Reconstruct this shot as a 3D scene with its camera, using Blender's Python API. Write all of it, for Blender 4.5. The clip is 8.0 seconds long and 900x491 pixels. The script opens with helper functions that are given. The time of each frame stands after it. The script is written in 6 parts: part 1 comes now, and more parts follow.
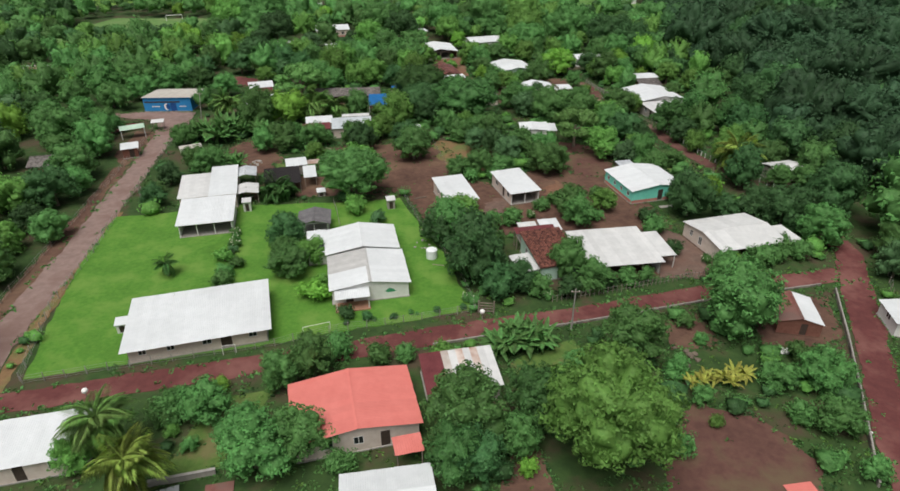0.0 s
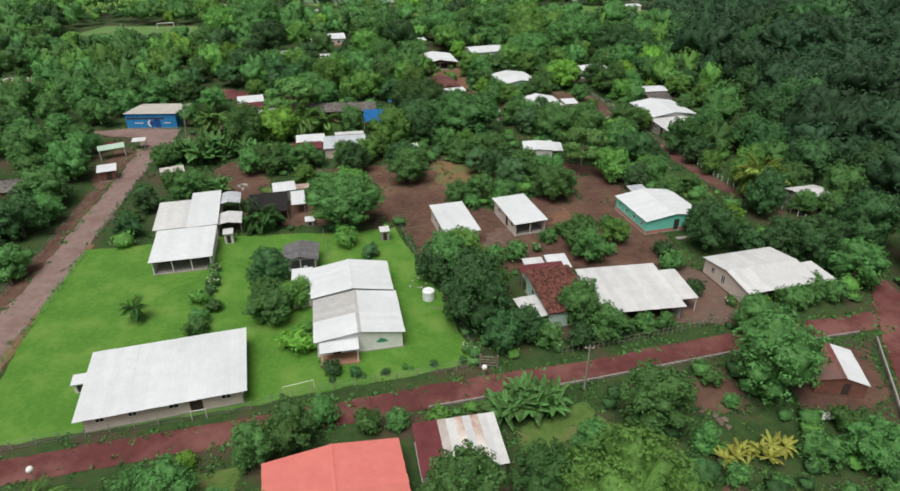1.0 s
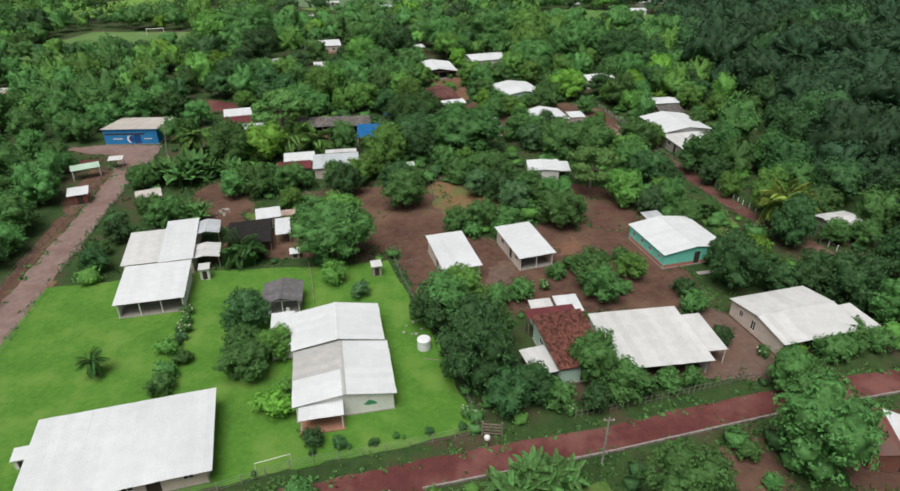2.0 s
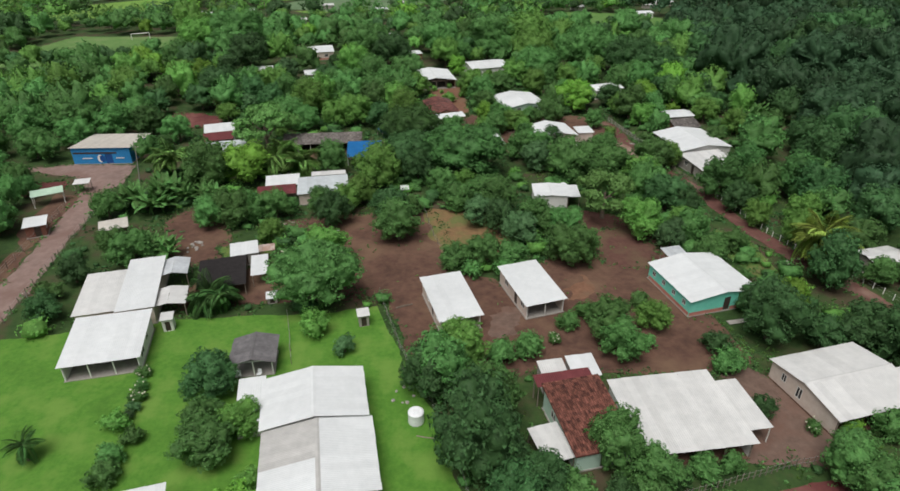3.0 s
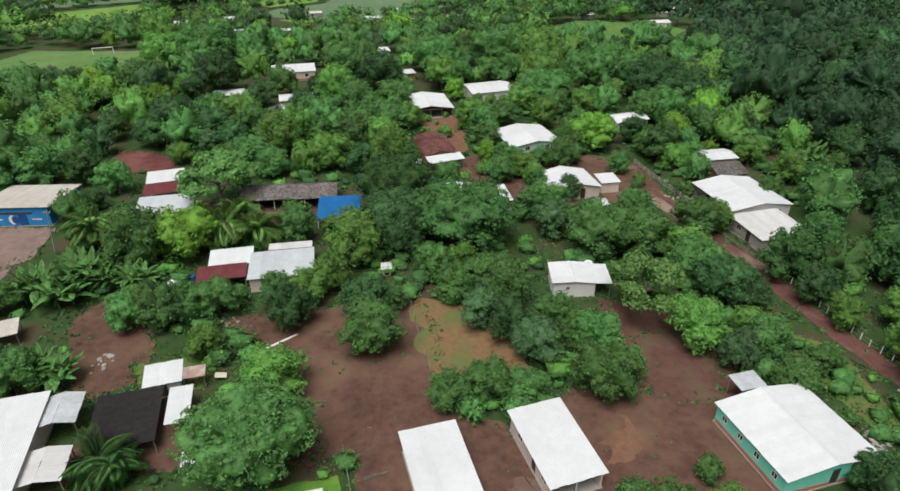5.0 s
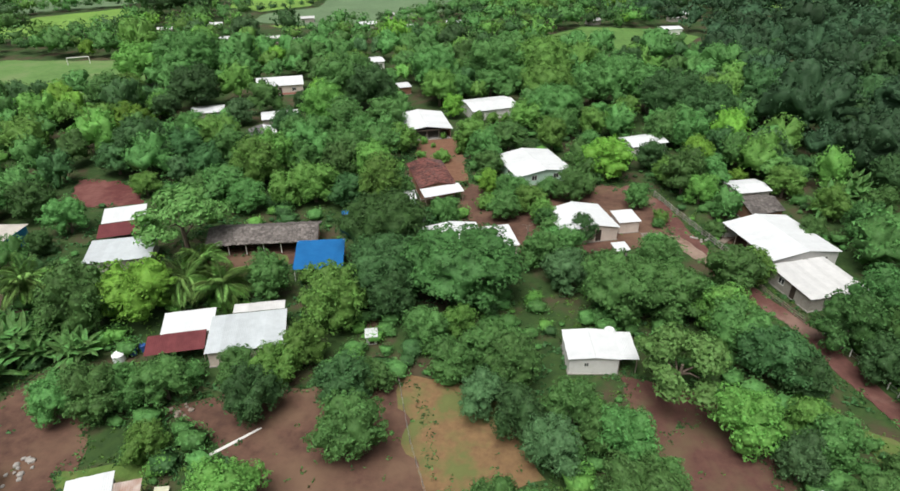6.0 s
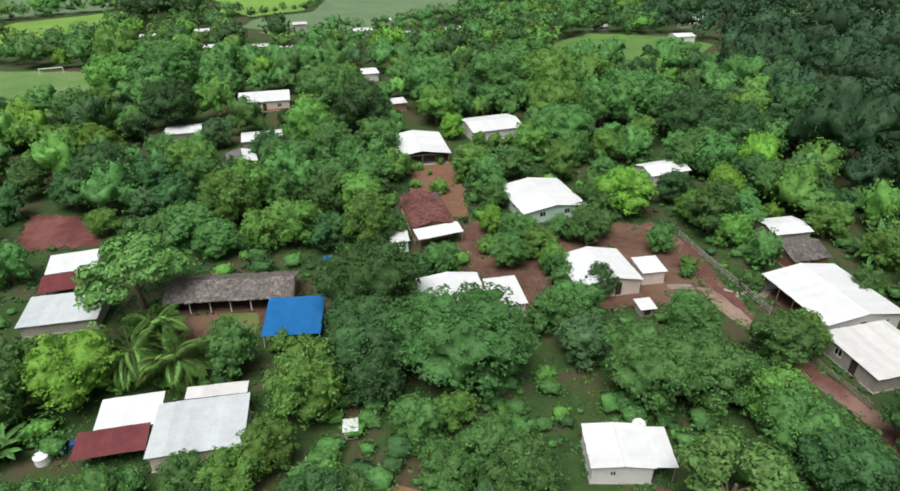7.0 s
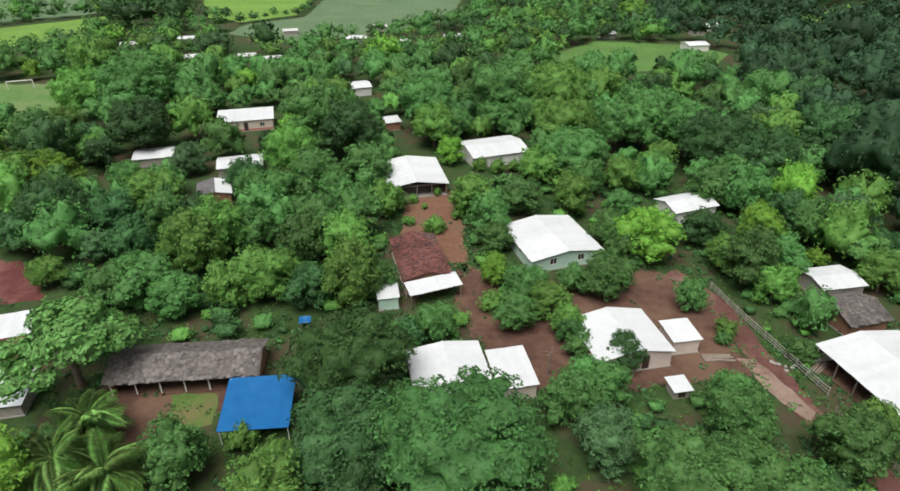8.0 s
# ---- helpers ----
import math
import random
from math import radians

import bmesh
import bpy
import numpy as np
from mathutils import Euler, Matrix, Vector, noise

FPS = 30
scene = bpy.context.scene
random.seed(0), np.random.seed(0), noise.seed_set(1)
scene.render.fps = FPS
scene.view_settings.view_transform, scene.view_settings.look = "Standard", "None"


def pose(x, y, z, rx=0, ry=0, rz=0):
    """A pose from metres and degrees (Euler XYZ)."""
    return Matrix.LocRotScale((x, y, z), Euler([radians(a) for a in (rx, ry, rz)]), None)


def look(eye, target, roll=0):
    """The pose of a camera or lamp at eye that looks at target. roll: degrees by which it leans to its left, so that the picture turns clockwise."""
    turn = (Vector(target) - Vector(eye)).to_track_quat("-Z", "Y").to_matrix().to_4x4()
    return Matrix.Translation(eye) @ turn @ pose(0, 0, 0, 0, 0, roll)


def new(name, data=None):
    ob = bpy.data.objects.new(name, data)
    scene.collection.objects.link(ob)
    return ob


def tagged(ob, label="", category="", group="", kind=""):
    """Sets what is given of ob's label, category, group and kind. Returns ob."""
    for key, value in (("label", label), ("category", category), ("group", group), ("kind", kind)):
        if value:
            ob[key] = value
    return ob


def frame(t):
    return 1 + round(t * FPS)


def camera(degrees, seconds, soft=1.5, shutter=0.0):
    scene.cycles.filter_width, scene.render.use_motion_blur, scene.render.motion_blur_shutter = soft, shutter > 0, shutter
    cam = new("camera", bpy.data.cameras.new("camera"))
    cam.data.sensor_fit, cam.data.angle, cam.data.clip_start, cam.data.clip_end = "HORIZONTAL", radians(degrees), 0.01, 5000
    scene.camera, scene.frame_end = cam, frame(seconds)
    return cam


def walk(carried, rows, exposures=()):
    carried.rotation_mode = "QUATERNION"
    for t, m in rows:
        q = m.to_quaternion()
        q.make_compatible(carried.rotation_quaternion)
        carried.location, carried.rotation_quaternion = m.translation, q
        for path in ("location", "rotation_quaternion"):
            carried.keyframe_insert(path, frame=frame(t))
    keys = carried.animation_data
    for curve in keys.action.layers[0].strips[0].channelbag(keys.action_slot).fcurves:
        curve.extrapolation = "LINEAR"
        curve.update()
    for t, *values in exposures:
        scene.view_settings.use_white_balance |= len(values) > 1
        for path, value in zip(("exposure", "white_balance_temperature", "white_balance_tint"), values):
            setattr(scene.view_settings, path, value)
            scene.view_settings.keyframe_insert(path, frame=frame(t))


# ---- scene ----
cam = camera(72.0, 8.0, 1.6)
ROWS = [
    (0.0, 0.0, 0.0, 48.1, 60.47, 0.11, -0.19),
    (0.5, 0.12, 4.53, 48.29, 60.59, 0.14, -0.18),
    (1.0, 0.27, 9.93, 48.46, 60.71, 0.14, -0.17),
    (1.5, 0.4, 14.81, 48.54, 60.8, 0.15, -0.16),
    (3.0, 1.01, 33.03, 48.47, 60.68, 0.21, -0.18),
    (3.5, 1.22, 39.35, 48.47, 60.62, 0.22, -0.18),
    (4.0, 1.51, 46.96, 48.49, 60.57, 0.26, -0.19),
    (4.5, 1.76, 53.86, 48.54, 60.56, 0.26, -0.19),
    (6.0, 2.57, 77.41, 48.87, 60.41, 0.25, -0.16),
    (6.5, 2.8, 84.64, 48.92, 60.38, 0.25, -0.15),
    (7.0, 3.09, 92.87, 48.97, 60.34, 0.26, -0.12),
    (7.5, 3.29, 100.07, 48.98, 60.32, 0.23, -0.12),
    (8.0, 3.53, 108.29, 49.03, 60.3, 0.22, -0.11),
]
walk(cam, [(t, pose(x, y, z, rx, ry, rz)) for t, x, y, z, rx, ry, rz in ROWS], ((0.0, 0.0), (1.7, 0.0), (3.0, -0.10), (4.7, -0.02), (5.8, 0.32), (6.5, 0.34), (7.0, 0.29), (7.5, 0.22), (8.0, 0.22)))

# ---------- light ----------
SUN_UP, SUN_TURN = 68.0, 205.0
world = bpy.data.worlds.new("overcast_sky")
scene.world = world
world.use_nodes = True
wn = world.node_tree.nodes
sky = wn.new("ShaderNodeTexSky")
sky.sky_type = "NISHITA"
sky.sun_disc = False
sky.sun_elevation, sky.sun_rotation = radians(SUN_UP), radians(SUN_TURN)
sky.dust_density, sky.ozone_density = 4.0, 0.6
grey = wn.new("ShaderNodeHueSaturation")
grey.inputs["Saturation"].default_value = 0.22
world.node_tree.links.new(sky.outputs[0], grey.inputs["Color"])
world.node_tree.links.new(grey.outputs[0], wn["Background"].inputs[0])
wn["Background"].inputs[1].default_value = 0.078
lamp = bpy.data.lights.new("sun", "SUN")
lamp.energy, lamp.angle, lamp.color = 2.80, radians(40), (1.0, 0.97, 0.93)
sun = new("sun", lamp)
to_sun = Vector((math.sin(radians(SUN_TURN)) * math.cos(radians(SUN_UP)), math.cos(radians(SUN_TURN)) * math.cos(radians(SUN_UP)), math.sin(radians(SUN_UP))))
sun.matrix_world = look(tuple(to_sun * 300), (0, 0, 0))


# ---------- materials ----------
def mat(name, c1, c2, scale=1.0, rough=0.85, bump=0.15, metal=0.0, rnd=0.0, island=0.0, broad=0.35, leafy=0.0, third=None, spec=0.3):
    """Two colours mixed by fine noise, varied by broad noise, by object and by island; third: a colour in broad patches."""
    m = bpy.data.materials.new(name)
    m.use_nodes = True
    nt = m.node_tree
    n, link = nt.nodes, nt.links.new
    bsdf, out = n["Principled BSDF"], n["Material Output"]
    geo = n.new("ShaderNodeNewGeometry")

    def tex(s, detail):
        t = n.new("ShaderNodeTexNoise")
        t.inputs["Scale"].default_value, t.inputs["Detail"].default_value = s, detail
        t.inputs["Roughness"].default_value = 0.65
        link(geo.outputs["Position"], t.inputs["Vector"])
        return t.outputs["Fac"]

    def ramp(src, a, b):
        r = n.new("ShaderNodeMapRange")
        r.inputs[1].default_value, r.inputs[2].default_value = a, b
        link(src, r.inputs[0])
        return r.outputs[0]

    def mix(fac, a, b, blend="MIX"):
        x = n.new("ShaderNodeMix")
        x.data_type, x.blend_type = "RGBA", blend
        for sock, v in ((x.inputs[0], fac), (x.inputs[6], a), (x.inputs[7], b)):
            if isinstance(v, (int, float)):
                sock.default_value = v
            elif isinstance(v, tuple):
                sock.default_value = (*v, 1)
            else:
                link(v, sock)
        return x.outputs[2]

    fine = tex(scale, 5)
    col = mix(ramp(fine, 0.3, 0.7), c1, c2)
    wide = tex(scale * 0.13, 4)
    if third:
        col = mix(ramp(wide, 0.48, 0.62), col, third)
    value = n.new("ShaderNodeHueSaturation")
    link(col, value.inputs["Color"])
    total = n.new("ShaderNodeMath")
    total.operation = "ADD"
    link(ramp(wide, 0.25, 0.75), total.inputs[0])
    total.inputs[1].default_value = 0.0
    scaled = n.new("ShaderNodeMath")
    scaled.operation = "MULTIPLY_ADD"
    link(total.outputs[0], scaled.inputs[0])
    scaled.inputs[1].default_value, scaled.inputs[2].default_value = broad, 1.0 - broad / 2
    last = scaled.outputs[0]
    for amount, node, socket in ((rnd, "ShaderNodeObjectInfo", "Random"), (island, "ShaderNodeNewGeometry", "Random Per Island")):
        if amount:
            src = n.new(node)
            more = n.new("ShaderNodeMath")
            more.operation = "MULTIPLY_ADD"
            link(src.outputs[socket], more.inputs[0])
            more.inputs[1].default_value, more.inputs[2].default_value = amount, 1.0 - amount / 2
            times = n.new("ShaderNodeMath")
            times.operation = "MULTIPLY"
            link(last, times.inputs[0])
            link(more.outputs[0], times.inputs[1])
            last = times.outputs[0]
    link(last, value.inputs["Value"])
    if leafy:
        info = n.new("ShaderNodeObjectInfo")
        hue = n.new("ShaderNodeMapRange")
        hue.inputs[3].default_value, hue.inputs[4].default_value = 0.486, 0.520
        spray = n.new("ShaderNodeMath")
        spray.operation = "MULTIPLY_ADD"
        link(geo.outputs["Random Per Island"], spray.inputs[0])
        spray.inputs[1].default_value = 0.30
        own = n.new("ShaderNodeMath")
        own.operation = "MULTIPLY"
        link(info.outputs["Random"], own.inputs[0])
        own.inputs[1].default_value = 0.70
        link(own.outputs[0], spray.inputs[2])
        link(spray.outputs[0], hue.inputs[0])
        link(hue.outputs[0], value.inputs["Hue"])
    link(value.outputs[0], bsdf.inputs["Base Color"])
    bsdf.inputs["Roughness"].default_value, bsdf.inputs["Metallic"].default_value = rough, metal
    bsdf.inputs["Specular IOR Level"].default_value = spec
    if bump:
        b = n.new("ShaderNodeBump")
        b.inputs["Strength"].default_value, b.inputs["Distance"].default_value = bump, 0.3 / scale
        link(fine, b.inputs["Height"])
        link(b.outputs[0], bsdf.inputs["Normal"])
    if leafy:
        thin = n.new("ShaderNodeBsdfTranslucent")
        link(value.outputs[0], thin.inputs["Color"])
        both = n.new("ShaderNodeMixShader")
        both.inputs[0].default_value = leafy
        link(bsdf.outputs[0], both.inputs[1])
        link(thin.outputs[0], both.inputs[2])
        link(both.outputs[0], out.inputs["Surface"])
    return m


LEAF = dict(rough=0.55, bump=0.7, rnd=0.62, island=0.50, broad=0.5, leafy=0.2, scale=2.6, spec=0.16)
leaf_mid = mat("leaf_mid", (0.075, 0.188, 0.051), (0.130, 0.278, 0.080), **LEAF)
leaf_dark = mat("leaf_dark", (0.045, 0.115, 0.039), (0.078, 0.170, 0.058), **LEAF)
leaf_broad = mat("leaf_broad", (0.049, 0.124, 0.035), (0.086, 0.192, 0.055), **LEAF)
# dark forest leaf; extra blue in the colour stands in for distance haze
leaf_forest_hazed = mat("leaf_forest_hazed", (0.033, 0.081, 0.036), (0.056, 0.117, 0.051), **LEAF)
leaf_pale = mat("leaf_pale", (0.112, 0.246, 0.062), (0.170, 0.310, 0.092), **LEAF)
leaf_lime = mat("leaf_lime", (0.108, 0.252, 0.050), (0.172, 0.332, 0.076), **LEAF)
leaf_yellow = mat("leaf_yellow", (0.135, 0.300, 0.040), (0.205, 0.385, 0.060), **LEAF)
leaf_grey = mat("leaf_grey", (0.066, 0.145, 0.056), (0.108, 0.200, 0.082), **LEAF)
leaf_gold = mat("leaf_gold", (0.270, 0.390, 0.070), (0.440, 0.560, 0.130), **LEAF)
leaf_yellow_dry = mat("leaf_yellow_dry", (0.240, 0.270, 0.050), (0.400, 0.380, 0.085), **LEAF)
leaf_palm = mat("leaf_palm", (0.165, 0.330, 0.080), (0.300, 0.490, 0.135), **LEAF)
leaf_banana = mat("leaf_banana", (0.075, 0.185, 0.050), (0.135, 0.275, 0.078), **LEAF)
bark = mat("bark", (0.11, 0.085, 0.065), (0.19, 0.155, 0.12), 3.0, 0.9, 0.5, rnd=0.3)

scrub = mat("scrub_ground", (0.024, 0.056, 0.015), (0.050, 0.096, 0.024), 0.9, 0.95, 0.4, broad=0.7, third=(0.062, 0.048, 0.028))
soil = mat("red_soil", (0.080, 0.043, 0.032), (0.152, 0.083, 0.058), 0.8, 0.95, 0.3, broad=0.75, third=(0.128, 0.078, 0.051))
soil_orange = mat("orange_clay", (0.20, 0.075, 0.040), (0.30, 0.125, 0.070), 0.7, 0.95, 0.4, broad=0.6, third=(0.10, 0.075, 0.040))
soil_worn = mat("trodden_soil", (0.120, 0.078, 0.061), (0.185, 0.124, 0.098), 1.0, 0.95, 0.25, broad=0.6, third=(0.130, 0.074, 0.056))
track_mat = mat("red_track_earth", (0.105, 0.046, 0.039), (0.160, 0.074, 0.060), 1.0, 0.95, 0.3, broad=0.6, third=(0.190, 0.120, 0.095))
# darker soil; below the small white house it stands in for shade
soil_dark = mat("dark_red_soil", (0.090, 0.042, 0.034), (0.138, 0.068, 0.052), 1.1, 0.9, 0.3, broad=0.5, third=(0.110, 0.075, 0.045))
soil_dry = mat("dry_grass_soil", (0.165, 0.098, 0.052), (0.255, 0.160, 0.076), 1.3, 0.95, 0.4, broad=0.6, third=(0.110, 0.125, 0.042))
clay_yard = mat("orange_clay_yard", (0.150, 0.078, 0.048), (0.235, 0.122, 0.076), 1.2, 0.95, 0.3, broad=0.5, third=(0.150, 0.092, 0.058))
soil_pale = mat("trodden_pale_soil", (0.25, 0.175, 0.135), (0.33, 0.245, 0.195), 1.2, 0.95, 0.25, broad=0.5, third=(0.17, 0.10, 0.075))
rough_grass = mat("rough_grass", (0.070, 0.135, 0.028), (0.120, 0.195, 0.045), 1.4, 0.95, 0.4, broad=0.6, third=(0.130, 0.125, 0.050))
lawn_mat = mat("lawn_grass", (0.064, 0.180, 0.020), (0.100, 0.238, 0.030), 1.6, 0.9, 0.3, broad=0.45, third=(0.112, 0.216, 0.036))
field_mat = mat("field_grass", (0.12, 0.24, 0.045), (0.18, 0.32, 0.06), 0.4, 0.95, 0.2, broad=0.4)
pitch_mat = mat("pitch_grass", (0.090, 0.190, 0.050), (0.135, 0.240, 0.070), 0.6, 0.95, 0.2, broad=0.4, third=(0.135, 0.200, 0.075))
maize_mat = mat("maize_field", (0.075, 0.170, 0.040), (0.120, 0.225, 0.055), 0.5, 0.95, 0.4, broad=0.5)
crop_mat = mat("crop_field", (0.10, 0.17, 0.085), (0.14, 0.21, 0.11), 0.5, 0.95, 0.2, broad=0.35)
road_red = mat("red_road_gravel", (0.100, 0.031, 0.030), (0.148, 0.048, 0.044), 1.0, 0.95, 0.3, broad=0.5, third=(0.165, 0.070, 0.060))
road_brown = mat("brown_road_gravel", (0.205, 0.138, 0.120), (0.285, 0.205, 0.180), 0.9, 0.95, 0.3, broad=0.45, third=(0.175, 0.112, 0.095))
concrete = mat("worn_concrete", (0.28, 0.26, 0.24), (0.38, 0.36, 0.33), 2.0, 0.9, 0.2, broad=0.3)
stone = mat("field_stone", (0.16, 0.14, 0.12), (0.28, 0.25, 0.22), 3.0, 0.95, 0.4, rnd=0.5)

roof_white = mat("white_zinc", (0.60, 0.625, 0.635), (0.67, 0.69, 0.70), 1.1, 0.5, 0.05, rnd=0.06, broad=0.16)
roof_zinc = mat("weathered_zinc", (0.53, 0.535, 0.53), (0.63, 0.63, 0.62), 1.0, 0.5, 0.08, rnd=0.12, broad=0.16)
roof_pale = mat("pale_blue_zinc", (0.45, 0.49, 0.51), (0.54, 0.58, 0.60), 1.0, 0.5, 0.06, rnd=0.10, broad=0.2)
roof_dull = mat("dull_zinc", (0.40, 0.395, 0.385), (0.50, 0.495, 0.48), 0.9, 0.55, 0.06, rnd=0.12, broad=0.25)
roof_grey = mat("grey_zinc", (0.46, 0.43, 0.39), (0.56, 0.53, 0.48), 1.2, 0.55, 0.08, rnd=0.10, broad=0.2)
roof_dark = mat("dark_grey_shingle", (0.105, 0.100, 0.105), (0.175, 0.168, 0.172), 1.6, 0.85, 0.2, rnd=0.25, broad=0.3)
roof_silver = mat("silver_zinc", (0.50, 0.53, 0.56), (0.66, 0.69, 0.71), 1.5, 0.4, 0.08, rnd=0.15, broad=0.2, metal=0.3)
roof_mint = mat("pale_green_metal", (0.36, 0.52, 0.40), (0.46, 0.60, 0.48), 1.0, 0.55, 0.06, rnd=0.1, broad=0.2)
roof_red = mat("salmon_painted_metal", (0.60, 0.165, 0.140), (0.67, 0.205, 0.175), 0.8, 0.5, 0.04, rnd=0.06, broad=0.1)
roof_maroon = mat("maroon_painted_metal", (0.115, 0.026, 0.030), (0.160, 0.042, 0.045), 1.0, 0.55, 0.06, rnd=0.15, broad=0.25)
roof_rust = mat("rusty_zinc", (0.42, 0.34, 0.30), (0.30, 0.17, 0.12), 0.9, 0.8, 0.1, rnd=0.5, broad=0.4, third=(0.52, 0.48, 0.44))
roof_rustred = mat("rusty_red_sheet", (0.17, 0.060, 0.050), (0.23, 0.105, 0.085), 1.2, 0.85, 0.1, rnd=0.35, broad=0.4, third=(0.14, 0.085, 0.072))
clay = mat("clay_tile", (0.095, 0.038, 0.030), (0.215, 0.085, 0.062), 1.6, 0.9, 0.3, island=1.1, rnd=0.3, broad=0.35)
clay_old = mat("old_sooty_clay_tile", (0.085, 0.046, 0.042), (0.200, 0.075, 0.062), 0.8, 0.9, 0.3, island=0.9, rnd=0.3, broad=0.6, third=(0.075, 0.062, 0.058))
thatch = mat("dry_palm_thatch", (0.085, 0.074, 0.068), (0.200, 0.182, 0.170), 2.4, 0.95, 0.6, island=0.6, rnd=0.3, broad=0.45)
felt = mat("black_shade_cloth", (0.020, 0.018, 0.019), (0.034, 0.031, 0.031), 1.5, 0.95, 0.2, spec=0.1)
tarp_mat = mat("blue_tarpaulin", (0.008, 0.110, 0.31), (0.013, 0.140, 0.37), 0.8, 0.4, 0.1, broad=0.2)

wall_cream = mat("cream_plaster", (0.62, 0.52, 0.45), (0.72, 0.63, 0.56), 1.5, 0.9, 0.1, broad=0.2)
wall_white = mat("white_plaster", (0.72, 0.71, 0.68), (0.82, 0.81, 0.79), 1.5, 0.9, 0.1, broad=0.18)
wall_teal = mat("teal_paint", (0.18, 0.72, 0.56), (0.24, 0.78, 0.62), 1.5, 0.8, 0.08, broad=0.15)
wall_blue = mat("blue_paint", (0.025, 0.22, 0.52), (0.040, 0.28, 0.60), 1.5, 0.8, 0.08, broad=0.15)
wall_pink = mat("salmon_plinth", (0.48, 0.19, 0.15), (0.56, 0.25, 0.20), 1.5, 0.9, 0.08, broad=0.15)
wall_mint = mat("mint_paint", (0.48, 0.68, 0.56), (0.56, 0.74, 0.63), 1.5, 0.85, 0.08, broad=0.15)
wall_block = mat("grey_block", (0.33, 0.30, 0.27), (0.43, 0.40, 0.36), 2.5, 0.95, 0.2, broad=0.3)
wall_brick = mat("mud_brick", (0.17, 0.070, 0.050), (0.24, 0.110, 0.080), 2.5, 0.95, 0.3, broad=0.35)
wall_adobe = mat("adobe", (0.30, 0.15, 0.10), (0.38, 0.21, 0.14), 2.0, 0.95, 0.3, broad=0.3)
wood = mat("grey_timber", (0.19, 0.155, 0.125), (0.31, 0.26, 0.215), 4.0, 0.9, 0.4, rnd=0.3)
white_paint = mat("white_paint", (0.76, 0.75, 0.72), (0.84, 0.83, 0.80), 3.0, 0.7, 0.1)
dark_glass = mat("dark_glass", (0.020, 0.024, 0.026), (0.035, 0.040, 0.042), 3.0, 0.12, 0.0, spec=0.6)
door_mat = mat("dark_door", (0.050, 0.036, 0.030), (0.085, 0.062, 0.050), 4.0, 0.6, 0.15)
door_blue = mat("blue_door", (0.012, 0.075, 0.26), (0.020, 0.095, 0.31), 3.0, 0.6, 0.1)
plastic_white = mat("white_plastic", (0.72, 0.74, 0.76), (0.80, 0.82, 0.84), 3.0, 0.5, 0.05)
plastic_blue = mat("blue_plastic", (0.03, 0.10, 0.35), (0.05, 0.14, 0.42), 3.0, 0.4, 0.05)
sign_green = mat("green_wall_paint", (0.05, 0.26, 0.13), (0.08, 0.33, 0.17), 3.0, 0.8, 0.05)
wire = mat("fence_wire", (0.30, 0.30, 0.29), (0.40, 0.40, 0.39), 5.0, 0.6, 0.0, metal=0.4)
flower = mat("pale_flowers", (0.50, 0.50, 0.36), (0.62, 0.62, 0.48), 3.0, 0.8, 0.0)
car_paint = mat("dark_blue_car_paint", (0.015, 0.020, 0.035), (0.022, 0.028, 0.045), 3.0, 0.25, 0.0, spec=0.6)
rubber = mat("tyre_rubber", (0.015, 0.015, 0.015), (0.025, 0.025, 0.025), 5.0, 0.9, 0.1)


# ---------- mesh helpers ----------
def part(name, bm, material, parent=None, label=""):
    me = bpy.data.meshes.new(name)
    bm.to_mesh(me)
    bm.free()
    me.materials.append(material)
    ob = new(name, me)
    ob.parent = parent
    return tagged(ob, label)


def shared(name, me, parent, m=None, label=""):
    ob = new(name, me)
    ob.parent = parent
    if m is not None:
        ob.matrix_basis = m
    return tagged(ob, label)


def thing(name, m, label, category, group="", kind=""):
    ob = new(name)
    ob.empty_display_size = 0.5
    ob.matrix_basis = m
    return tagged(ob, label, category, group, kind)


def box(bm, x0, x1, y0, y1, z0, z1):
    v = [bm.verts.new((x, y, z)) for z in (z0, z1) for x, y in ((x0, y0), (x1, y0), (x1, y1), (x0, y1))]
    for f in ((3, 2, 1, 0), (4, 5, 6, 7), (0, 1, 5, 4), (1, 2, 6, 5), (2, 3, 7, 6), (3, 0, 4, 7)):
        bm.faces.new([v[i] for i in f])


def prism(bm, pts, along):
    """A solid from the outline pts, carried by the vector along."""
    a = [bm.verts.new(p) for p in pts]
    b = [bm.verts.new(Vector(p) + Vector(along)) for p in pts]
    bm.faces.new(a[::-1])
    bm.faces.new(b)
    for i in range(len(a)):
        j = (i + 1) % len(a)
        bm.faces.new((a[i], a[j], b[j], b[i]))
    bmesh.ops.recalc_face_normals(bm, faces=bm.faces[:])


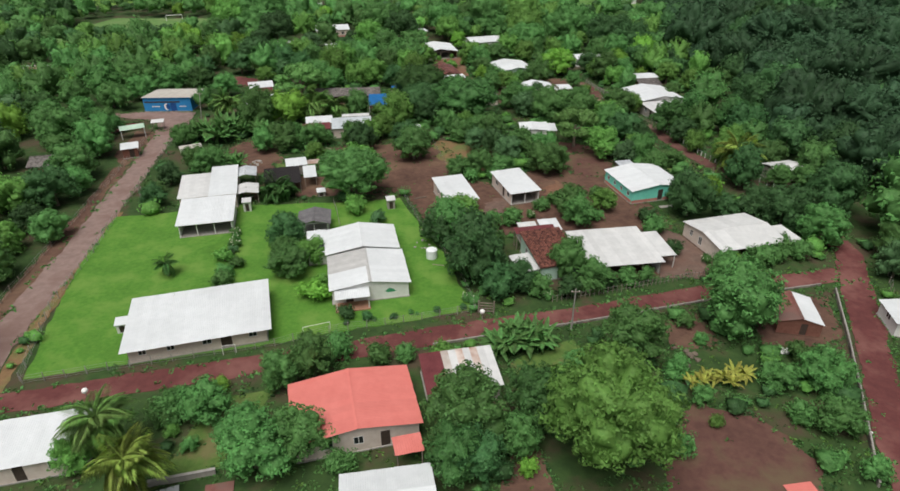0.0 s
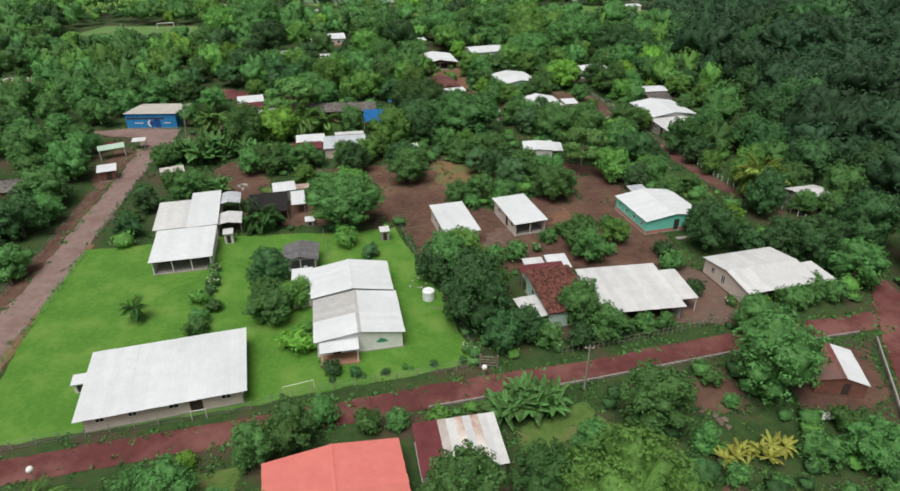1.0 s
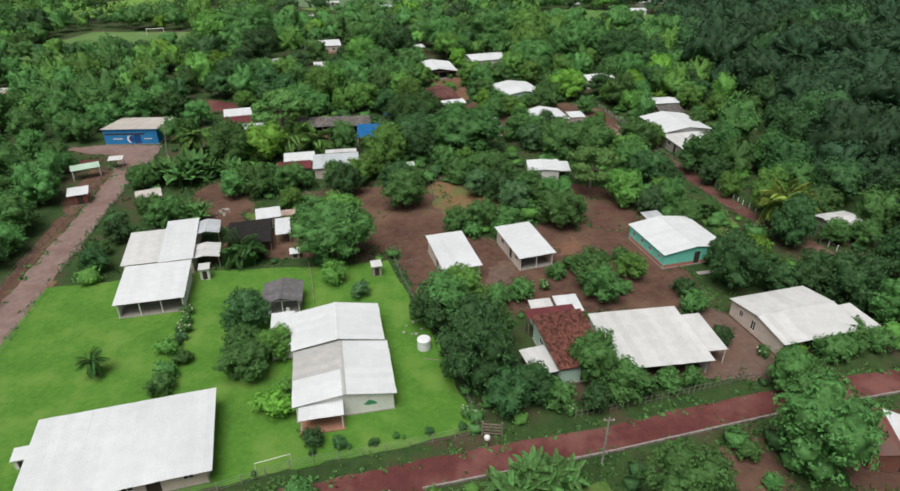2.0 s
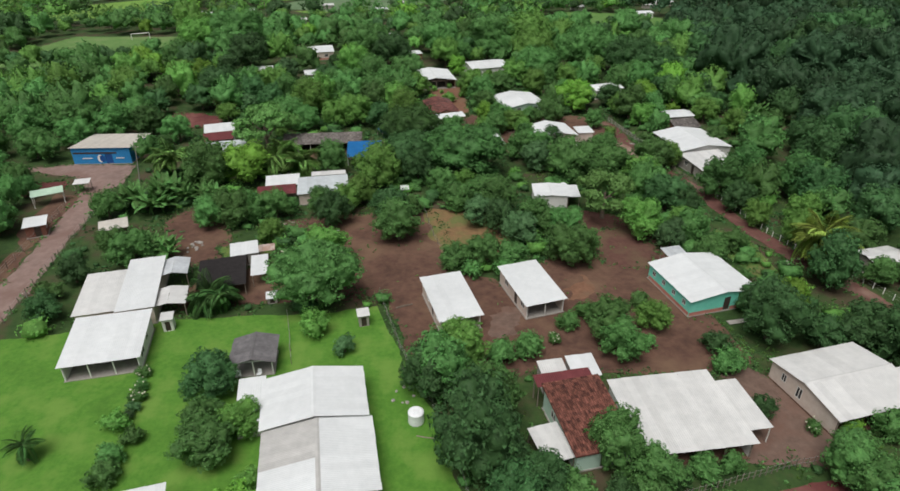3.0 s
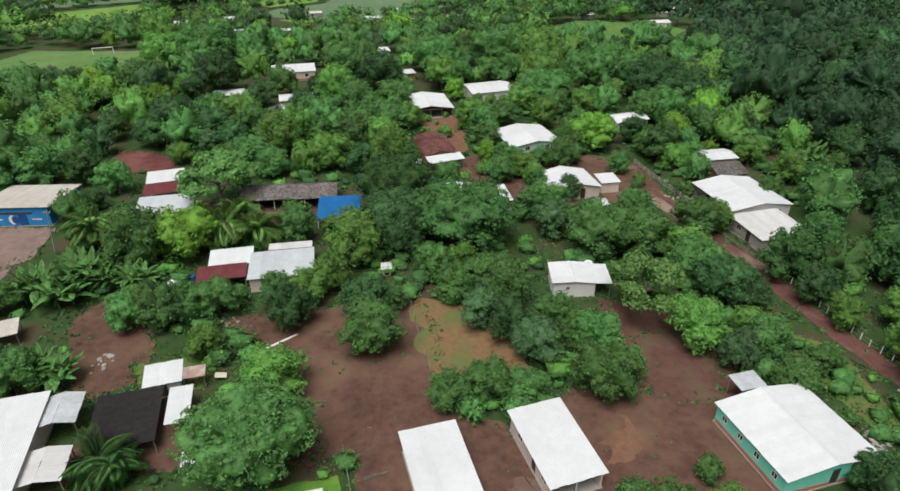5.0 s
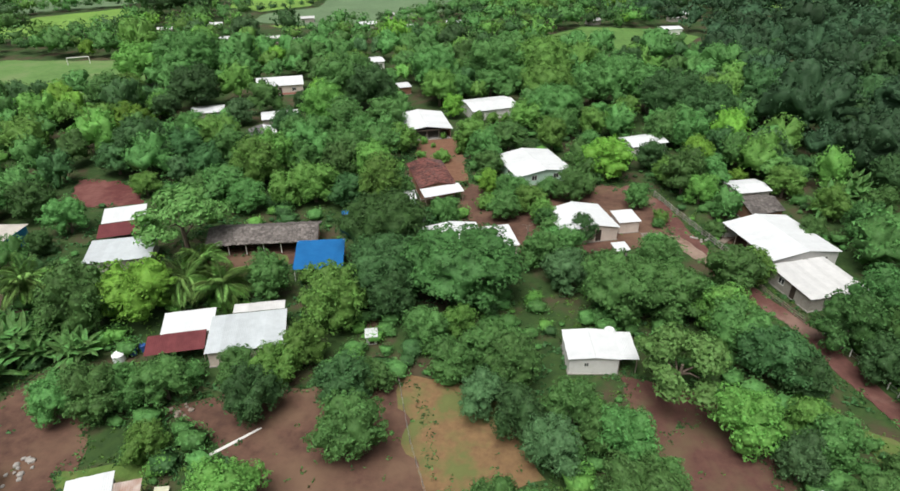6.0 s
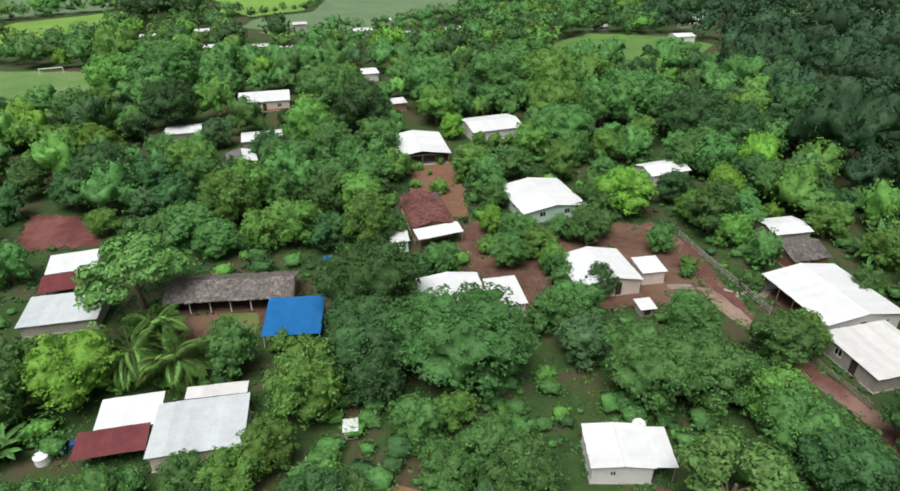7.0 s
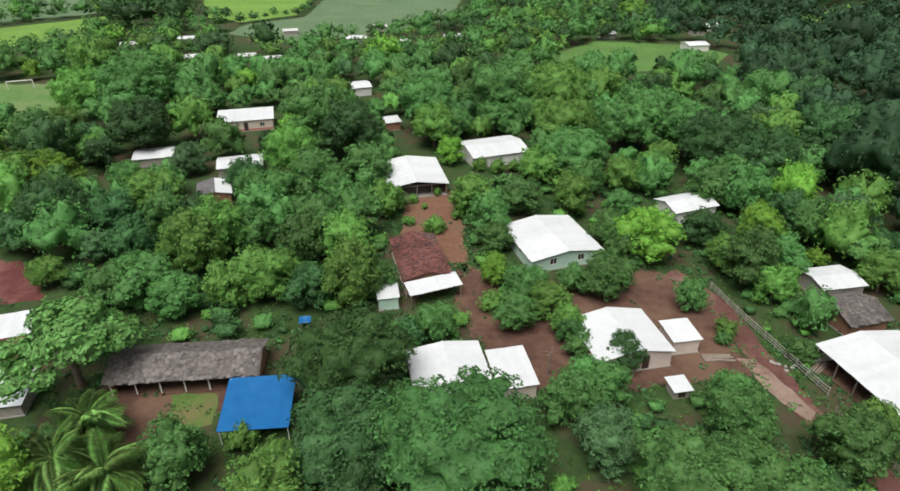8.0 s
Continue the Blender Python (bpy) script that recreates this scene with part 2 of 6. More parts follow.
def tube(bm, points, radii, sides=7):
    rings = []
    for i, p in enumerate(points):
        p = Vector(p)
        d = Vector(points[min(i + 1, len(points) - 1)]) - Vector(points[max(i - 1, 0)])
        d.normalize()
        u = d.orthogonal().normalized()
        w = d.cross(u)
        rings.append([bm.verts.new(p + (u * math.cos(k * math.tau / sides) + w * math.sin(k * math.tau / sides)) * radii[i]) for k in range(sides)])
    for a, b in zip(rings, rings[1:]):
        for k in range(sides):
            bm.faces.new((a[k], a[(k + 1) % sides], b[(k + 1) % sides], b[k]))
    bm.faces.new(rings[0][::-1])
    bm.faces.new(rings[-1])


def fast_mesh(name, verts, tris, material):
    me = bpy.data.meshes.new(name)
    verts, tris = np.asarray(verts, np.float32), np.asarray(tris, np.int32)
    me.vertices.add(len(verts))
    me.vertices.foreach_set("co", verts.ravel())
    me.loops.add(tris.size)
    me.loops.foreach_set("vertex_index", tris.ravel())
    me.polygons.add(len(tris))
    me.polygons.foreach_set("loop_start", np.arange(len(tris), dtype=np.int32) * 3)
    me.update(calc_edges=True)
    me.materials.append(material)
    return me


# ---------- ground, roads, yards ----------
BARE = []


def sheet(name, outline, z, material, label, category, ragged=0.5, kind="structure", step=0.9):
    """A flat irregular patch of ground with a ragged edge, a few centimetres proud."""
    if name in ("yard", "forecourt") and material is not lawn_mat:
        BARE.append(outline)
    pts = []
    for i, a in enumerate(outline):
        a, b = Vector(a), Vector(outline[(i + 1) % len(outline)])
        count = max(1, int((b - a).length / step))
        for k in range(count):
            p = a.lerp(b, k / count)
            off = (noise.noise_vector((p.x * 0.35, p.y * 0.35, z * 50)) + noise.noise_vector((p.x * 1.3, p.y * 1.3, z * 50)) * 0.45) * ragged
            pts.append((p.x + off.x, p.y + off.y, z))
    bm = bmesh.new()
    top = bm.faces.new([bm.verts.new(p) for p in pts])
    if top.calc_area() and top.normal.z < 0:
        top.normal_flip()
    rim = bmesh.ops.extrude_face_region(bm, geom=[top])
    bmesh.ops.translate(bm, verts=[v for v in rim["geom"] if isinstance(v, bmesh.types.BMVert)], vec=(0, 0, -z - 0.05))
    bmesh.ops.triangulate(bm, faces=[f for f in bm.faces if len(f.verts) > 4])
    bmesh.ops.recalc_face_normals(bm, faces=bm.faces[:])
    return tagged(part(name, bm, material), label, category, kind=kind)


def strip(line, width, ragged):
    """The outline of a road along a line."""
    left, right = [], []
    for i, p in enumerate(line):
        p = Vector(p)
        d = (Vector(line[min(i + 1, len(line) - 1)]) - Vector(line[max(i - 1, 0)])).normalized()
        side = Vector((-d.y, d.x)) * width / 2
        left.append(p + side)
        right.append(p - side)
    return left + right[::-1]


bm = bmesh.new()
bmesh.ops.create_grid(bm, x_segments=40, y_segments=40, size=900)
bmesh.ops.translate(bm, verts=bm.verts, vec=(0, 500, 0))
tagged(part("ground", bm, scrub), "green scrubby ground with patches of brown soil", "ground", kind="structure")

ROAD_WEST = [(-40, -22), (-49.5, 28), (-55.6, 60), (-58.2, 85), (-61.6, 110), (-65.2, 136), (-68.5, 147)]
ROAD_FRONT = [(-75, 43.5), (-48.8, 50.2), (-11.4, 59.4), (5.0, 63.6), (16.3, 66.1), (35.6, 71.3), (59, 76.5)]
ROAD_EAST = [(25, -4), (38, 28), (43.6, 40), (47.6, 50.1), (52, 60), (57.3, 72.6), (61.5, 82.5), (62, 94), (58.5, 106), (55.2, 112), (51.8, 122), (49.3, 132), (48.6, 140), (43.2, 153), (42, 159), (40.7, 168), (40, 178), (36, 186)]
LAWN = [(-48.6, 54.2), (-21.4, 60.6), (3.2, 67.6), (0.6, 78), (-4.1, 90.4), (-9.0, 102.6), (-14.7, 101), (-36.5, 99.8), (-57.2, 95), (-54.5, 76)]
sheet("road", strip(ROAD_WEST, 4.6, 0), 0.03, road_brown, "brown gravel road between the trees and the school lawn", "road", 0.5)
sheet("verge", strip([(-52.4, 40), (-58.8, 62), (-62.3, 90), (-66.6, 118)], 2.6, 0), 0.022, soil, "strip of red soil beside the gravel road", "verge", 0.8)
sheet("verge", strip([(-50.6, 52), (-53.6, 68), (-55.6, 84), (-57.6, 97)], 1.6, 0), 0.026, soil_dry, "strip of dry grass and soil beside the gravel road", "verge", 0.5)
sheet("road", strip(ROAD_FRONT, 3.4, 0), 0.045, road_red, "dark red gravel road along the school fence", "road", 0.35)
sheet("road", strip(ROAD_EAST[:8], 4.0, 0), 0.06, road_red, "dark red gravel road between two fences", "road", 0.4)
sheet("road", strip(ROAD_EAST[7:], 3.0, 0), 0.05, track_mat, "red-brown earth track between trees and houses", "road", 0.4)
sheet("forecourt", [(-94, 151.4), (-82, 150.4), (-73, 147.2), (-66.6, 139.4), (-62.6, 143.5), (-64.4, 154.6), (-80, 154.6), (-82.5, 152.8), (-94, 153.8)], 0.04, road_brown, "pale gravel forecourt of the blue house", "forecourt", 0.6)
sheet("yard", [(-84, 144.5), (-74, 146), (-72.5, 141), (-80, 138)], 0.046, road_red, "bare red earth patch by the forecourt", "yard", 0.7)
sheet("verge", [(-73, 140), (-66.5, 138), (-64, 126), (-66.5, 118), (-71, 124)], 0.02, soil, "trodden earth beside the gravel road", "verge", 0.8)
sheet("lawn", LAWN, 0.035, lawn_mat, "bright green mown school lawn", "lawn", 0.4)
sheet("yard", [(-29, 128), (-17, 130.5), (-1, 131), (1, 118), (-0.5, 113), (9, 108), (21.7, 121), (31, 127), (34, 118), (31, 111), (37, 96.5), (37, 90.5), (30, 88.6), (20, 88.4), (12, 89.4), (6, 88), (-3, 90), (-7.8, 104), (-14, 105.5), (-17, 119)], 0.028, soil, "bare red-brown earth yard between houses", "yard", 0.9)
sheet("yard", [(-3.4, 132.5), (4, 131.4), (10.6, 128), (11.2, 118), (5, 114.4), (0.4, 114.2), (-1.4, 120)], 0.034, soil_dry, "yellowish dry grass plot in the earth yard", "yard", 1.3)
sheet("yard", [(28.5, 75.5), (30.4, 83), (34, 91.5), (38.4, 88), (42, 79.5), (39.5, 75.0)], 0.034, soil_worn, "pale trodden earth yard beside the long house", "yard", 0.7)
sheet("yard", [(6.3, 100.4), (9.0, 102.7), (10.6, 100.4), (9.4, 96.0), (6.5, 95.9)], 0.036, soil_worn, "pale wet earth between the two small houses", "yard", 1.7, step=0.5)
sheet("yard", [(18.0, 107.0), (21.6, 110.4), (22.5, 107.6), (20.1, 103.2), (17.6, 103.8)], 0.036, clay_yard, "worn orange earth patch", "yard", 1.7, step=0.5)
sheet("yard", [(5, 189), (13, 184), (19, 184), (34.4, 187), (39, 177), (39, 163), (26, 161.5), (15, 158.5), (9, 166), (4, 176)], 0.03, soil, "red earth yard among houses and trees", "yard", 0.8)
sheet("yard", [(-4.4, 214.6), (5.2, 214.5), (6.5, 186), (-5, 197)], 0.03, clay_yard, "orange earth forecourt with weeds", "yard", 0.8)
sheet("yard", [(-66, 177), (-71, 191), (-58, 188), (-53, 179)], 0.03, road_red, "red earth clearing among trees", "yard", 0.9)
sheet("yard", [(-37, 161.5), (-18, 165.5), (-19, 157), (-27, 159), (-28.6, 151), (-34.5, 153)], 0.03, soil, "red earth yard in front of the thatched shed", "yard", 0.6)
sheet("verge", [(38.0, 166.5), (40.2, 166.0), (43.2, 157.5), (41.6, 155.6), (39.2, 161)], 0.062, soil_pale, "pale worn patch of the earth track", "track", 0.5)
sheet("verge", [(45.2, 124.5), (49.4, 121.6), (49.6, 107.5), (46.0, 108.5), (44.0, 114.4)], 0.03, rough_grass, "strip of rough grass between house and track", "verge", 0.7)
sheet("yard", [(-28.2, 160.6), (-22.7, 160.8), (-21.8, 156.2), (-25.8, 154.2)], 0.04, rough_grass, "patch of bright grass before the thatched shed", "yard", 0.5)
# shading of this yard is put into its darker soil colour
sheet("yard", [(22.0, 133.0), (28.2, 130.6), (33.2, 128.6), (35.6, 121.0), (35.0, 112), (24.6, 113), (22.4, 123.3)], 0.031, soil_dark, "red-brown earth below the small white house, shade in its darker colour", "yard", 0.8)
sheet("yard", [(-36, 101.6), (-26, 103.0), (-9.4, 104.4), (-13, 107.5), (-22, 108.5), (-24, 113), (-34, 112.4), (-37, 105.5)], 0.024, soil, "dark trodden earth behind the lawn", "yard", 0.7)
# a narrow strip in the darker soil colour
sheet("path", strip([(-8.6, 151.5), (-7.9, 146), (-7.2, 139.8)], 1.6, 0), 0.03, soil_dark, "narrow dark strip of earth between trees", "path", 0.3)
sheet("yard", [(-45.5, 133), (-38, 131), (-33, 118), (-38, 112.5), (-43, 117), (-48, 128)], 0.028, soil, "red-brown earth yard behind the house", "yard", 0.8)
sheet("yard", [(-36, 119), (-27, 121), (-26, 115), (-33, 114)], 0.036, rough_grass, "yellow-green grass patch", "yard", 0.5)
sheet("yard", [(20, 35), (21.5, 44), (27, 50.5), (33, 47.5), (36, 41), (34, 34)], 0.028, soil_dark, "bare dark brown earth under the trees", "yard", 0.9)
sheet("yard", [(27, 59), (28, 64.6), (33, 66), (33, 60)], 0.028, soil, "brown earth bank beside the road", "yard", 0.8)
sheet("yard", [(4, 36), (6, 44), (9, 44), (10, 36)], 0.028, soil, "brown earth path between trees", "yard", 0.5)
sheet("yard", [(38, 60), (41, 70), (52, 70.5), (49, 61), (43, 59)], 0.028, soil, "brown earth yard of the brick shed", "yard", 0.6)
sheet("yard", [(9, 46), (7, 57), (15, 61), (18, 57), (13, 52)], 0.028, rough_grass, "patch of lush green grass", "yard", 0.8)
sheet("yard", [(-28, 39), (-26, 51), (-19, 53), (-22, 41)], 0.028, rough_grass, "patch of lush green grass between trees", "yard", 0.8)
sheet("football_pitch", [(-158, 238), (-103, 238), (-84, 248), (-95, 291), (-150, 293)], 0.05, pitch_mat, "faded green football pitch", "pitch", 1.2)
sheet("field", [(-196, 340), (-187, 379), (-154, 408), (-136, 380), (-140, 366), (-172, 328)], 0.06, field_mat, "light green far field", "field", 1.5, step=6)
sheet("field", [(-200, 388), (-158, 419), (-180, 470), (-240, 480), (-262, 420)], 0.06, crop_mat, "grey-green far field", "field", 1.5, step=6)
sheet("field", [(-106, 404), (-87, 392), (-67, 409), (-67, 460), (-90, 480), (-128, 462)], 0.06, field_mat, "light green far field", "field", 1.5, step=6)
sheet("field", [(-86, 366), (-73, 360), (-50, 350), (-20, 372), (4, 394), (10, 455), (-30, 475), (-62, 462), (-62, 404), (-83, 386)], 0.06, crop_mat, "grey-green far field", "field", 1.5, step=6)
sheet("field", [(-74, 355), (-64, 359), (-56, 352), (-64, 345)], 0.06, field_mat, "small light green far field", "field", 1.0, step=4)
sheet("field", [(38.8, 328), (58.6, 349), (90, 342), (100, 327), (84, 302), (40, 306)], 0.06, maize_mat, "light green far field", "field", 1.5, step=6)
sheet("field", [(150, 394), (212, 440), (210, 410), (165, 385)], 0.06, field_mat, "light green far field", "field", 1.5, step=6)
sheet("earth_bank", [(103, 274), (112, 275), (109, 266), (105, 255), (96, 254), (99, 264)], 0.05, soil_orange, "bare red earth slope among trees", "bank", 1.5)


# ---------- houses ----------
SHEETS = {}


def sheet_mesh(width, length, material):
    """One ribbed roofing sheet: ribs run along y, rounded to the nearest centimetre."""
    key = (round(width, 2), round(length, 2), material.name)
    if key not in SHEETS:
        bm = bmesh.new()
        rows, n = [], 12
        for k in range(n + 1):
            x = width * (k / n) * 1.03
            z = (0.0, 0.0, 0.016)[k % 3]
            rows.append([bm.verts.new((x, y, z)) for y in (0, length / 2, length)])
        for a, b in zip(rows, rows[1:]):
            for j in range(2):
                bm.faces.new((a[j], b[j], b[j + 1], a[j + 1]))
        me = bpy.data.meshes.new("roof_sheet")
        bm.to_mesh(me)
        bm.free()
        me.materials.append(material)
        SHEETS[key] = me
    return SHEETS[key]


def frame_of(p, u, v):
    u, v = Vector(u).normalized(), Vector(v).normalized()
    w = u.cross(v)
    return Matrix(((u.x, v.x, w.x, p[0]), (u.y, v.y, w.y, p[1]), (u.z, v.z, w.z, p[2]), (0, 0, 0, 1)))


def slope(parent, p, u, v, material, rng, wide=0.86):
    """A roof slope of single sheets: p the lower corner, u along the eave, v up the slope."""
    p, u, v = Vector(p), Vector(u), Vector(v)
    if material in (clay, clay_old, thatch):
        return courses(parent, p, u, v, material, rng)
    if material in (tarp_mat, felt):
        return cloth(parent, p, u, v, material)
    n = max(1, round(u.length / wide))
    step = u.length / n
    mixed = material if isinstance(material, tuple) else (material,)
    for k in range(n):
        me = sheet_mesh(step, v.length, mixed[k % len(mixed)])
        m = frame_of(p + u * (k / n), u, v) @ pose(0, rng.uniform(-0.03, 0.03), 0.006 * (k % 2) + rng.uniform(0, 0.008), 0, 0, rng.uniform(-0.12, 0.12))
        shared("roof_sheet", me, parent, m)


def cloth(parent, p, u, v, material):
    """A slope of stretched cloth that sags between its edges."""
    bm = bmesh.new()
    bmesh.ops.create_grid(bm, x_segments=14, y_segments=14, size=0.5)
    for w in bm.verts:
        a, b = w.co.x + 0.5, w.co.y + 0.5
        sag = 0.16 * math.sin(math.pi * a) * math.sin(math.pi * b) + 0.05 * noise.noise((a * 5, b * 5, 1.0))
        w.co = Vector((a * u.length, b * v.length, -sag))
    bmesh.ops.solidify(bm, geom=bm.faces[:], thickness=0.015)
    part("cloth", bm, material, parent).matrix_basis = frame_of(p, u, v)


def courses(parent, p, u, v, material, rng):
    """A slope of tile or thatch courses, each one mesh of uneven pieces."""
    up = v.normalized()
    tile = material is not thatch
    rise, wide = (0.42, 0.26) if tile else (0.55, 0.42)
    rows = int(v.length / rise)
    bm = bmesh.new()
    for r in range(rows + 1):
        for k in range(int(u.length / wide)):
            x0, x1 = k * wide, (k + 1) * wide
            drop = rng.uniform(-0.05, 0.05) if tile else rng.uniform(-0.22, 0.12)
            lift = rng.uniform(0.0, 0.04) if tile else rng.uniform(0.0, 0.10)
            y0, y1 = r * rise + drop, min(v.length + 0.05, (r + 1.15) * rise)
            h = 0.10 if tile else 0.07
            if tile:
                prof = [(x0, 0.0), (x0 + wide * 0.25, h * 0.8), (x0 + wide * 0.5, h), (x0 + wide * 0.75, h * 0.8), (x1, 0.0)]
            else:
                prof = [(x0 - 0.08, 0.0), (x0 + wide * 0.5, h), (x1 + 0.08, rng.uniform(-0.02, 0.03))]
            low = [bm.verts.new((x, y0, z + lift + 0.06)) for x, z in prof]
            high = [bm.verts.new((x, y1, z + lift)) for x, z in prof]
            for i in range(len(prof) - 1):
                bm.faces.new((low[i], low[i + 1], high[i + 1], high[i]))
    ob = tagged(part("roof_tiles" if tile else "thatch", bm, material, parent), kind="stuff")
    ob.matrix_basis = frame_of(p, u, v)
    bm = bmesh.new()
    box(bm, 0.02, u.length - 0.02, 0.02, v.length, -0.10, -0.02)
    base = part("roof_deck", bm, material, parent)
    base.matrix_basis = frame_of(p, u, v)


def wall_side(bm, length, height, holes, top=(), thick=0.15):
    """A wall in the xz plane from x=0 with real openings; top: further outline points above it."""
    xs = sorted({0.0, length, *[h[0] for h in holes], *[h[1] for h in holes]})
    for a, b in zip(xs, xs[1:]):
        cut = [h for h in holes if h[0] <= a and h[1] >= b]
        z = 0.0
        for h in sorted(cut, key=lambda h: h[2]):
            if h[2] > z:
                box(bm, a, b, 0, thick, z, h[2])
            z = h[3]
        if z < height:
            box(bm, a, b, 0, thick, z, height)
    if top:
        prism(bm, [(x, 0, z) for x, z in top], (0, thick, 0))
    bmesh.ops.remove_doubles(bm, verts=bm.verts[:], dist=0.0015)


def opening(parent, kind, h, trim, leaf):
    """A door leaf or a window with frame and pane set in the opening h."""
    x0, x1, z0, z1 = h
    bm = bmesh.new()
    if kind == "door":
        box(bm, x0 + 0.02, x1 - 0.02, 0.06, 0.11, z0, z1 - 0.02)
        box(bm, x0 + 0.12, x1 - 0.12, 0.045, 0.06, z0 + 0.2, z0 + 0.9)
        box(bm, x0 + 0.12, x1 - 0.12, 0.045, 0.06, z0 + 1.05, z1 - 0.2)
        return part("door", bm, leaf, parent)
    for a, b, c, d in ((x0, x1, z0, z0 + 0.06), (x0, x1, z1 - 0.06, z1), (x0, x0 + 0.06, z0 + 0.06, z1 - 0.06), (x1 - 0.06, x1, z0 + 0.06, z1 - 0.06), ((x0 + x1) / 2 - 0.03, (x0 + x1) / 2 + 0.03, z0 + 0.06, z1 - 0.06)):
        box(bm, a, b, -0.02, 0.07, c, d)
    w = part("window", bm, trim, parent)
    for a, b in ((x0 + 0.06, (x0 + x1) / 2 - 0.03), ((x0 + x1) / 2 + 0.03, x1 - 0.06)):
        bm = bmesh.new()
        box(bm, a, b, 0.02, 0.035, z0 + 0.06, z1 - 0.06)
        part("pane", bm, dark_glass, w)
    return w


KEEP = []


def house(name, label, cx, cy, length, depth, yaw, roof, wall, eave=2.4, rise=0.8, ridge="x", over=0.45, front=(), left=(), right=(), back=(), bare="", plinth=None, leaf=None, trim=None, category="house", group="", base=0.12, post=white_paint, roof2=None, slab=concrete):
    """A house on its floor slab. length and depth: of the roof; ridge: x, y, or shed (low in front), lean (low at the back).
    front and so on: openings as (kind, middle, width, sill, head). bare: sides with posts in place of walls."""
    rng = random.Random(int(cx * 13 + cy * 7))
    ob = thing(name, pose(cx, cy, 0, 0, 0, yaw), label, category, group)
    KEEP.append((cx, cy, yaw, length, depth))
    trim, leaf = trim or white_paint, leaf or door_mat
    X, Y = length / 2 - over, depth / 2 - over
    bm = bmesh.new()
    box(bm, -X - 0.12, X + 0.12, -Y - 0.12, Y + 0.12, 0, base)
    part("floor_slab", bm, slab, ob)
    lo, hi = eave - 0.10, eave + rise - 0.10
    k = over / max(0.1, (depth if ridge in ("shed", "lean") else depth / 2 if ridge == "x" else length / 2))
    edge = lo + rise * k  # wall head under the eave overhang
    t = 0.15
    flip = -1 if ridge == "lean" else 1
    heads = {"x": dict(f=edge, b=edge, l=edge, r=edge), "y": dict(f=edge, b=edge, l=edge, r=edge)}.get(ridge)
    if ridge == "shed":
        heads = dict(f=edge, b=hi - rise * k, l=edge, r=edge)
    if ridge == "lean":
        heads = dict(f=hi - rise * k, b=edge, l=edge, r=edge)
    for side, w, places, m in (
        ("f", 2 * X, front, pose(-X, -Y, base)),
        ("b", 2 * X, back, pose(X, Y, base, 0, 0, 180)),
        ("l", 2 * Y - 2 * t, left, pose(-X, Y - t, base, 0, 0, -90)),
        ("r", 2 * Y - 2 * t, right, pose(X, -Y + t, base, 0, 0, 90)),
    ):
        h = heads[side] - base
        if side in bare:
            n = max(1, round(w / 2.6))
            for i in range(n + 1):
                bm = bmesh.new()
                x = 0.06 + (w - 0.12) * i / n
                box(bm, x - 0.06, x + 0.06, 0.02, 0.14, 0, h)
                part("post", bm, post, ob).matrix_basis = m
            bm = bmesh.new()
            box(bm, 0, w, 0.03, 0.13, h - 0.16, h - 0.002)
            part("beam", bm, post, ob).matrix_basis = m
            continue
        holes = [(x * w - a / 2, x * w + a / 2, z0, min(z1, h - 0.08)) for _, x, a, z0, z1 in places]
        top = ()
        if ridge == "x" and side in "lr" or ridge == "y" and side in "fb":
            top = [(0, h + 0.001), (w, h + 0.001), (w / 2, hi - base - 0.02)]
        if ridge in ("shed", "lean") and side in "lr":
            up = hi - rise * k - base - 0.01
            top = [(0, h + 0.001), (w, h + 0.001), (w, up)] if (side == "r") == (flip == 1) else [(0, h + 0.001), (w, h + 0.001), (0, up)]
        bm = bmesh.new()
        wall_side(bm, w, h, holes, top)
        part("wall", bm, wall, ob).matrix_basis = m
        for (kind, *_), hole in zip(places, holes):
            opening(ob, kind, hole, trim, leaf).matrix_basis = m
        if plinth:
            bm = bmesh.new()
            xs = [0.0] + [v for hole in holes if hole[2] < 0.3 for v in hole[:2]] + [w]
            for a, b in zip(xs[::2], xs[1::2]):
                box(bm, a, b, -0.03, 0.0, 0, 0.5)
            part("plinth", bm, plinth, ob).matrix_basis = m
    L, D = length / 2, depth / 2
    if ridge == "x":
        slope(ob, (-L, -D, eave), (length, 0, 0), (0, D, rise), roof, rng)
        slope(ob, (L, D, eave), (-length, 0, 0), (0, -D, rise), roof, rng)
        cap = [(-L, -0.22, eave + rise + 0.0), (-L, 0, eave + rise + 0.06), (-L, 0.22, eave + rise + 0.0)]
        run = (length, 0, 0)
    elif ridge == "y":
        slope(ob, (-L, D, eave), (0, -depth, 0), (L, 0, rise), roof, rng)
        slope(ob, (L, -D, eave), (0, depth, 0), (-L, 0, rise), roof2 or roof, rng)
        cap = [(-0.22, -D, eave + rise + 0.0), (0, -D, eave + rise + 0.06), (0.22, -D, eave + rise + 0.0)]
        run = (0, depth, 0)
    elif ridge == "shed":
        slope(ob, (-L, -D, eave), (length, 0, 0), (0, depth, rise), roof, rng)
    else:
        slope(ob, (L, D, eave), (-length, 0, 0), (0, -depth, rise), roof, rng)
    if ridge in "xy":
        bm = bmesh.new()
        prism(bm, cap, run)
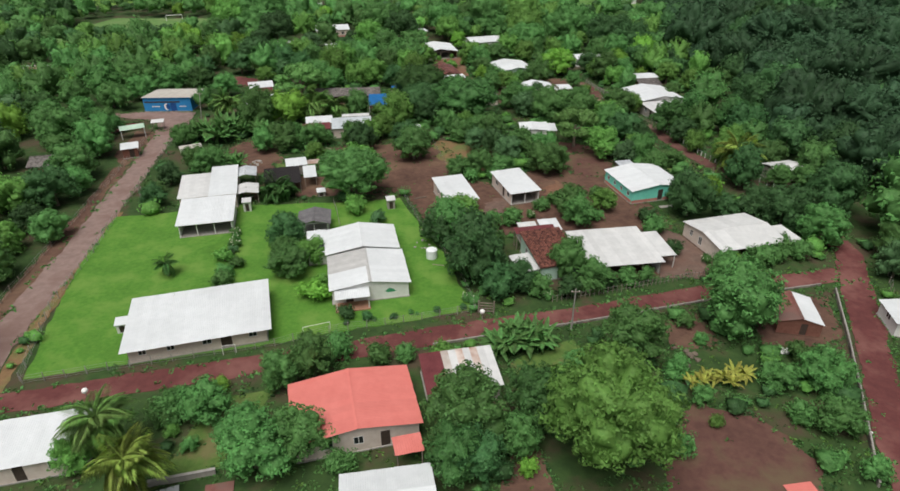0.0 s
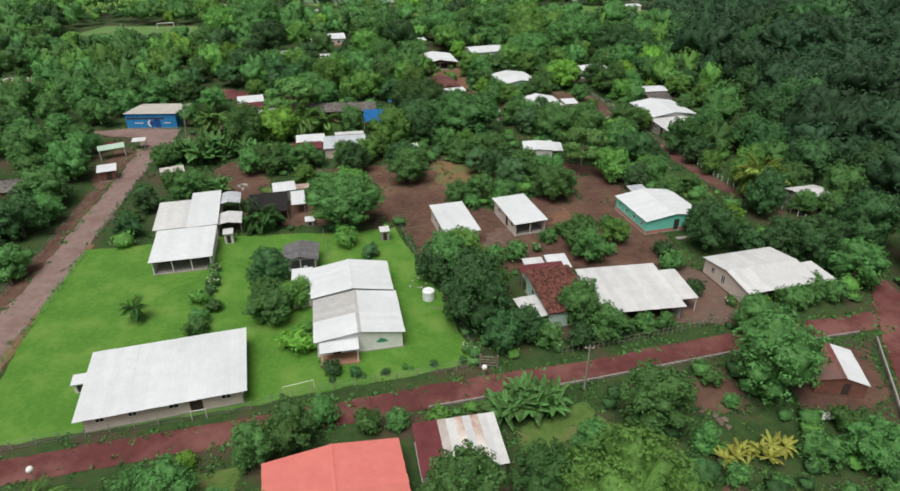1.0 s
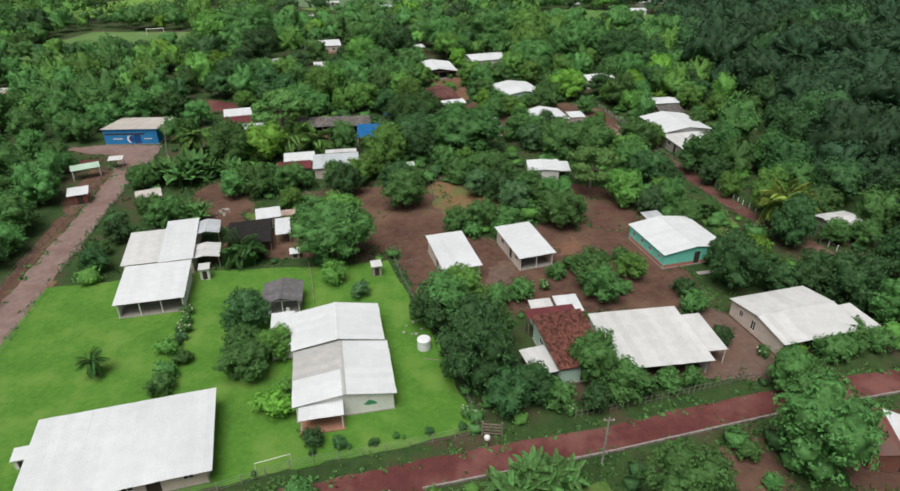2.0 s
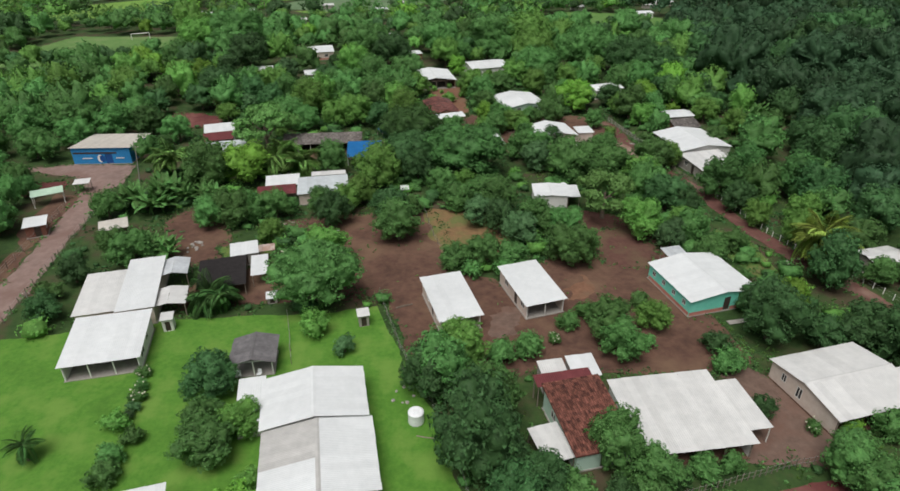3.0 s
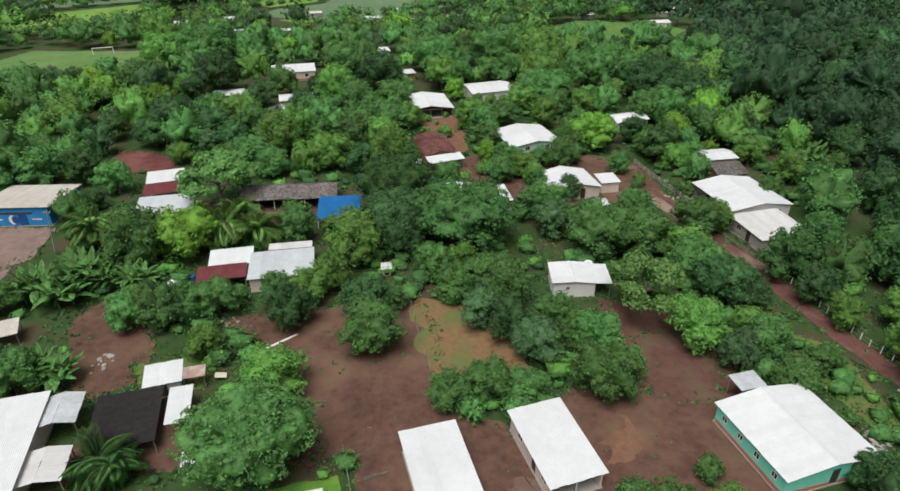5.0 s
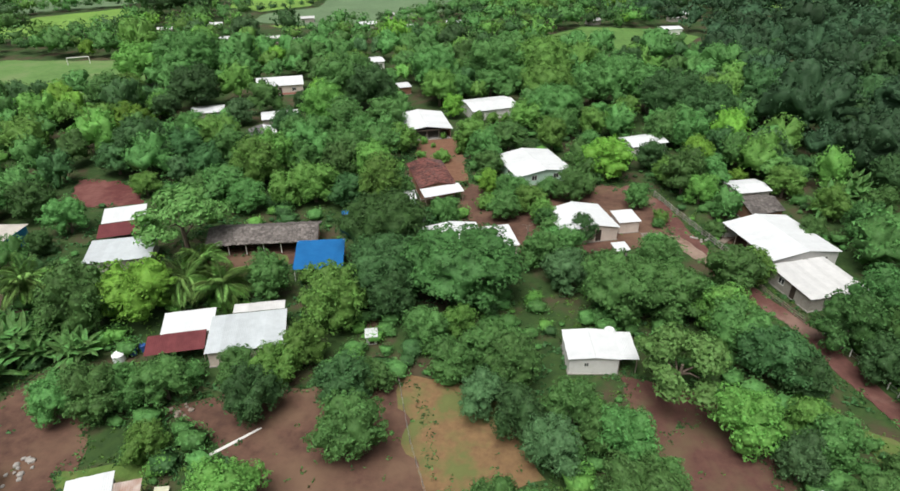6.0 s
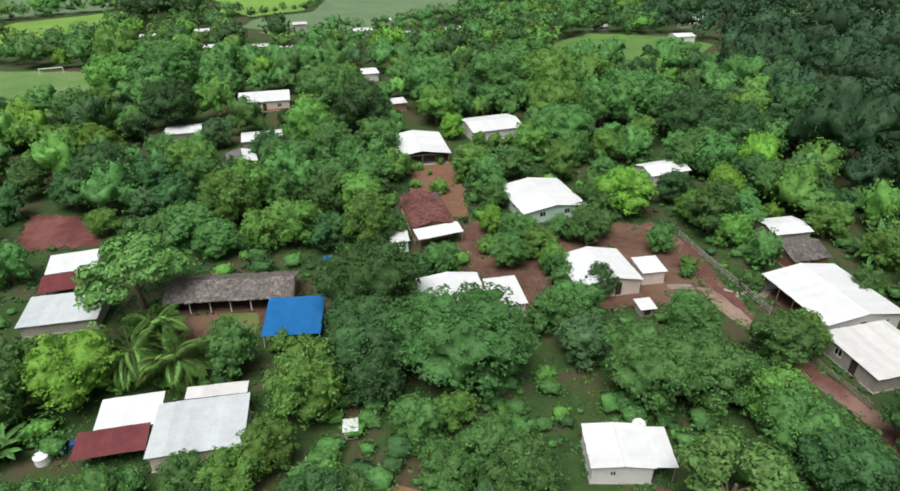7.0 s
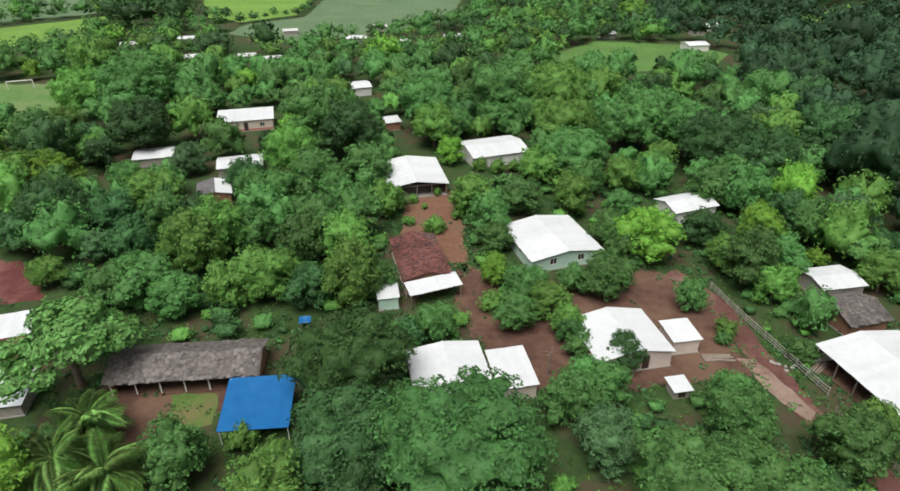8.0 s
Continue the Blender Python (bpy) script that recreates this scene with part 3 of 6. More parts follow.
        part("ridge_cap", bm, bark if roof is thatch else roof[0] if isinstance(roof, tuple) else roof, ob)
    return ob


def canopy(name, label, cx, cy, length, depth, yaw, roof, eave=2.1, rise=0.4, category="shelter", post=wood, ridge="shed"):
    """A roof on posts."""
    rng = random.Random(int(cx * 17 + cy * 5))
    ob = thing(name, pose(cx, cy, 0, 0, 0, yaw), label, category)
    KEEP.append((cx, cy, yaw, length, depth))
    L, D = length / 2, depth / 2
    if ridge == "shed":
        slope(ob, (-L, -D, eave), (length, 0, 0), (0, depth, rise), roof, rng)
        tops = (eave, eave, eave + rise, eave + rise)
    else:
        slope(ob, (-L, -D, eave), (length, 0, 0), (0, D, rise), roof, rng)
        slope(ob, (L, D, eave), (-length, 0, 0), (0, -D, rise), roof, rng)
        tops = (eave, eave, eave, eave)
    for (x, y), z in zip(((-L + 0.2, -D + 0.2), (L - 0.2, -D + 0.2), (L - 0.2, D - 0.2), (-L + 0.2, D - 0.2)), tops):
        bm = bmesh.new()
        tube(bm, [(x, y, 0), (x + 0.02, y, z / 2), (x, y, z - 0.02)], [0.07, 0.06, 0.06], 6)
        part("post", bm, post, ob)
    bm = bmesh.new()
    box(bm, -L + 0.1, L - 0.1, -D + 0.16, -D + 0.24, eave - 0.12, eave - 0.02)
    part("beam", bm, post, ob)
    return ob


WIN = lambda x, w=1.1: ("window", x, w, 0.9, 1.9)
DOOR = lambda x, w=0.95: ("door", x, w, 0.0, 2.02)



def blue_front(ob):
    """The dark strip for eave shadow and gap, the painted emblem and the white lettering bars of the blue front wall.
    """
    y = -5.46
    # deep eave shadow and open wall gap, put in as a dark strip
    bm = bmesh.new()
    box(bm, -5.7, 3.2, y - 0.03, y, 2.28, 2.62)
    part("vent_gap", bm, door_mat, ob, "dark strip for the eave shadow and open gap")
    bm = bmesh.new()
    ring = [(math.cos(a) * 0.62 - 0.3, y - 0.03, 1.25 + math.sin(a) * 0.85) for a in (k * math.tau / 20 for k in range(20))]
    prism(bm, ring, (0, 0.03, 0))
    part("emblem", bm, white_paint, ob, "white round painted emblem")
    bm = bmesh.new()
    ring = [(math.cos(a) * 0.55 + 0.1, y - 0.05, 1.25 + math.sin(a) * 0.72) for a in (k * math.tau / 20 for k in range(20))]
    prism(bm, ring, (0, 0.03, 0))
    part("emblem_heart", bm, door_blue, ob, "dark blue painted disc")
    for x0, x1 in ((-4.0, -1.9), (2.9, 4.6)):
        bm = bmesh.new()
        box(bm, x0, x1, y - 0.02, y, 1.2, 1.42)
        part("lettering_bar", bm, wall_white, ob, "faded white lettering")


# school
house("school_building", "long cream school building under a white metal roof on the lawn", -31.4, 63.7, 17.1, 11.3, 16.0, roof_white, wall_cream, 2.15, 0.35, "shed", 0.7,
      front=(WIN(0.1, 0.9), WIN(0.3, 0.9), WIN(0.56, 1.1), DOOR(0.7, 1.3), WIN(0.9, 1.0)), right=(WIN(0.3), WIN(0.7)), left=(WIN(0.5),), category="school")
house("school_hall", "white school hall with a low metal gable roof", -13.3, 82.1, 10.9, 7.7, 11.5, roof_white, wall_white, 2.75, 0.95, "y", 0.4, right=(WIN(0.5),), left=(WIN(0.5),), category="school")
b2 = house("school_wing", "white school wing with painted front wall and weathered roof", -11.4, 74.0, 11.0, 9.3, 11.5, (roof_dull,) * 6 + (roof_white,) * 6, wall_white, 2.45, 0.85, "y", 0.35, roof2=roof_white,
           front=(DOOR(0.22, 1.0),), right=(WIN(0.3), WIN(0.7)), left=(WIN(0.4), WIN(0.75)), category="school")
bm = bmesh.new()
tri = [(1.9, -4.32, 1.25), (2.3, -4.32, 1.05), (3.4, -4.32, 1.1), (3.1, -4.32, 1.5), (2.5, -4.32, 1.75)]
prism(bm, tri, (0, 0.02, 0))
part("painted_map", bm, sign_green, b2, "green painted map on the white wall")
canopy("porch", "white metal porch roof on white posts at the school wing", -12.9, 68.5, 4.6, 2.4, 11.5, roof_white, 2.05, 0.35, "porch", white_paint)
bm = bmesh.new()
box(bm, -2.3, 2.3, -1.3, 1.2, 0, 0.14)
ob = part("porch_slab", bm, wall_adobe)
ob.matrix_basis = pose(-12.9, 68.5, 0.036, 0, 0, 11.5)
tagged(ob, "reddish tiled porch floor at the school wing", "porch floor", kind="structure")
house("lean_to", "low white lean-to beside the school hall", -20.1, 82.3, 2.9, 6.6, 11.5, roof_white, wall_white, 2.15, 0.3, "shed", 0.15, left=(WIN(0.5, 0.8),), category="shed")
house("pavilion", "small open pavilion with a dark grey gable roof on the lawn", -22.0, 90.6, 5.4, 5.2, 8.0, roof_dark, wall_white, 2.15, 0.7, "y", 0.5, bare="fblr", category="pavilion")

# house with veranda and its sheds
house("veranda_house", "white house with an open veranda on the lawn edge", -40.2, 92.6, 8.9, 9.0, 13.0, roof_white, wall_white, 2.3, 0.7, "shed", 0.35, bare="f", right=(WIN(0.6), ("window", 0.25, 1.6, 0.7, 1.8)), left=(WIN(0.5),))
house("annex", "white metal-roofed annex behind the veranda house", -45.2, 102.4, 6.0, 10.0, 15.0, roof_zinc, wall_cream, 2.55, 0.35, "shed", 0.3, left=(WIN(0.4), DOOR(0.7)))
house("annex", "newer white metal-roofed annex behind the veranda house", -41.0, 104.4, 4.8, 13.0, 15.0, roof_white, wall_cream, 2.75, 0.35, "shed", 0.25)
canopy("lean_to_shelter", "silver sheet-metal shelter on thin poles", -38.4, 109.0, 4.6, 4.0, 104.0, roof_silver, 2.5, 0.45, ridge="x")
canopy("lean_to_shelter", "dull white sheet-metal shelter on thin poles", -36.4, 102.0, 4.4, 4.4, 104.0, roof_zinc, 2.1, 0.4, ridge="x")
canopy("shade_shelter", "flat black shade cloth stretched on poles", -31.4, 108.3, 6.6, 8.0, 15.0, felt, 2.0, 0.15)
house("outhouse", "small shed with a white sheet roof", -30.2, 115.0, 4.1, 3.6, 17.0, roof_white, wall_block, 2.0, 0.3, "shed", 0.2, front=(DOOR(0.5, 0.8),), category="shed")
canopy("lean_to_shelter", "narrow white sheet-metal shelter", -26.6, 110.2, 2.4, 5.4, 14.0, roof_white, 2.0, 0.25)
canopy("lean_to_shelter", "small rusty sheet shelter on poles", -27.0, 115.4, 2.6, 1.8, 14.0, roof_rust, 1.9, 0.2)
canopy("carport", "worn grey sheet roof on poles beside the road", -54.1, 123.4, 4.4, 3.6, 26.0, roof_grey, 1.9, 0.2)

# two small houses and the teal house
house("small_house", "small house with a bright white metal roof on bare earth", 1.1, 101.4, 5.9, 10.4, 16.2, roof_white, wall_cream, 2.3, 0.4, "shed", 0.35, bare="f", left=(WIN(0.3), DOOR(0.55), WIN(0.8)), right=(DOOR(0.5),), group="two small white-roofed houses")
house("small_house", "small cream house with a bright white metal roof", 12.2, 104.6, 6.0, 10.0, 18.0, roof_white, wall_cream, 2.3, 0.4, "shed", 0.35, bare="f", left=(WIN(0.25), DOOR(0.6), WIN(0.85)), group="two small white-roofed houses")
house("teal_house", "teal-painted house with salmon plinth and white metal roof", 36.2, 105.9, 10.9, 10.6, 15.0, roof_white, wall_teal, 2.5, 0.75, "y", 0.3, front=(DOOR(0.55, 1.0),), left=tuple(("window", x, 0.75, 1.0, 1.75) for x in (0.12, 0.37, 0.62, 0.87)), right=(WIN(0.5),), plinth=wall_pink)
# front opened on added posts, to give the dark of the eave shadow
house("cream_house", "cream block house with a broad weathered metal gable roof", 44.4, 84.8, 11.6, 10.2, 15.0, roof_zinc, wall_cream, 2.45, 0.75, "x", 0.3, left=(("window", 0.45, 0.8, 0.5, 1.9), WIN(0.2, 0.7)), bare="f", post=wood, slab=soil)
canopy("lean_to_shelter", "weathered metal lean-to roof on poles", 51.8, 84.4, 3.6, 5.0, 15.0, roof_zinc, 2.1, 0.2)

# tiled house group
house("tiled_house", "old house under a dark red clay tile roof", 15.0, 79.4, 6.6, 9.4, 13.0, clay, wall_mint, 2.4, 0.9, "shed", 0.3, left=(WIN(0.3), WIN(0.7)), front=(DOOR(0.5),))
canopy("roof_strip", "maroon painted sheet roof behind the tiled roof", 13.3, 84.6, 6.4, 1.8, 11.0, roof_maroon, 2.95, 0.2)
# open front and posts are added for the dark below the eave
house("long_house", "long house with a wide weathered white metal roof", 24.5, 80.2, 11.6, 10.6, 8.0, roof_zinc, wall_white, 2.35, 0.3, "shed", 0.35, bare="f", post=wood, slab=soil, right=(WIN(0.4),))
canopy("lean_to_shelter", "low weathered metal porch roof on posts", 31.3, 81.2, 3.0, 7.0, 9.0, roof_zinc, 2.2, 0.3, post=white_paint)
house("outhouse", "small outbuilding with two white sheet roofs", 12.6, 86.9, 3.0, 3.2, 9.0, roof_zinc, wall_block, 2.1, 0.2, "shed", 0.15, category="shed")
house("outhouse", "small outbuilding with a white sheet roof", 16.0, 87.2, 3.2, 3.6, 9.0, roof_white, wall_block, 2.35, 0.25, "shed", 0.15, category="shed")
canopy("lean_to_shelter", "dull white sheet lean-to beside the tiled house", 10.9, 76.4, 3.2, 4.6, 17.0, roof_zinc, 1.9, 0.2)

canopy("lean_to_shelter", "small silver sheet roof behind the teal house", 34.4, 112.9, 3.2, 2.4, 15.0, roof_silver, 2.4, 0.2)
# beside the front road
house("red_roof_house", "cream house with a salmon-red metal gable roof among trees", -9.9, 47.5, 12.9, 9.0, 14.0, roof_red, wall_cream, 2.6, 0.85, "y", 0.4, front=(WIN(0.25), ("window", 0.5, 1.0, 0.9, 1.9), DOOR(0.72)), right=(WIN(0.5),))
canopy("porch", "small salmon-red metal porch roof on posts", -4.0, 42.4, 2.8, 2.2, 14.0, roof_red, 2.1, 0.2, "porch")
house("rusty_shed", "shed under mixed rusty and pale roofing sheets", 1.2, 53.0, 8.4, 6.3, 11.0, (roof_maroon, roof_maroon, roof_maroon, roof_rust, roof_zinc, roof_rust, roof_zinc, roof_rust, roof_zinc, roof_zinc), wall_block, 2.1, 0.5, "shed", 0.25, front=(DOOR(0.4),), category="shed")
house("white_roof_house", "house with a clean white metal roof among trees", -5.4, 36.4, 8.4, 6.0, 9.0, roof_white, wall_cream, 2.35, 0.5, "x", 0.3, front=(DOOR(0.5),))
house("white_roof_house", "house with a white metal roof beside palms", -41.5, 42.6, 13.0, 6.4, 14.0, roof_white, wall_cream, 2.3, 0.4, "shed", 0.35, front=(WIN(0.3), DOOR(0.55), WIN(0.8)))
# the brown left slope stands in for the brick side wall
house("brick_shed", "mud-brick shed with a white sheet roof by the road", 44.2, 64.8, 5.4, 6.4, -12.0, roof_rustred, wall_brick, 1.9, 0.7, "y", 0.15, slab=soil, roof2=roof_white, front=(DOOR(0.6, 0.8),), category="shed")
house("roadside_house", "pale house with a white sheet roof across the red road", 58.0, 63.5, 5.0, 5.4, -10.0, roof_white, wall_white, 2.1, 0.4, "y", 0.3, left=(WIN(0.5),))

# blue house and west side
bh = house("blue_house", "bright blue house with a grey metal roof by the forecourt", -71.6, 160.4, 12.6, 11.6, 2.0, roof_grey, wall_blue, 2.75, 0.9, "lean", 0.35, front=(("door", 0.62, 1.5, 0.0, 2.05),), right=(("window", 0.5, 3.4, 1.0, 2.2),), leaf=door_blue)
blue_front(bh)
canopy("roadside_shelter", "pale green sheet shelter on thin posts beside the road", -71.9, 135.8, 5.2, 2.6, 30.0, roof_mint, 2.2, 0.3, post=white_paint)
canopy("roadside_shelter", "small grey sheet-roofed shelter on posts by the road", -68.4, 141.2, 2.8, 2.2, 15.0, roof_zinc, 1.9, 0.2)
house("roadside_shed", "brick shed with a white sheet roof beside the road", -67.2, 124.0, 3.5, 3.4, 24.0, roof_white, wall_brick, 2.1, 0.35, "shed", 0.3, front=(DOOR(0.6),), right=(WIN(0.5),), category="shed")
house("thatched_house", "house under a dark thatched roof among trees", -79, 116.5, 8.0, 6.4, 12.0, thatch, wall_adobe, 1.9, 1.1, "x", 0.4)
house("split_roof_house", "house with a white upper roof above a brown one", -51.4, 169.6, 6.6, 4.8, 18.0, roof_white, wall_white, 2.7, 0.5, "shed", 0.3)
canopy("porch", "brown-maroon sheet porch roof below the white roof", -50.4, 165.3, 6.4, 4.0, 18.0, roof_maroon, 2.1, 0.5, "porch")
house("split_roof_house", "house with a curved white sheet roof among trees", -47.6, 159.4, 9.6, 6.4, 12.0, roof_pale, wall_block, 1.75, 0.5, "shed", 0.3)

# middle
house("maroon_porch_house", "house with a white roof and a maroon porch roof", -30.1, 140.1, 6.2, 4.4, 12.0, roof_white, wall_cream, 2.35, 0.4, "shed", 0.2, left=(WIN(0.5),))
canopy("porch", "maroon painted sheet porch roof on timber posts", -30.4, 136.4, 6.8, 3.2, 12.0, roof_maroon, 1.95, 0.5, "porch")
house("white_house", "house with a wide white metal roof beside trees", -22.3, 138.4, 9.2, 7.2, 10.0, roof_pale, wall_cream, 2.3, 0.3, "shed", 0.3, front=(DOOR(0.4), WIN(0.75)))
canopy("roof_strip", "narrow pale sheet roof behind the white roof", -22.0, 143.0, 6.4, 1.8, 9.0, roof_zinc, 2.7, 0.1)
house("small_white_house", "small white-walled house with an open corner porch", 19.2, 135.4, 6.2, 5.6, -1.0, roof_white, wall_white, 2.4, 0.22, "y", 0.25, front=(("window", 0.35, 0.55, 1.0, 1.6),), left=(WIN(0.5),))
canopy("porch", "white sheet porch roof on posts beside the small house", 23.2, 135.4, 2.4, 5.0, -1.0, roof_white, 2.15, 0.15, "porch")
house("long_thatched_shed", "long open shed with a dry thatched roof and white posts", -26.6, 163.8, 17.0, 6.6, 5.0, thatch, wall_adobe, 2.15, 1.3, "x", 0.45, bare="f", slab=soil, category="shed")
tarp = canopy("tarp_shelter", "bright blue tarpaulin shelter on posts", -16.8, 156.9, 7.2, 7.0, 5.0, tarp_mat, 2.0, 0.9, post=white_paint)

canopy("tarp_shelter", "small blue tarpaulin shelter among trees", -15.2, 172.8, 1.5, 1.3, 8.0, tarp_mat, 1.3, 0.15)

# east side
house("large_white_house", "large house with a bright white metal gable roof", 53.5, 161.0, 11.8, 12.4, 12.5, roof_white, wall_white, 2.7, 0.9, "y", 0.35, front=(WIN(0.2), DOOR(0.5), WIN(0.8)), bare="l", post=wood, slab=soil)
house("low_house", "low pale house with a wide sheet roof beside the track", 53.6, 149.8, 9.4, 8.6, 14.0, roof_zinc, wall_block, 2.2, 0.4, "shed", 0.3, left=(WIN(0.3), DOOR(0.6)))
house("thatched_hut", "dark thatched hut beside the white house", 55.6, 173.6, 6.6, 6.4, 14.0, thatch, wall_adobe, 2.0, 1.1, "x", 0.4)
house("white_house", "house with a low white metal roof behind the thatched hut", 56.8, 181.0, 6.8, 5.6, 10.0, roof_white, wall_block, 2.2, 0.5, "x", 0.3)
house("hip_house", "cream house with a white sloping metal roof", 24.2, 168.2, 9.8, 8.8, 12.0, roof_white, wall_cream, 2.35, 1.0, "y", 0.3, front=(WIN(0.3), DOOR(0.65)), right=(WIN(0.5),))
house("outhouse", "small annex with a flat white sheet roof", 31.8, 169.2, 3.8, 4.2, 9.0, roof_white, wall_cream, 2.1, 0.2, "shed", 0.25, category="shed")
house("white_house", "house with a white sheet roof under a big tree", 3.2, 162.8, 8.8, 7.2, 11.0, roof_white, wall_mint, 2.3, 0.6, "y", 0.3)
house("outhouse", "annex with a flat white sheet roof", 10.4, 162.4, 4.6, 6.6, 11.0, roof_white, wall_cream, 2.2, 0.25, "shed", 0.25, category="shed")
house("old_tiled_house", "old adobe house under a sooty red clay tile roof", -1.0, 187.0, 7.0, 12.4, 14.0, clay_old, wall_adobe, 2.4, 0.9, "y", 0.3)
canopy("porch", "curved white sheet porch roof in front of the old house", 1.2, 179.6, 7.6, 2.8, 22.0, roof_white, 2.1, 0.5, "porch")
house("outhouse", "mint-green shed with a white sheet roof", -5.0, 178.2, 3.0, 3.4, 10.0, roof_white, wall_mint, 2.0, 0.2, "shed", 0.2, category="shed")
house("white_house", "white house with a wide white metal gable roof", 19.3, 192.9, 12.0, 12.2, 17.0, roof_white, wall_mint, 2.2, 0.9, "y", 0.35, front=(WIN(0.3), WIN(0.7)), left=(WIN(0.3), WIN(0.6)))
house("porch_house", "orange-walled house with a white roof and open porch", -3.8, 218.4, 12.0, 13.4, 12.0, roof_white, wall_adobe, 2.4, 0.9, "y", 0.4, bare="f", post=wood)
house("white_house", "house with a white metal roof among dense trees", 12.6, 232.0, 12.6, 10.4, 19.0, roof_white, wall_white, 2.5, 0.9, "x", 0.35)
house("white_house", "house with a white metal roof half hidden by trees", 44.2, 204.6, 9.0, 6.2, 20.0, roof_white, wall_white, 2.5, 0.9, "x", 0.35)
house("long_house", "long cream house with a white metal roof far among trees", -45.3, 252.6, 13.0, 7.6, 14.0, roof_white, wall_cream, 2.7, 0.7, "shed", 0.3, front=(DOOR(0.5), WIN(0.8)), plinth=wall_pink)
house("white_house", "house with a white roof and brown trim among trees", -58.3, 230.7, 8.0, 6.4, 14.0, roof_white, wall_block, 1.8, 0.5, "x", 0.3)
house("white_house", "house with a low white roof among trees", -39.0, 226.0, 9.0, 6.6, 15.0, roof_white, wall_block, 1.8, 0.6, "x", 0.3)
house("brick_house", "brick house with half white half dark roof", -39.2, 211.0, 6.0, 6.8, 20.0, roof_dark, wall_adobe, 2.6, 0.7, "y", 0.3, roof2=roof_white)
house("outhouse", "small shed with a white roof on orange earth", -10.2, 251.0, 3.8, 4.4, 20.0, roof_white, wall_adobe, 2.1, 0.3, "shed", 0.3, category="shed")
house("white_house", "far house with a white roof among trees", -22.3, 281.0, 7.0, 7.5, 20.0, roof_white, wall_white, 2.4, 0.6, "x", 0.3)
house("white_house", "far house with a broad white roof beyond the green field", 110, 371.5, 11, 8, 15.0, roof_white, wall_block, 1.8, 0.6, "x", 0.3)
house("white_house", "far white house at the edge of the green field", 90.5, 334, 8, 7, 10.0, roof_white, wall_white, 2.2, 0.6, "x", 0.3)
for x, y, w in ((-112.6, 340, 6), (-96, 350, 7), (-81.5, 320, 8), (-64.5, 321, 6), (-55, 317, 6), (-59.5, 364, 6), (-25, 372, 6), (-31.7, 350, 8), (-14.4, 343, 6), (4.5, 352, 7), (64.3, 355, 6), (101, 361, 6), (35.3, 238, 4)):
    house("white_house", "distant house with a pale metal roof among trees", x, y, w, w * 0.75, 15.0, roof_white if w > 6 else roof_zinc, wall_block, 1.8, 0.6, "x", 0.3)
house("brown_roof_house", "far house with a brown and grey sheet roof", -124, 193, 12, 7, 8.0, (roof_zinc, roof_rust, roof_rustred, roof_rust, roof_rustred, roof_rust, roof_zinc), wall_adobe, 2.1, 0.6, "x", 0.3)
house("white_house", "house with a pale roof half hidden by trees", 64.6, 111.4, 6.4, 4.6, 14.0, roof_zinc, wall_block, 2.4, 0.5, "x", 0.3)


# ---------- plants ----------
def ico(levels):
    """A unit sphere of even triangles, split levels times."""
    g = (1 + 5 ** 0.5) / 2
    v = [Vector(p).normalized() for p in ((-1, g, 0), (1, g, 0), (-1, -g, 0), (1, -g, 0), (0, -1, g), (0, 1, g), (0, -1, -g), (0, 1, -g), (g, 0, -1), (g, 0, 1), (-g, 0, -1), (-g, 0, 1))]
    f = [(0, 11, 5), (0, 5, 1), (0, 1, 7), (0, 7, 10), (0, 10, 11), (1, 5, 9), (5, 11, 4), (11, 10, 2), (10, 7, 6), (7, 1, 8), (3, 9, 4), (3, 4, 2), (3, 2, 6), (3, 6, 8), (3, 8, 9), (4, 9, 5), (2, 4, 11), (6, 2, 10), (8, 6, 7), (9, 8, 1)]
    for _ in range(levels):
        halves, split = {}, []

        def half(i, j):
            key = (min(i, j), max(i, j))
            if key not in halves:
                halves[key] = len(v)
                v.append((v[i] + v[j]).normalized())
            return halves[key]

        for i, j, k in f:
            p, q, r = half(i, j), half(j, k), half(k, i)
            split += [(i, p, r), (p, j, q), (r, q, k), (p, q, r)]
        f = split
    return np.array([tuple(p) for p in v]), np.array(f)


BALLS = {k: ico(k) for k in (0, 2, 3)}


def unit(a):
    return a / np.maximum(np.linalg.norm(a, axis=-1, keepdims=True), 1e-6)


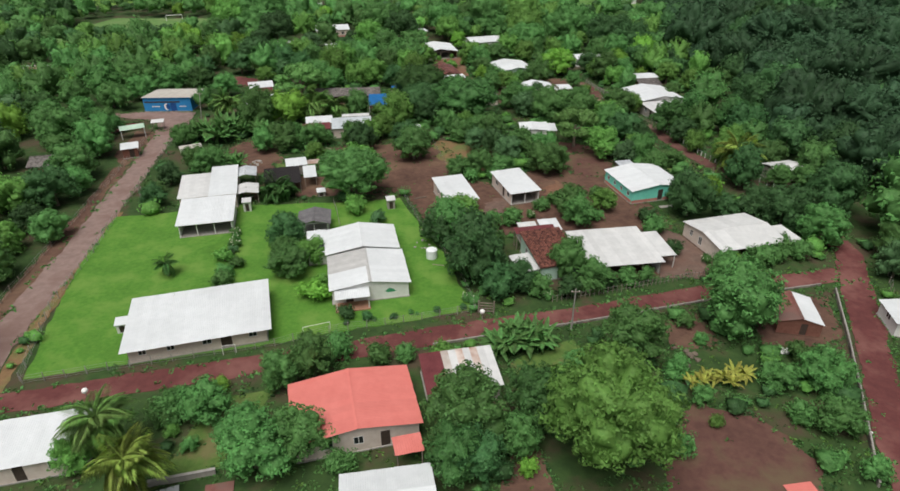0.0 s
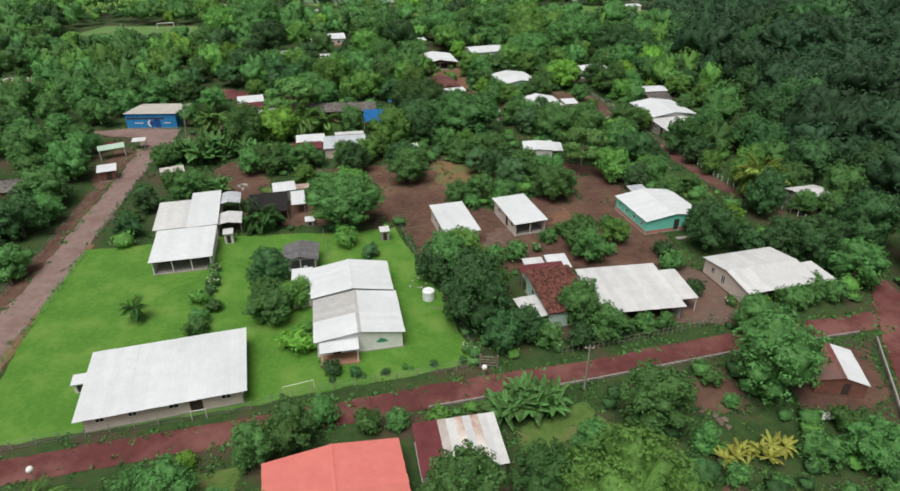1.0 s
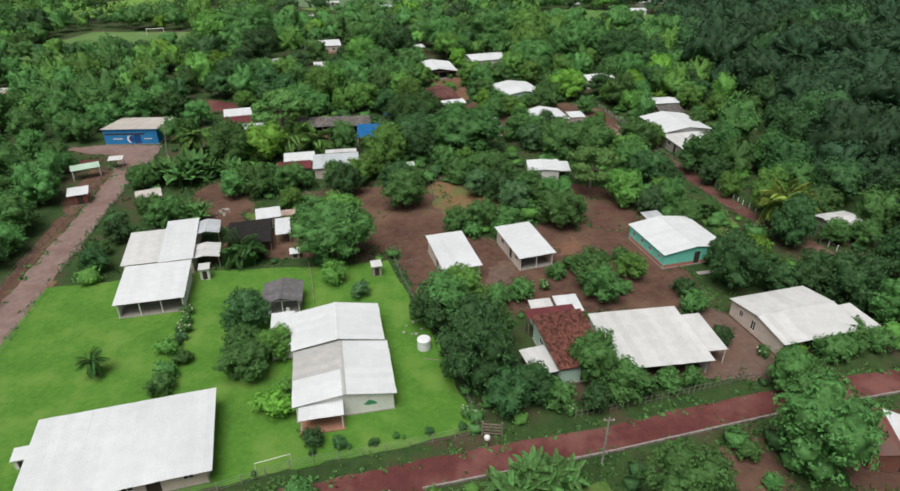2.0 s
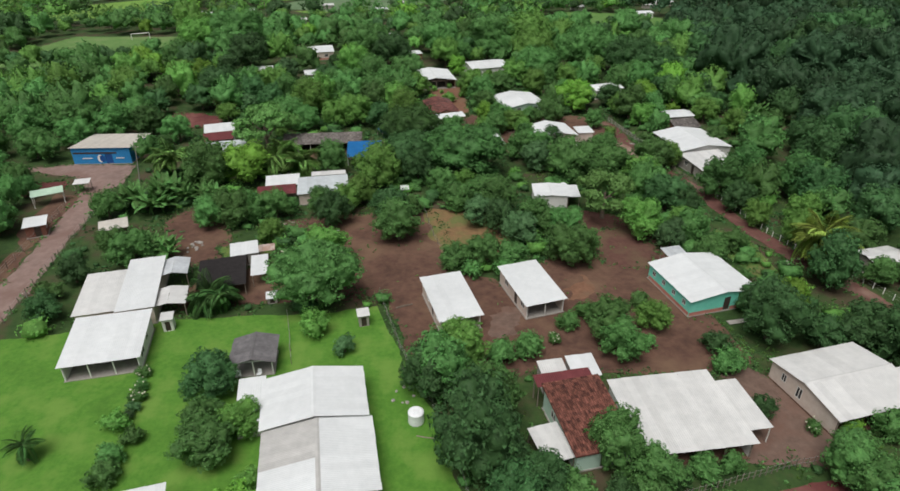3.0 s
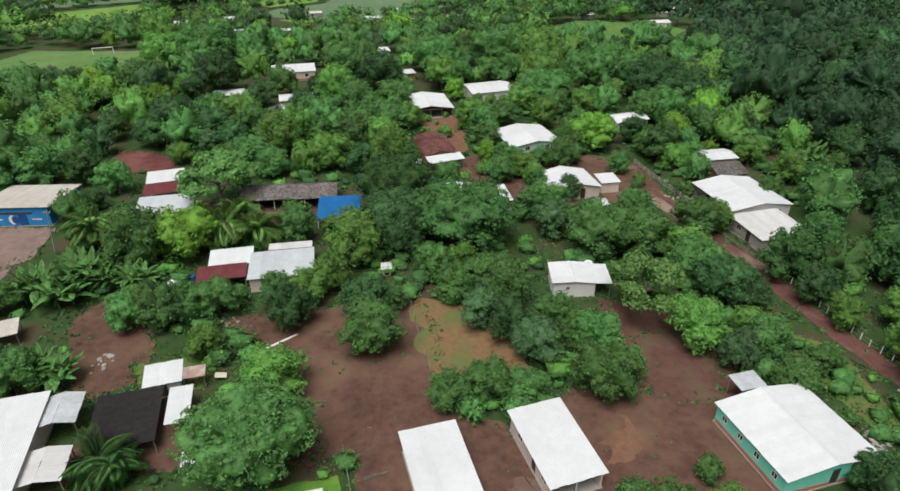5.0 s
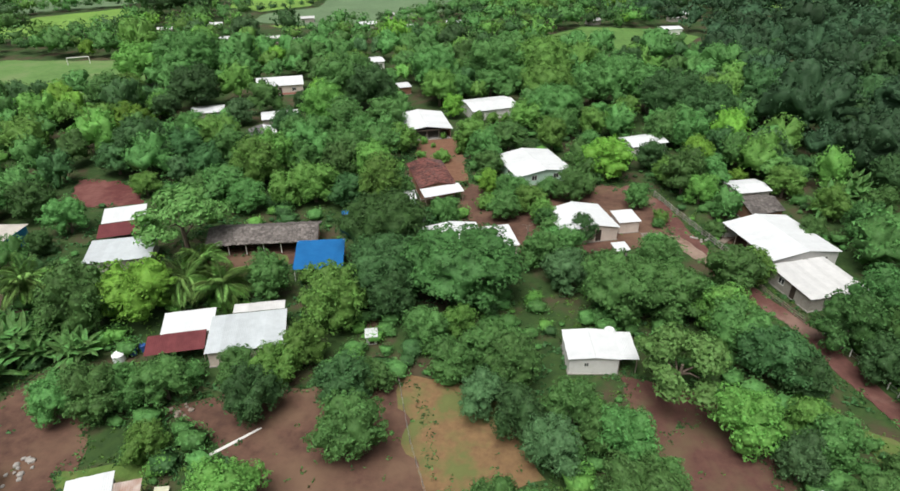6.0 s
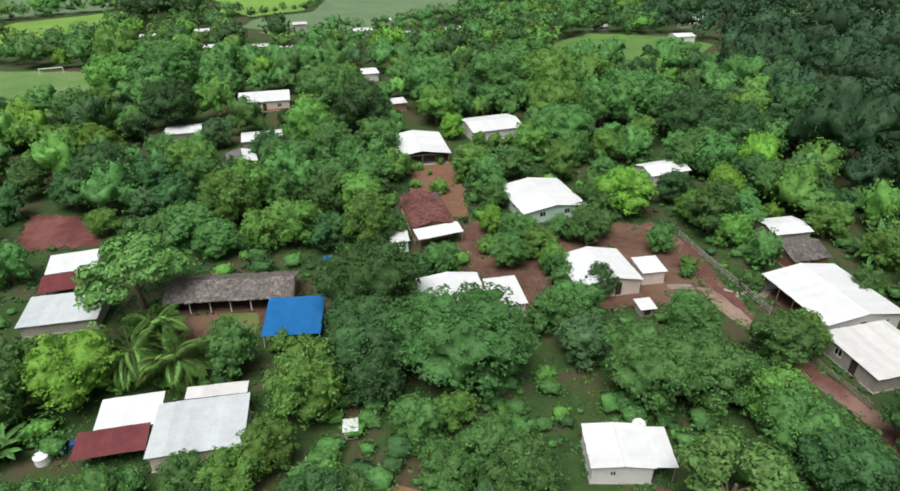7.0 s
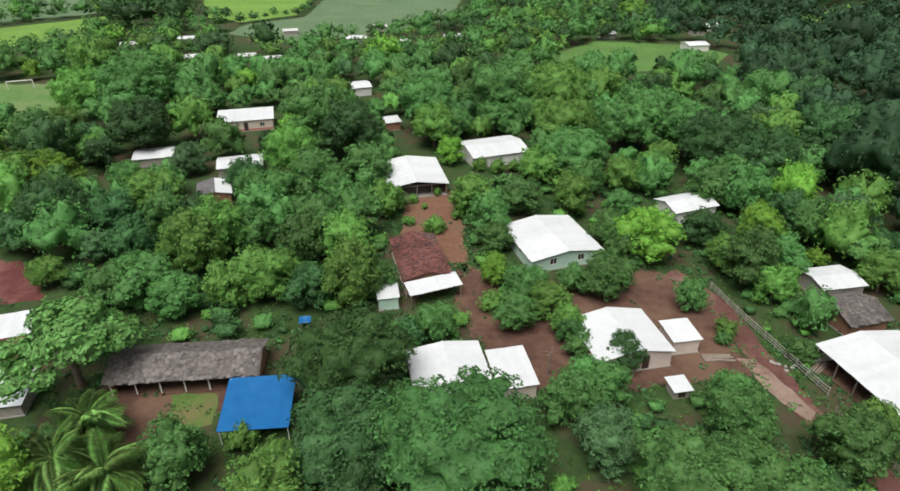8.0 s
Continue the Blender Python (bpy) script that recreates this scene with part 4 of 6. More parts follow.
def crown(seed, lobes, leaves, size, flat=0.72, low=-0.25, spread=0.62, lobe=(0.30, 0.46), tiers=0, shell=3, deep=0.86, tuft=None):
    """Vertices and triangles of a crown of radius about 1: leaf sprays over a lumpy mass of lobes. shell: how finely the mass
    inside is split; deep: its size against the lobes; tuft: how many clumps of leaves sit on the lobes, and their radius."""
    r = np.random.RandomState(seed)
    a = r.uniform(0, 0.9, lobes) + np.arange(lobes) * 2.4
    h = 1.0 - (1.0 - low) * (np.arange(lobes) + r.uniform(0, 1, lobes)) / lobes
    if tiers:
        h = (np.arange(lobes) % tiers) / (tiers - 1) * 1.1 - 0.25
    ring = spread * np.sqrt(np.clip(1 - (h * 0.9) ** 2, 0.03, 1)) * r.uniform(0.78, 1.12, lobes) * (1 + 0.14 * np.sin(2 * a + r.uniform(0, 6)) + 0.10 * np.sin(3 * a + r.uniform(0, 6)))
    c = np.stack([np.cos(a) * ring, np.sin(a) * ring, h * flat * 0.72 + r.uniform(-0.1, 0.12, lobes)], 1)
    rad = r.uniform(*lobe, lobes)
    squash = 0.55 if tiers else 0.85
    each = np.maximum(1, (leaves * rad ** 2 / np.sum(rad ** 2)).astype(int))
    V, F, base = [], [], 0
    if tiers:
        v0, f0 = BALLS[0]
        for i in range(lobes):
            V.append(v0 * (rad[i] * 0.70 * r.uniform(0.8, 1.12, (12, 1))) * (1, 1, squash) + c[i])
            F.append(f0 + base)
            base += 12
    else:
        d, f0 = BALLS[shell]
        heart = np.array((0, 0, 0.0))
        q, rr = (c - heart) / (1, 1, squash), rad * deep
        e = unit(d / (1, 1, squash))
        along_ray = e @ q.T
        under = rr ** 2 - (np.sum(q * q, 1) - along_ray ** 2)
        reach = np.where(under > 0, along_ray + np.sqrt(np.maximum(under, 0)), 0).max(1)
        reach = np.maximum(reach, 0.34) * r.uniform(0.955, 1.035, len(e))
        v = e * reach[:, None] * (1, 1, squash) + heart
        keep = v[f0][:, :, 2].max(1) > -0.52
        V.append(v)
        F.append(f0[keep])
        base = len(v)
    def buried(p, own, share):
        hit = np.zeros(len(p), bool)
        for j in range(lobes):
            hit |= (own != j) & (np.linalg.norm((p - c[j]) / (1, 1, squash), axis=1) < rad[j] * share)
        return hit

    pts, nor = [], []
    if tuft:
        count, wide = tuft
        own = r.choice(lobes, count * 7, p=rad ** 2 / np.sum(rad ** 2))
        out = unit(r.normal(size=(len(own), 3)) + (0, 0, 0.45))
        spot = c[own] + out * rad[own][:, None] * (1, 1, squash) * r.uniform(0.88, 1.04, (len(own), 1))
        open_air = ~buried(spot, own, 0.92)
        spot, out = spot[open_air], out[open_air]
        chosen = []
        for i in range(len(spot)):
            if len(chosen) < count and (not chosen or np.linalg.norm(spot[chosen] - spot[i], axis=1).min() > wide * 1.15):
                chosen.append(i)
        spot, out = spot[chosen], out[chosen]
        clumped = int(leaves * 0.62)
        which = r.randint(0, len(spot), clumped)
        n = unit(r.normal(size=(clumped, 3)) + out[which] * 0.9 + (0, 0, 0.3))
        girth = (wide * r.uniform(0.7, 1.4, len(spot)))[which][:, None]
        pts.append(spot[which] + n * girth * r.triangular(0.4, 0.95, 1.15, (clumped, 1)) * (1, 1, 0.8))
        nor.append(n)
        each = np.maximum(1, (each * 0.38).astype(int))
    own = np.repeat(np.arange(lobes), each)
    n = unit(r.normal(size=(len(own), 3)) + (0, 0, 0.35))
    p = c[own] + n * (rad[own][:, None] * r.triangular(0.82, 0.95, 1.14, (len(own), 1))) * (1, 1, squash)
    clear = ~buried(p, own, 0.92)
    pts.append(p[clear])
    nor.append(n[clear])
    p, n = np.concatenate(pts), np.concatenate(nor)
    n = unit(n * 1.05 + unit(p + (0, 0, 0.1)) * 0.25 + r.normal(size=n.shape) * 0.42 + (0, 0, 0.12))
    t = unit(np.cross(n, r.normal(size=n.shape)))
    b = np.cross(n, t)
    s = size * r.uniform(0.45, 1.40, (len(p), 1))
    q = np.stack([p - t * s, p + t * s * 0.6 + b * s * 0.62, p + t * s * 0.8 - b * s * 0.55 - n * s * 0.3], 1).reshape(-1, 3)
    f = np.arange(len(p))[:, None] * 3 + base + (0, 1, 2)
    return np.concatenate(V + [q]), np.concatenate(F + [f])


def trunk_mesh(seed, top):
    rng = random.Random(seed)
    bm = bmesh.new()
    bend = rng.uniform(-0.08, 0.08)
    tube(bm, [(0, 0, -0.03), (bend * 0.4, 0, top * 0.3), (bend, 0.02, top * 0.75), (bend, 0.03, top)], [0.085, 0.06, 0.045, 0.03], 8)
    for k in range(5):
        a = k * 1.26 + rng.uniform(-0.3, 0.3)
        z = top * rng.uniform(0.4, 0.75)
        tube(bm, [(bend * 0.7, 0, z), (math.cos(a) * 0.25, math.sin(a) * 0.25, z + 0.22), (math.cos(a) * 0.5, math.sin(a) * 0.5, z + rng.uniform(0.3, 0.55))], [0.035, 0.022, 0.010], 5)
    me = bpy.data.meshes.new("trunk")
    bm.to_mesh(me)
    bm.free()
    me.materials.append(bark)
    return me


SHAPES = {
    "big": [dict(lobes=46, leaves=11500, size=0.032, lobe=(0.17, 0.31), low=-0.45, flat=1.0, spread=0.74, deep=0.76, tuft=(260, 0.095), seed=k) for k in (1, 2, 3)],
    "mid": [dict(lobes=26, leaves=4700, size=0.047, low=-0.6, flat=1.08, lobe=(0.22, 0.38), spread=0.66, deep=0.76, tuft=(120, 0.135), seed=k) for k in (11, 12, 13, 14, 15, 16)],
    "wood": [dict(lobes=24, leaves=2000, size=0.058, low=-0.7, flat=1.05, lobe=(0.22, 0.40), spread=0.66, tuft=(95, 0.14), deep=0.78, seed=k) for k in (71, 72, 73, 74)],
    "bush": [dict(lobes=13, leaves=1250, size=0.080, low=-0.6, flat=0.95, lobe=(0.26, 0.46), spread=0.60, shell=2, deep=0.74, tuft=(50, 0.19), seed=k) for k in (21, 22, 23, 24)],
    "tier": [dict(lobes=26, leaves=5200, size=0.055, tiers=4, spread=0.8, lobe=(0.24, 0.38), seed=k) for k in (31, 32)],
    "feather": [dict(lobes=46, leaves=7000, size=0.038, spread=0.86, lobe=(0.14, 0.27), flat=0.62, low=-0.2, deep=0.76, tuft=(190, 0.10), seed=k) for k in (41, 42)],
}
LIFT = {"big": 0.96, "mid": 0.90, "wood": 0.80, "bush": 0.66, "tier": 1.05, "feather": 1.0}
CROWNS, TRUNKS, GROWN = {}, {}, []
KINDS = {
    "M": (leaf_mid, "green leafy", "tree"), "D": (leaf_dark, "dark green dense", "tree"), "L": (leaf_lime, "fresh light-green", "tree"), "Y": (leaf_yellow, "yellowish-green", "tree"),
    "B": (leaf_broad, "deep green layered", "tree"),
    "G": (leaf_grey, "grey-green", "tree"), "W": (leaf_forest_hazed, "dark forest", "tree"), "A": (leaf_pale, "broad-leaved tiered", "tree"), "F": (leaf_dark, "feathery spreading", "tree"),
}


def grow(x, y, r, kind, rng, group="", tall=0.0):
    """A broadleaf tree or shrub of crown radius r."""
    leaf, words, _ = KINDS[kind]
    form = "wood" if group and y > 64 else "tier" if kind == "A" else "feather" if kind == "F" else "big" if r > 5.2 else "mid" if r > 2.15 else "bush"
    i = rng.randrange(len(SHAPES[form]))
    key = (form, i, leaf.name)
    if key not in CROWNS:
        CROWNS[key] = fast_mesh("crown", *crown(**SHAPES[form][i]), leaf)
    if (form, i) not in TRUNKS:
        TRUNKS[form, i] = trunk_mesh(i + 5, LIFT[form])
    shrub = form == "bush"
    ob = thing("shrub" if shrub else "tree", pose(x, y, 0, 0, 0, rng.uniform(0, 360)),
               f"{words} shrub on the ground" if shrub else f"{words} tree with a {'wide ' if r > 5.2 else ''}rounded crown", "shrub" if shrub else "tree", group or ("garden shrubs" if shrub else "village trees"))
    sz = r * rng.uniform(0.84, 1.06) * (1 + min(tall, 0))
    tall = max(tall, 0)
    ob.scale = (r * rng.uniform(0.88, 1.14), r * rng.uniform(0.88, 1.14), sz)
    shared("trunk", TRUNKS[form, i], ob, Matrix.Diagonal((1, 1, 1 + tall, 1)))
    shared("crown", CROWNS[key], ob, Matrix.Translation((0, 0, LIFT[form] * (1 + tall))))
    GROWN.append((x, y, r))
    return ob


def frond_mesh(name, length, width, droop, pairs, material, whole=False, seed=1):
    """A palm frond of single leaflets along a drooping rib, or a whole banana leaf."""
    rng = random.Random(seed)
    spine = []
    for k in range(pairs + 1):
        f = k / pairs
        spine.append(Vector((length * (f - 0.22 * droop * f * f), 0, length * (0.42 * f - 0.95 * droop * f * f))))
    V, F = [], []
    for k in range(pairs):
        f = (k + 0.5) / pairs
        a, b = spine[k], spine[k + 1]
        if whole:
            wa, wb = (width * math.sin(math.pi * min(1, (k / pairs) * 0.94 + 0.06)) ** 0.6, width * math.sin(math.pi * min(1, ((k + 1) / pairs) * 0.94 + 0.055)) ** 0.6)
            for s in (-1, 1):
                i = len(V)
                V += [a, b, b + Vector((0, s * wb, -0.25 * wb)), a + Vector((0, s * wa, -0.25 * wa))]
                F += [(i, i + 1, i + 2), (i, i + 2, i + 3)]
        else:
            w = width * (math.sin(math.pi * (0.12 + 0.84 * f)) ** 0.7)
            d = (b - a)
            for s in (-1, 1):
                tip = a + d * 2.6 + Vector((0, s * w * 0.85, -0.75 * w + rng.uniform(-0.25, 0.25) * w))
                mid = a + d * 0.9 + Vector((0, s * w * 0.5, -0.08 * w))
                i = len(V)
                V += [a, mid + d * 0.10, tip, mid - d * 0.34]
                F += [(i, i + 1, i + 2), (i, i + 2, i + 3)]
    i = len(V)
    for p in spine:
        V += [p + Vector((0, -0.007, 0)), p + Vector((0, 0.007, 0)), p + Vector((0, 0, 0.014))]
    for k in range(pairs):
        for e in range(3):
            a, b = i + 3 * k + e, i + 3 * k + (e + 1) % 3
            F += [(a, b, b + 3), (a, b + 3, a + 3)]
    return fast_mesh(name, [tuple(v) for v in V], F, material)


FRONDS = {}


def palm(x, y, r, material, label, rng, height=5.6, count=32):
    ob = thing("palm_tree", pose(x, y, 0, 0, 0, rng.uniform(0, 360)), label, "palm", "palms")
    key = material.name
    if key not in FRONDS:
        FRONDS[key] = [frond_mesh("frond", 1.0, 0.27, d, 26, material, seed=k) for k, d in enumerate((0.45, 0.80, 1.15))]
    bm = bmesh.new()
    lean = rng.uniform(-0.4, 0.4)
    tube(bm, [(0, 0, -0.05), (lean * 0.3, 0, height * 0.4), (lean, 0.1, height)], [0.22, 0.15, 0.11], 8)
    part("trunk", bm, bark, ob)
    for k in range(count):
        m = pose(lean, 0.1, height - 0.05, 0, rng.uniform(-62, 24), k * 360 / count * 2.0 + rng.uniform(-12, 12)) @ Matrix.Diagonal((r * 1.15, r * 1.15, r * 1.15, 1))
        shared("frond", FRONDS[key][k % 3], ob, m)
    return ob


BANANA = {}


def banana(x, y, r, material, label, rng, group="banana plants"):
    ob = thing("banana_plant", pose(x, y, 0, 0, 0, rng.uniform(0, 360)), label, "banana plant", group)
    key = material.name
    if key not in BANANA:
        BANANA[key] = [frond_mesh("leaf", 1.0, 0.125, d, 7, material, True, k) for k, d in enumerate((0.25, 0.55, 0.8))]
    stems = 4 if r > 2.4 else 3 if r > 2.0 else 2
    for s in range(stems):
        a = s * math.tau / stems
        dx, dy, h = math.cos(a) * r * 0.32, math.sin(a) * r * 0.32, rng.uniform(0.7, 1.1) * r * 0.55
        bm = bmesh.new()
        tube(bm, [(dx, dy, -0.02), (dx * 1.05, dy * 1.05, h)], [0.13, 0.09], 7)
        part("stem", bm, leaf_banana, ob)
        for k in range(13):
            m = pose(dx * 1.05, dy * 1.05, h - 0.05, 0, rng.uniform(-55, 5), k * 137.5 + rng.uniform(-15, 15)) @ Matrix.Diagonal((r * 0.95, r * 0.95, r * 0.95, 1))
            shared("leaf", BANANA[key][k % 3], ob, m)
    GROWN.append((x, y, r))
    return ob


rng = random.Random(4)
TREES = {k: [] for k in "MDLYGAB"}
# south of the front road
TREES["M"].extend([(-10.5, 41.3, 1.5), (1.5, 45.1, 4.2), (-25.4, 48.0, 2.6), (-29.2, 48.1, 2.1), (-19.0, 52.9, 2.5), (-15.4, 54.4, 2.9), (-8.2, 57.1, 1.7), (-5.2, 57.4, 1.4), (-13.1, 58.1, 2.0), (-18.6, 41.6, 3.6), (-15.0, 43.4, 3.2), (-20.4, 44.6, 2.4)])
TREES["D"].extend([(2.5, 40.7, 2.9), (-13.4, 65.9, 1.3)])
TREES["L"].extend([(-35.6, 41.5, 2.2), (-0.9, 58.2, 1.5)])
TREES["Y"].extend([(-25.5, 52.5, 1.1)])
# round the school and first houses
TREES["M"].extend([(39.6, 71.0, 2.7), (20.1, 72.8, 2.4), (-31.9, 73.6, 1.7), (38.9, 74.1, 2.9), (17.2, 75.5, 3.2), (-32.4, 76.0, 1.5), (-22.8, 76.2, 2.9), (-24.3, 79.2, 2.5), (-31.4, 78.6, 1.2), (4.9, 81.4, 3.8), (0.1, 85.9, 3.7), (33.7, 89.1, 2.0), (2.0, 112.0, 2.6), (6.2, 112.6, 2.8), (4.2, 110.6, 1.9), (9.0, 111.0, 1.8)])
TREES["D"].extend([(3.4, 75.6, 4.8), (34.3, 82.0, 1.5), (-25.6, 85.5, 3.1), (33.4, 92.7, 2.1), (40.8, 95.1, 4.5), (-52.4, 99.8, 2.3)])
TREES["L"].extend([(-17.9, 72.6, 1.6), (-20.3, 79.6, 2.3), (-16.1, 96.7, 2.1)])
TREES["Y"].extend([(-18.2, 70.3, 2.1)])
TREES["G"].extend([(-33.2, 83.0, 0.8), (-33.3, 81.8, 0.7)])
# middle of the village
TREES["M"].extend([(-54.0, 104.4, 1.9), (-17.0, 103.5, 5.4), (40.2, 113.6, 2.5), (43.6, 109.0, 1.2), (-46.6, 114.2, 3.2), (10.2, 112.2, 2.7), (19.1, 113.6, 3.7), (-50.6, 116, 2.5), (45.3, 117.1, 2.2), (-58.1, 129.7, 2.8)])
TREES["D"].extend([(41.5, 99.9, 2.9), (-53.0, 109, 2.2)])
TREES["L"].extend([(-17.6, 114.1, 3.4), (52.5, 126.0, 2.4)])
TREES["Y"].extend([(46.1, 101.0, 2.6), (48.0, 103.3, 2.1)])
TREES["A"].extend([(27.4, 128.8, 5.2)])
# behind the middle
TREES["A"].extend([(-38.6, 162.0, 6.2)])
# north end
TREES["M"].extend([(-2.2, 248.5, 7.3), (16.8, 255.1, 8.2), (-86.0, 259.7, 7.1), (-73.4, 260.8, 8.5)])
TREES["L"].extend([(28.9, 253.3, 8.8)])
TREES["A"].extend([(65.0, 183.9, 4.1)])
# beside the east road and the west road
TREES["D"].extend([(55.0, 107.4, 3.8), (52.0, 93.7, 3.6), (55.3, 91.0, 4.3), (65.5, 95.3, 5.1), (79.7, 117.1, 5.1), (46.4, 93.2, 2.3), (-69.6, 99.8, 4.2), (-68.4, 90.2, 3.0), (70.8, 123.2, 4.8), (6.8, 70.6, 2.9), (6.0, 74.0, 2.8), (9.4, 72.0, 2.4), (16.4, 70.6, 1.9), (22.2, 73.2, 1.6)])
TREES["M"].extend([(58.4, 85.2, 3.3), (70.7, 111.6, 3.9), (51.0, 82.2, 2.1), (-72.0, 111.6, 4.6), (-68.4, 105, 2.8), (-85.4, 130.3, 5.1), (64.4, 117.0, 3.2), (12.4, 71.6, 2.0), (19.2, 71.8, 1.8), (25.2, 74.0, 1.7), (28.2, 74.6, 1.3), (46.4, 79.0, 2.1), (49.6, 80.0, 2.1), (53.2, 80.6, 1.9)])
TREES["M"].extend([(62.0, 107.4, 2.3), (66.6, 107.0, 2.4)])
TREES["Y"].extend([(42.6, 79.4, 1.1)])
TREES["L"].extend([(-33.8, 80.4, 1.35), (56.8, 119.4, 3.0), (60.2, 126.0, 3.4)])
# among the middle plots
TREES["M"].extend([(-44.4, 141.3, 4.7), (-39.4, 126.4, 3.1), (-35.4, 126.9, 3.4), (-32.4, 128.1, 3.1), (-28.8, 129.1, 3.0), (-27.2, 131.7, 2.1), (-22.1, 149.1, 3.6), (-21.4, 131.4, 2.7), (-6.0, 130.7, 2.2), (-7.2, 121.6, 3.6), (-0.4, 138.0, 3.1), (7.0, 135.7, 3.1), (9.5, 131.4, 3.2), (2.6, 132.4, 3.0), (15.4, 125.5, 2.9), (24.8, 144.3, 5.3), (31.8, 143.5, 4.3), (37.2, 136.6, 4.0), (39.3, 119.6, 2.9), (18.0, 122.1, 2.9), (19.6, 120.3, 3.0), (21.8, 116.1, 2.5), (30.8, 148.0, 3.1), (37.4, 147.6, 2.1)])
TREES["Y"].extend([(-38.5, 145.0, 4.8)])
TREES["L"].extend([(-34.8, 146.0, 1.4), (-27.7, 121.1, 2.3), (-17.3, 132.0, 2.9), (-15.0, 135.2, 2.7), (-12.3, 142.5, 4.5), (3.7, 140.7, 2.2), (13.9, 147.0, 1.3), (36.9, 141.0, 3.5), (31.9, 122.2, 3.5), (39.0, 122.1, 2.7), (-12.8, 148.2, 2.7)])
TREES["D"].extend([(-18.6, 126.4, 3.5), (-9.3, 128.9, 3.0), (-5.0, 143.8, 3.3), (9.2, 123.5, 3.1), (39.3, 132.2, 4.0), (41.4, 129.4, 3.0), (51.9, 132.1, 3.1)])
TREES["G"].extend([(6.1, 127.1, 2.9), (12.3, 119.8, 3.2), (35.6, 117.8, 2.6)])
# behind the middle plots
TREES["M"].extend([(32.8, 153.9, 3.1), (42.1, 150.1, 3.5), (-26.4, 178.9, 3.5), (-37.8, 178.8, 4.6), (-33.0, 175.7, 3.4), (-42.5, 178.4, 3.5), (-53.9, 183.1, 2.9), (-6.7, 179.9, 2.8), (12.0, 172.5, 2.6), (45.7, 182.6, 4.7), (47.5, 178.4, 3.0), (24.5, 180.2, 3.5), (35.7, 176.7, 2.3), (1.8, 170.4, 2.7), (18.3, 171.0, 2.4), (16.4, 156.8, 3.3), (19.1, 167.0, 2.1), (20.6, 159.2, 2.8), (37.5, 169.3, 1.2), (33.4, 157.5, 2.6), (45.7, 166.2, 1.9)])
TREES["L"].extend([(-21.8, 180.0, 4.7), (-9.9, 178.6, 4.6), (63.6, 180.9, 3.2), (-38.1, 172.5, 1.5), (-17.6, 152.9, 2.0), (46.0, 152.7, 2.8)])
TREES["D"].extend([(-15.4, 178.0, 3.1), (-1.0, 170.6, 2.0), (23.9, 165.2, 2.3)])
TREES["G"].extend([(18.8, 151.0, 3.2)])
# north end woods
TREES["D"].extend([(-62.3, 234.8, 7.3), (-34.2, 214.8, 3.7), (-16.8, 229.5, 7.0), (55.7, 222.8, 6.7), (61.7, 216.0, 6.4)])
TREES["M"].extend([(-84.7, 234.4, 4.9), (-70.2, 229.1, 3.5), (-56.8, 214.9, 3.2), (-23.7, 236.0, 7.3), (-12.0, 217.5, 4.9), (-0.0, 238.6, 5.6), (5.0, 241.8, 4.5), (13.8, 246.0, 4.8), (27.3, 220.0, 5.5), (20.6, 218.2, 3.8), (39.0, 234.9, 6.1), (45.6, 235.2, 7.3), (53.1, 231.5, 6.0), (35.3, 215.4, 3.7), (28.4, 212.9, 3.7)])
TREES["L"].extend([(-84.8, 245.3, 3.7), (-78.6, 218.1, 4.4), (-26.7, 220.5, 5.5), (27.6, 235.2, 6.4), (42.4, 217.9, 3.8)])
TREES["Y"].extend([(-70.6, 215.4, 4.3), (3.7, 228.1, 2.9)])
TREES["G"].extend([(-48.1, 223.4, 3.4)])
# north end gardens
TREES["M"].extend([(-31.8, 209.9, 3.6), (-25.8, 206.6, 4.0), (-47.4, 206.0, 5.0), (-42.2, 197.8, 4.6), (-27.3, 193.6, 3.6), (-20.4, 210.3, 5.1), (-7.7, 205.2, 3.5), (-15.7, 205.4, 4.0), (-17.7, 195.7, 4.5), (-18.4, 189.4, 3.9), (7.6, 205.3, 4.4), (15.5, 205.5, 3.8), (9.7, 198.0, 3.7), (10.4, 192.0, 3.0), (24.9, 205.4, 3.8), (49.5, 207.7, 4.2), (54.3, 204.9, 4.4), (33.0, 205.4, 2.8), (44.5, 187.1, 3.4), (51.6, 185.4, 3.3), (29.7, 189.9, 2.8)])
TREES["D"].extend([(-52.4, 199.7, 4.2), (-59.6, 196.4, 5.5), (-63.7, 193.2, 4.0), (-43.9, 188.9, 4.3), (43.4, 194.5, 3.3)])
TREES["L"].extend([(-31.8, 191.5, 4.8), (-34.4, 186.6, 4.6), (-12.4, 190.3, 4.3)])
TREES["G"].extend([(-50.0, 190.0, 2.6), (65.8, 195.3, 4.1)])
TREES["Y"].extend([(52.1, 194.4, 3.6), (33.1, 190.5, 4.5), (57.8, 187.3, 2.1)])
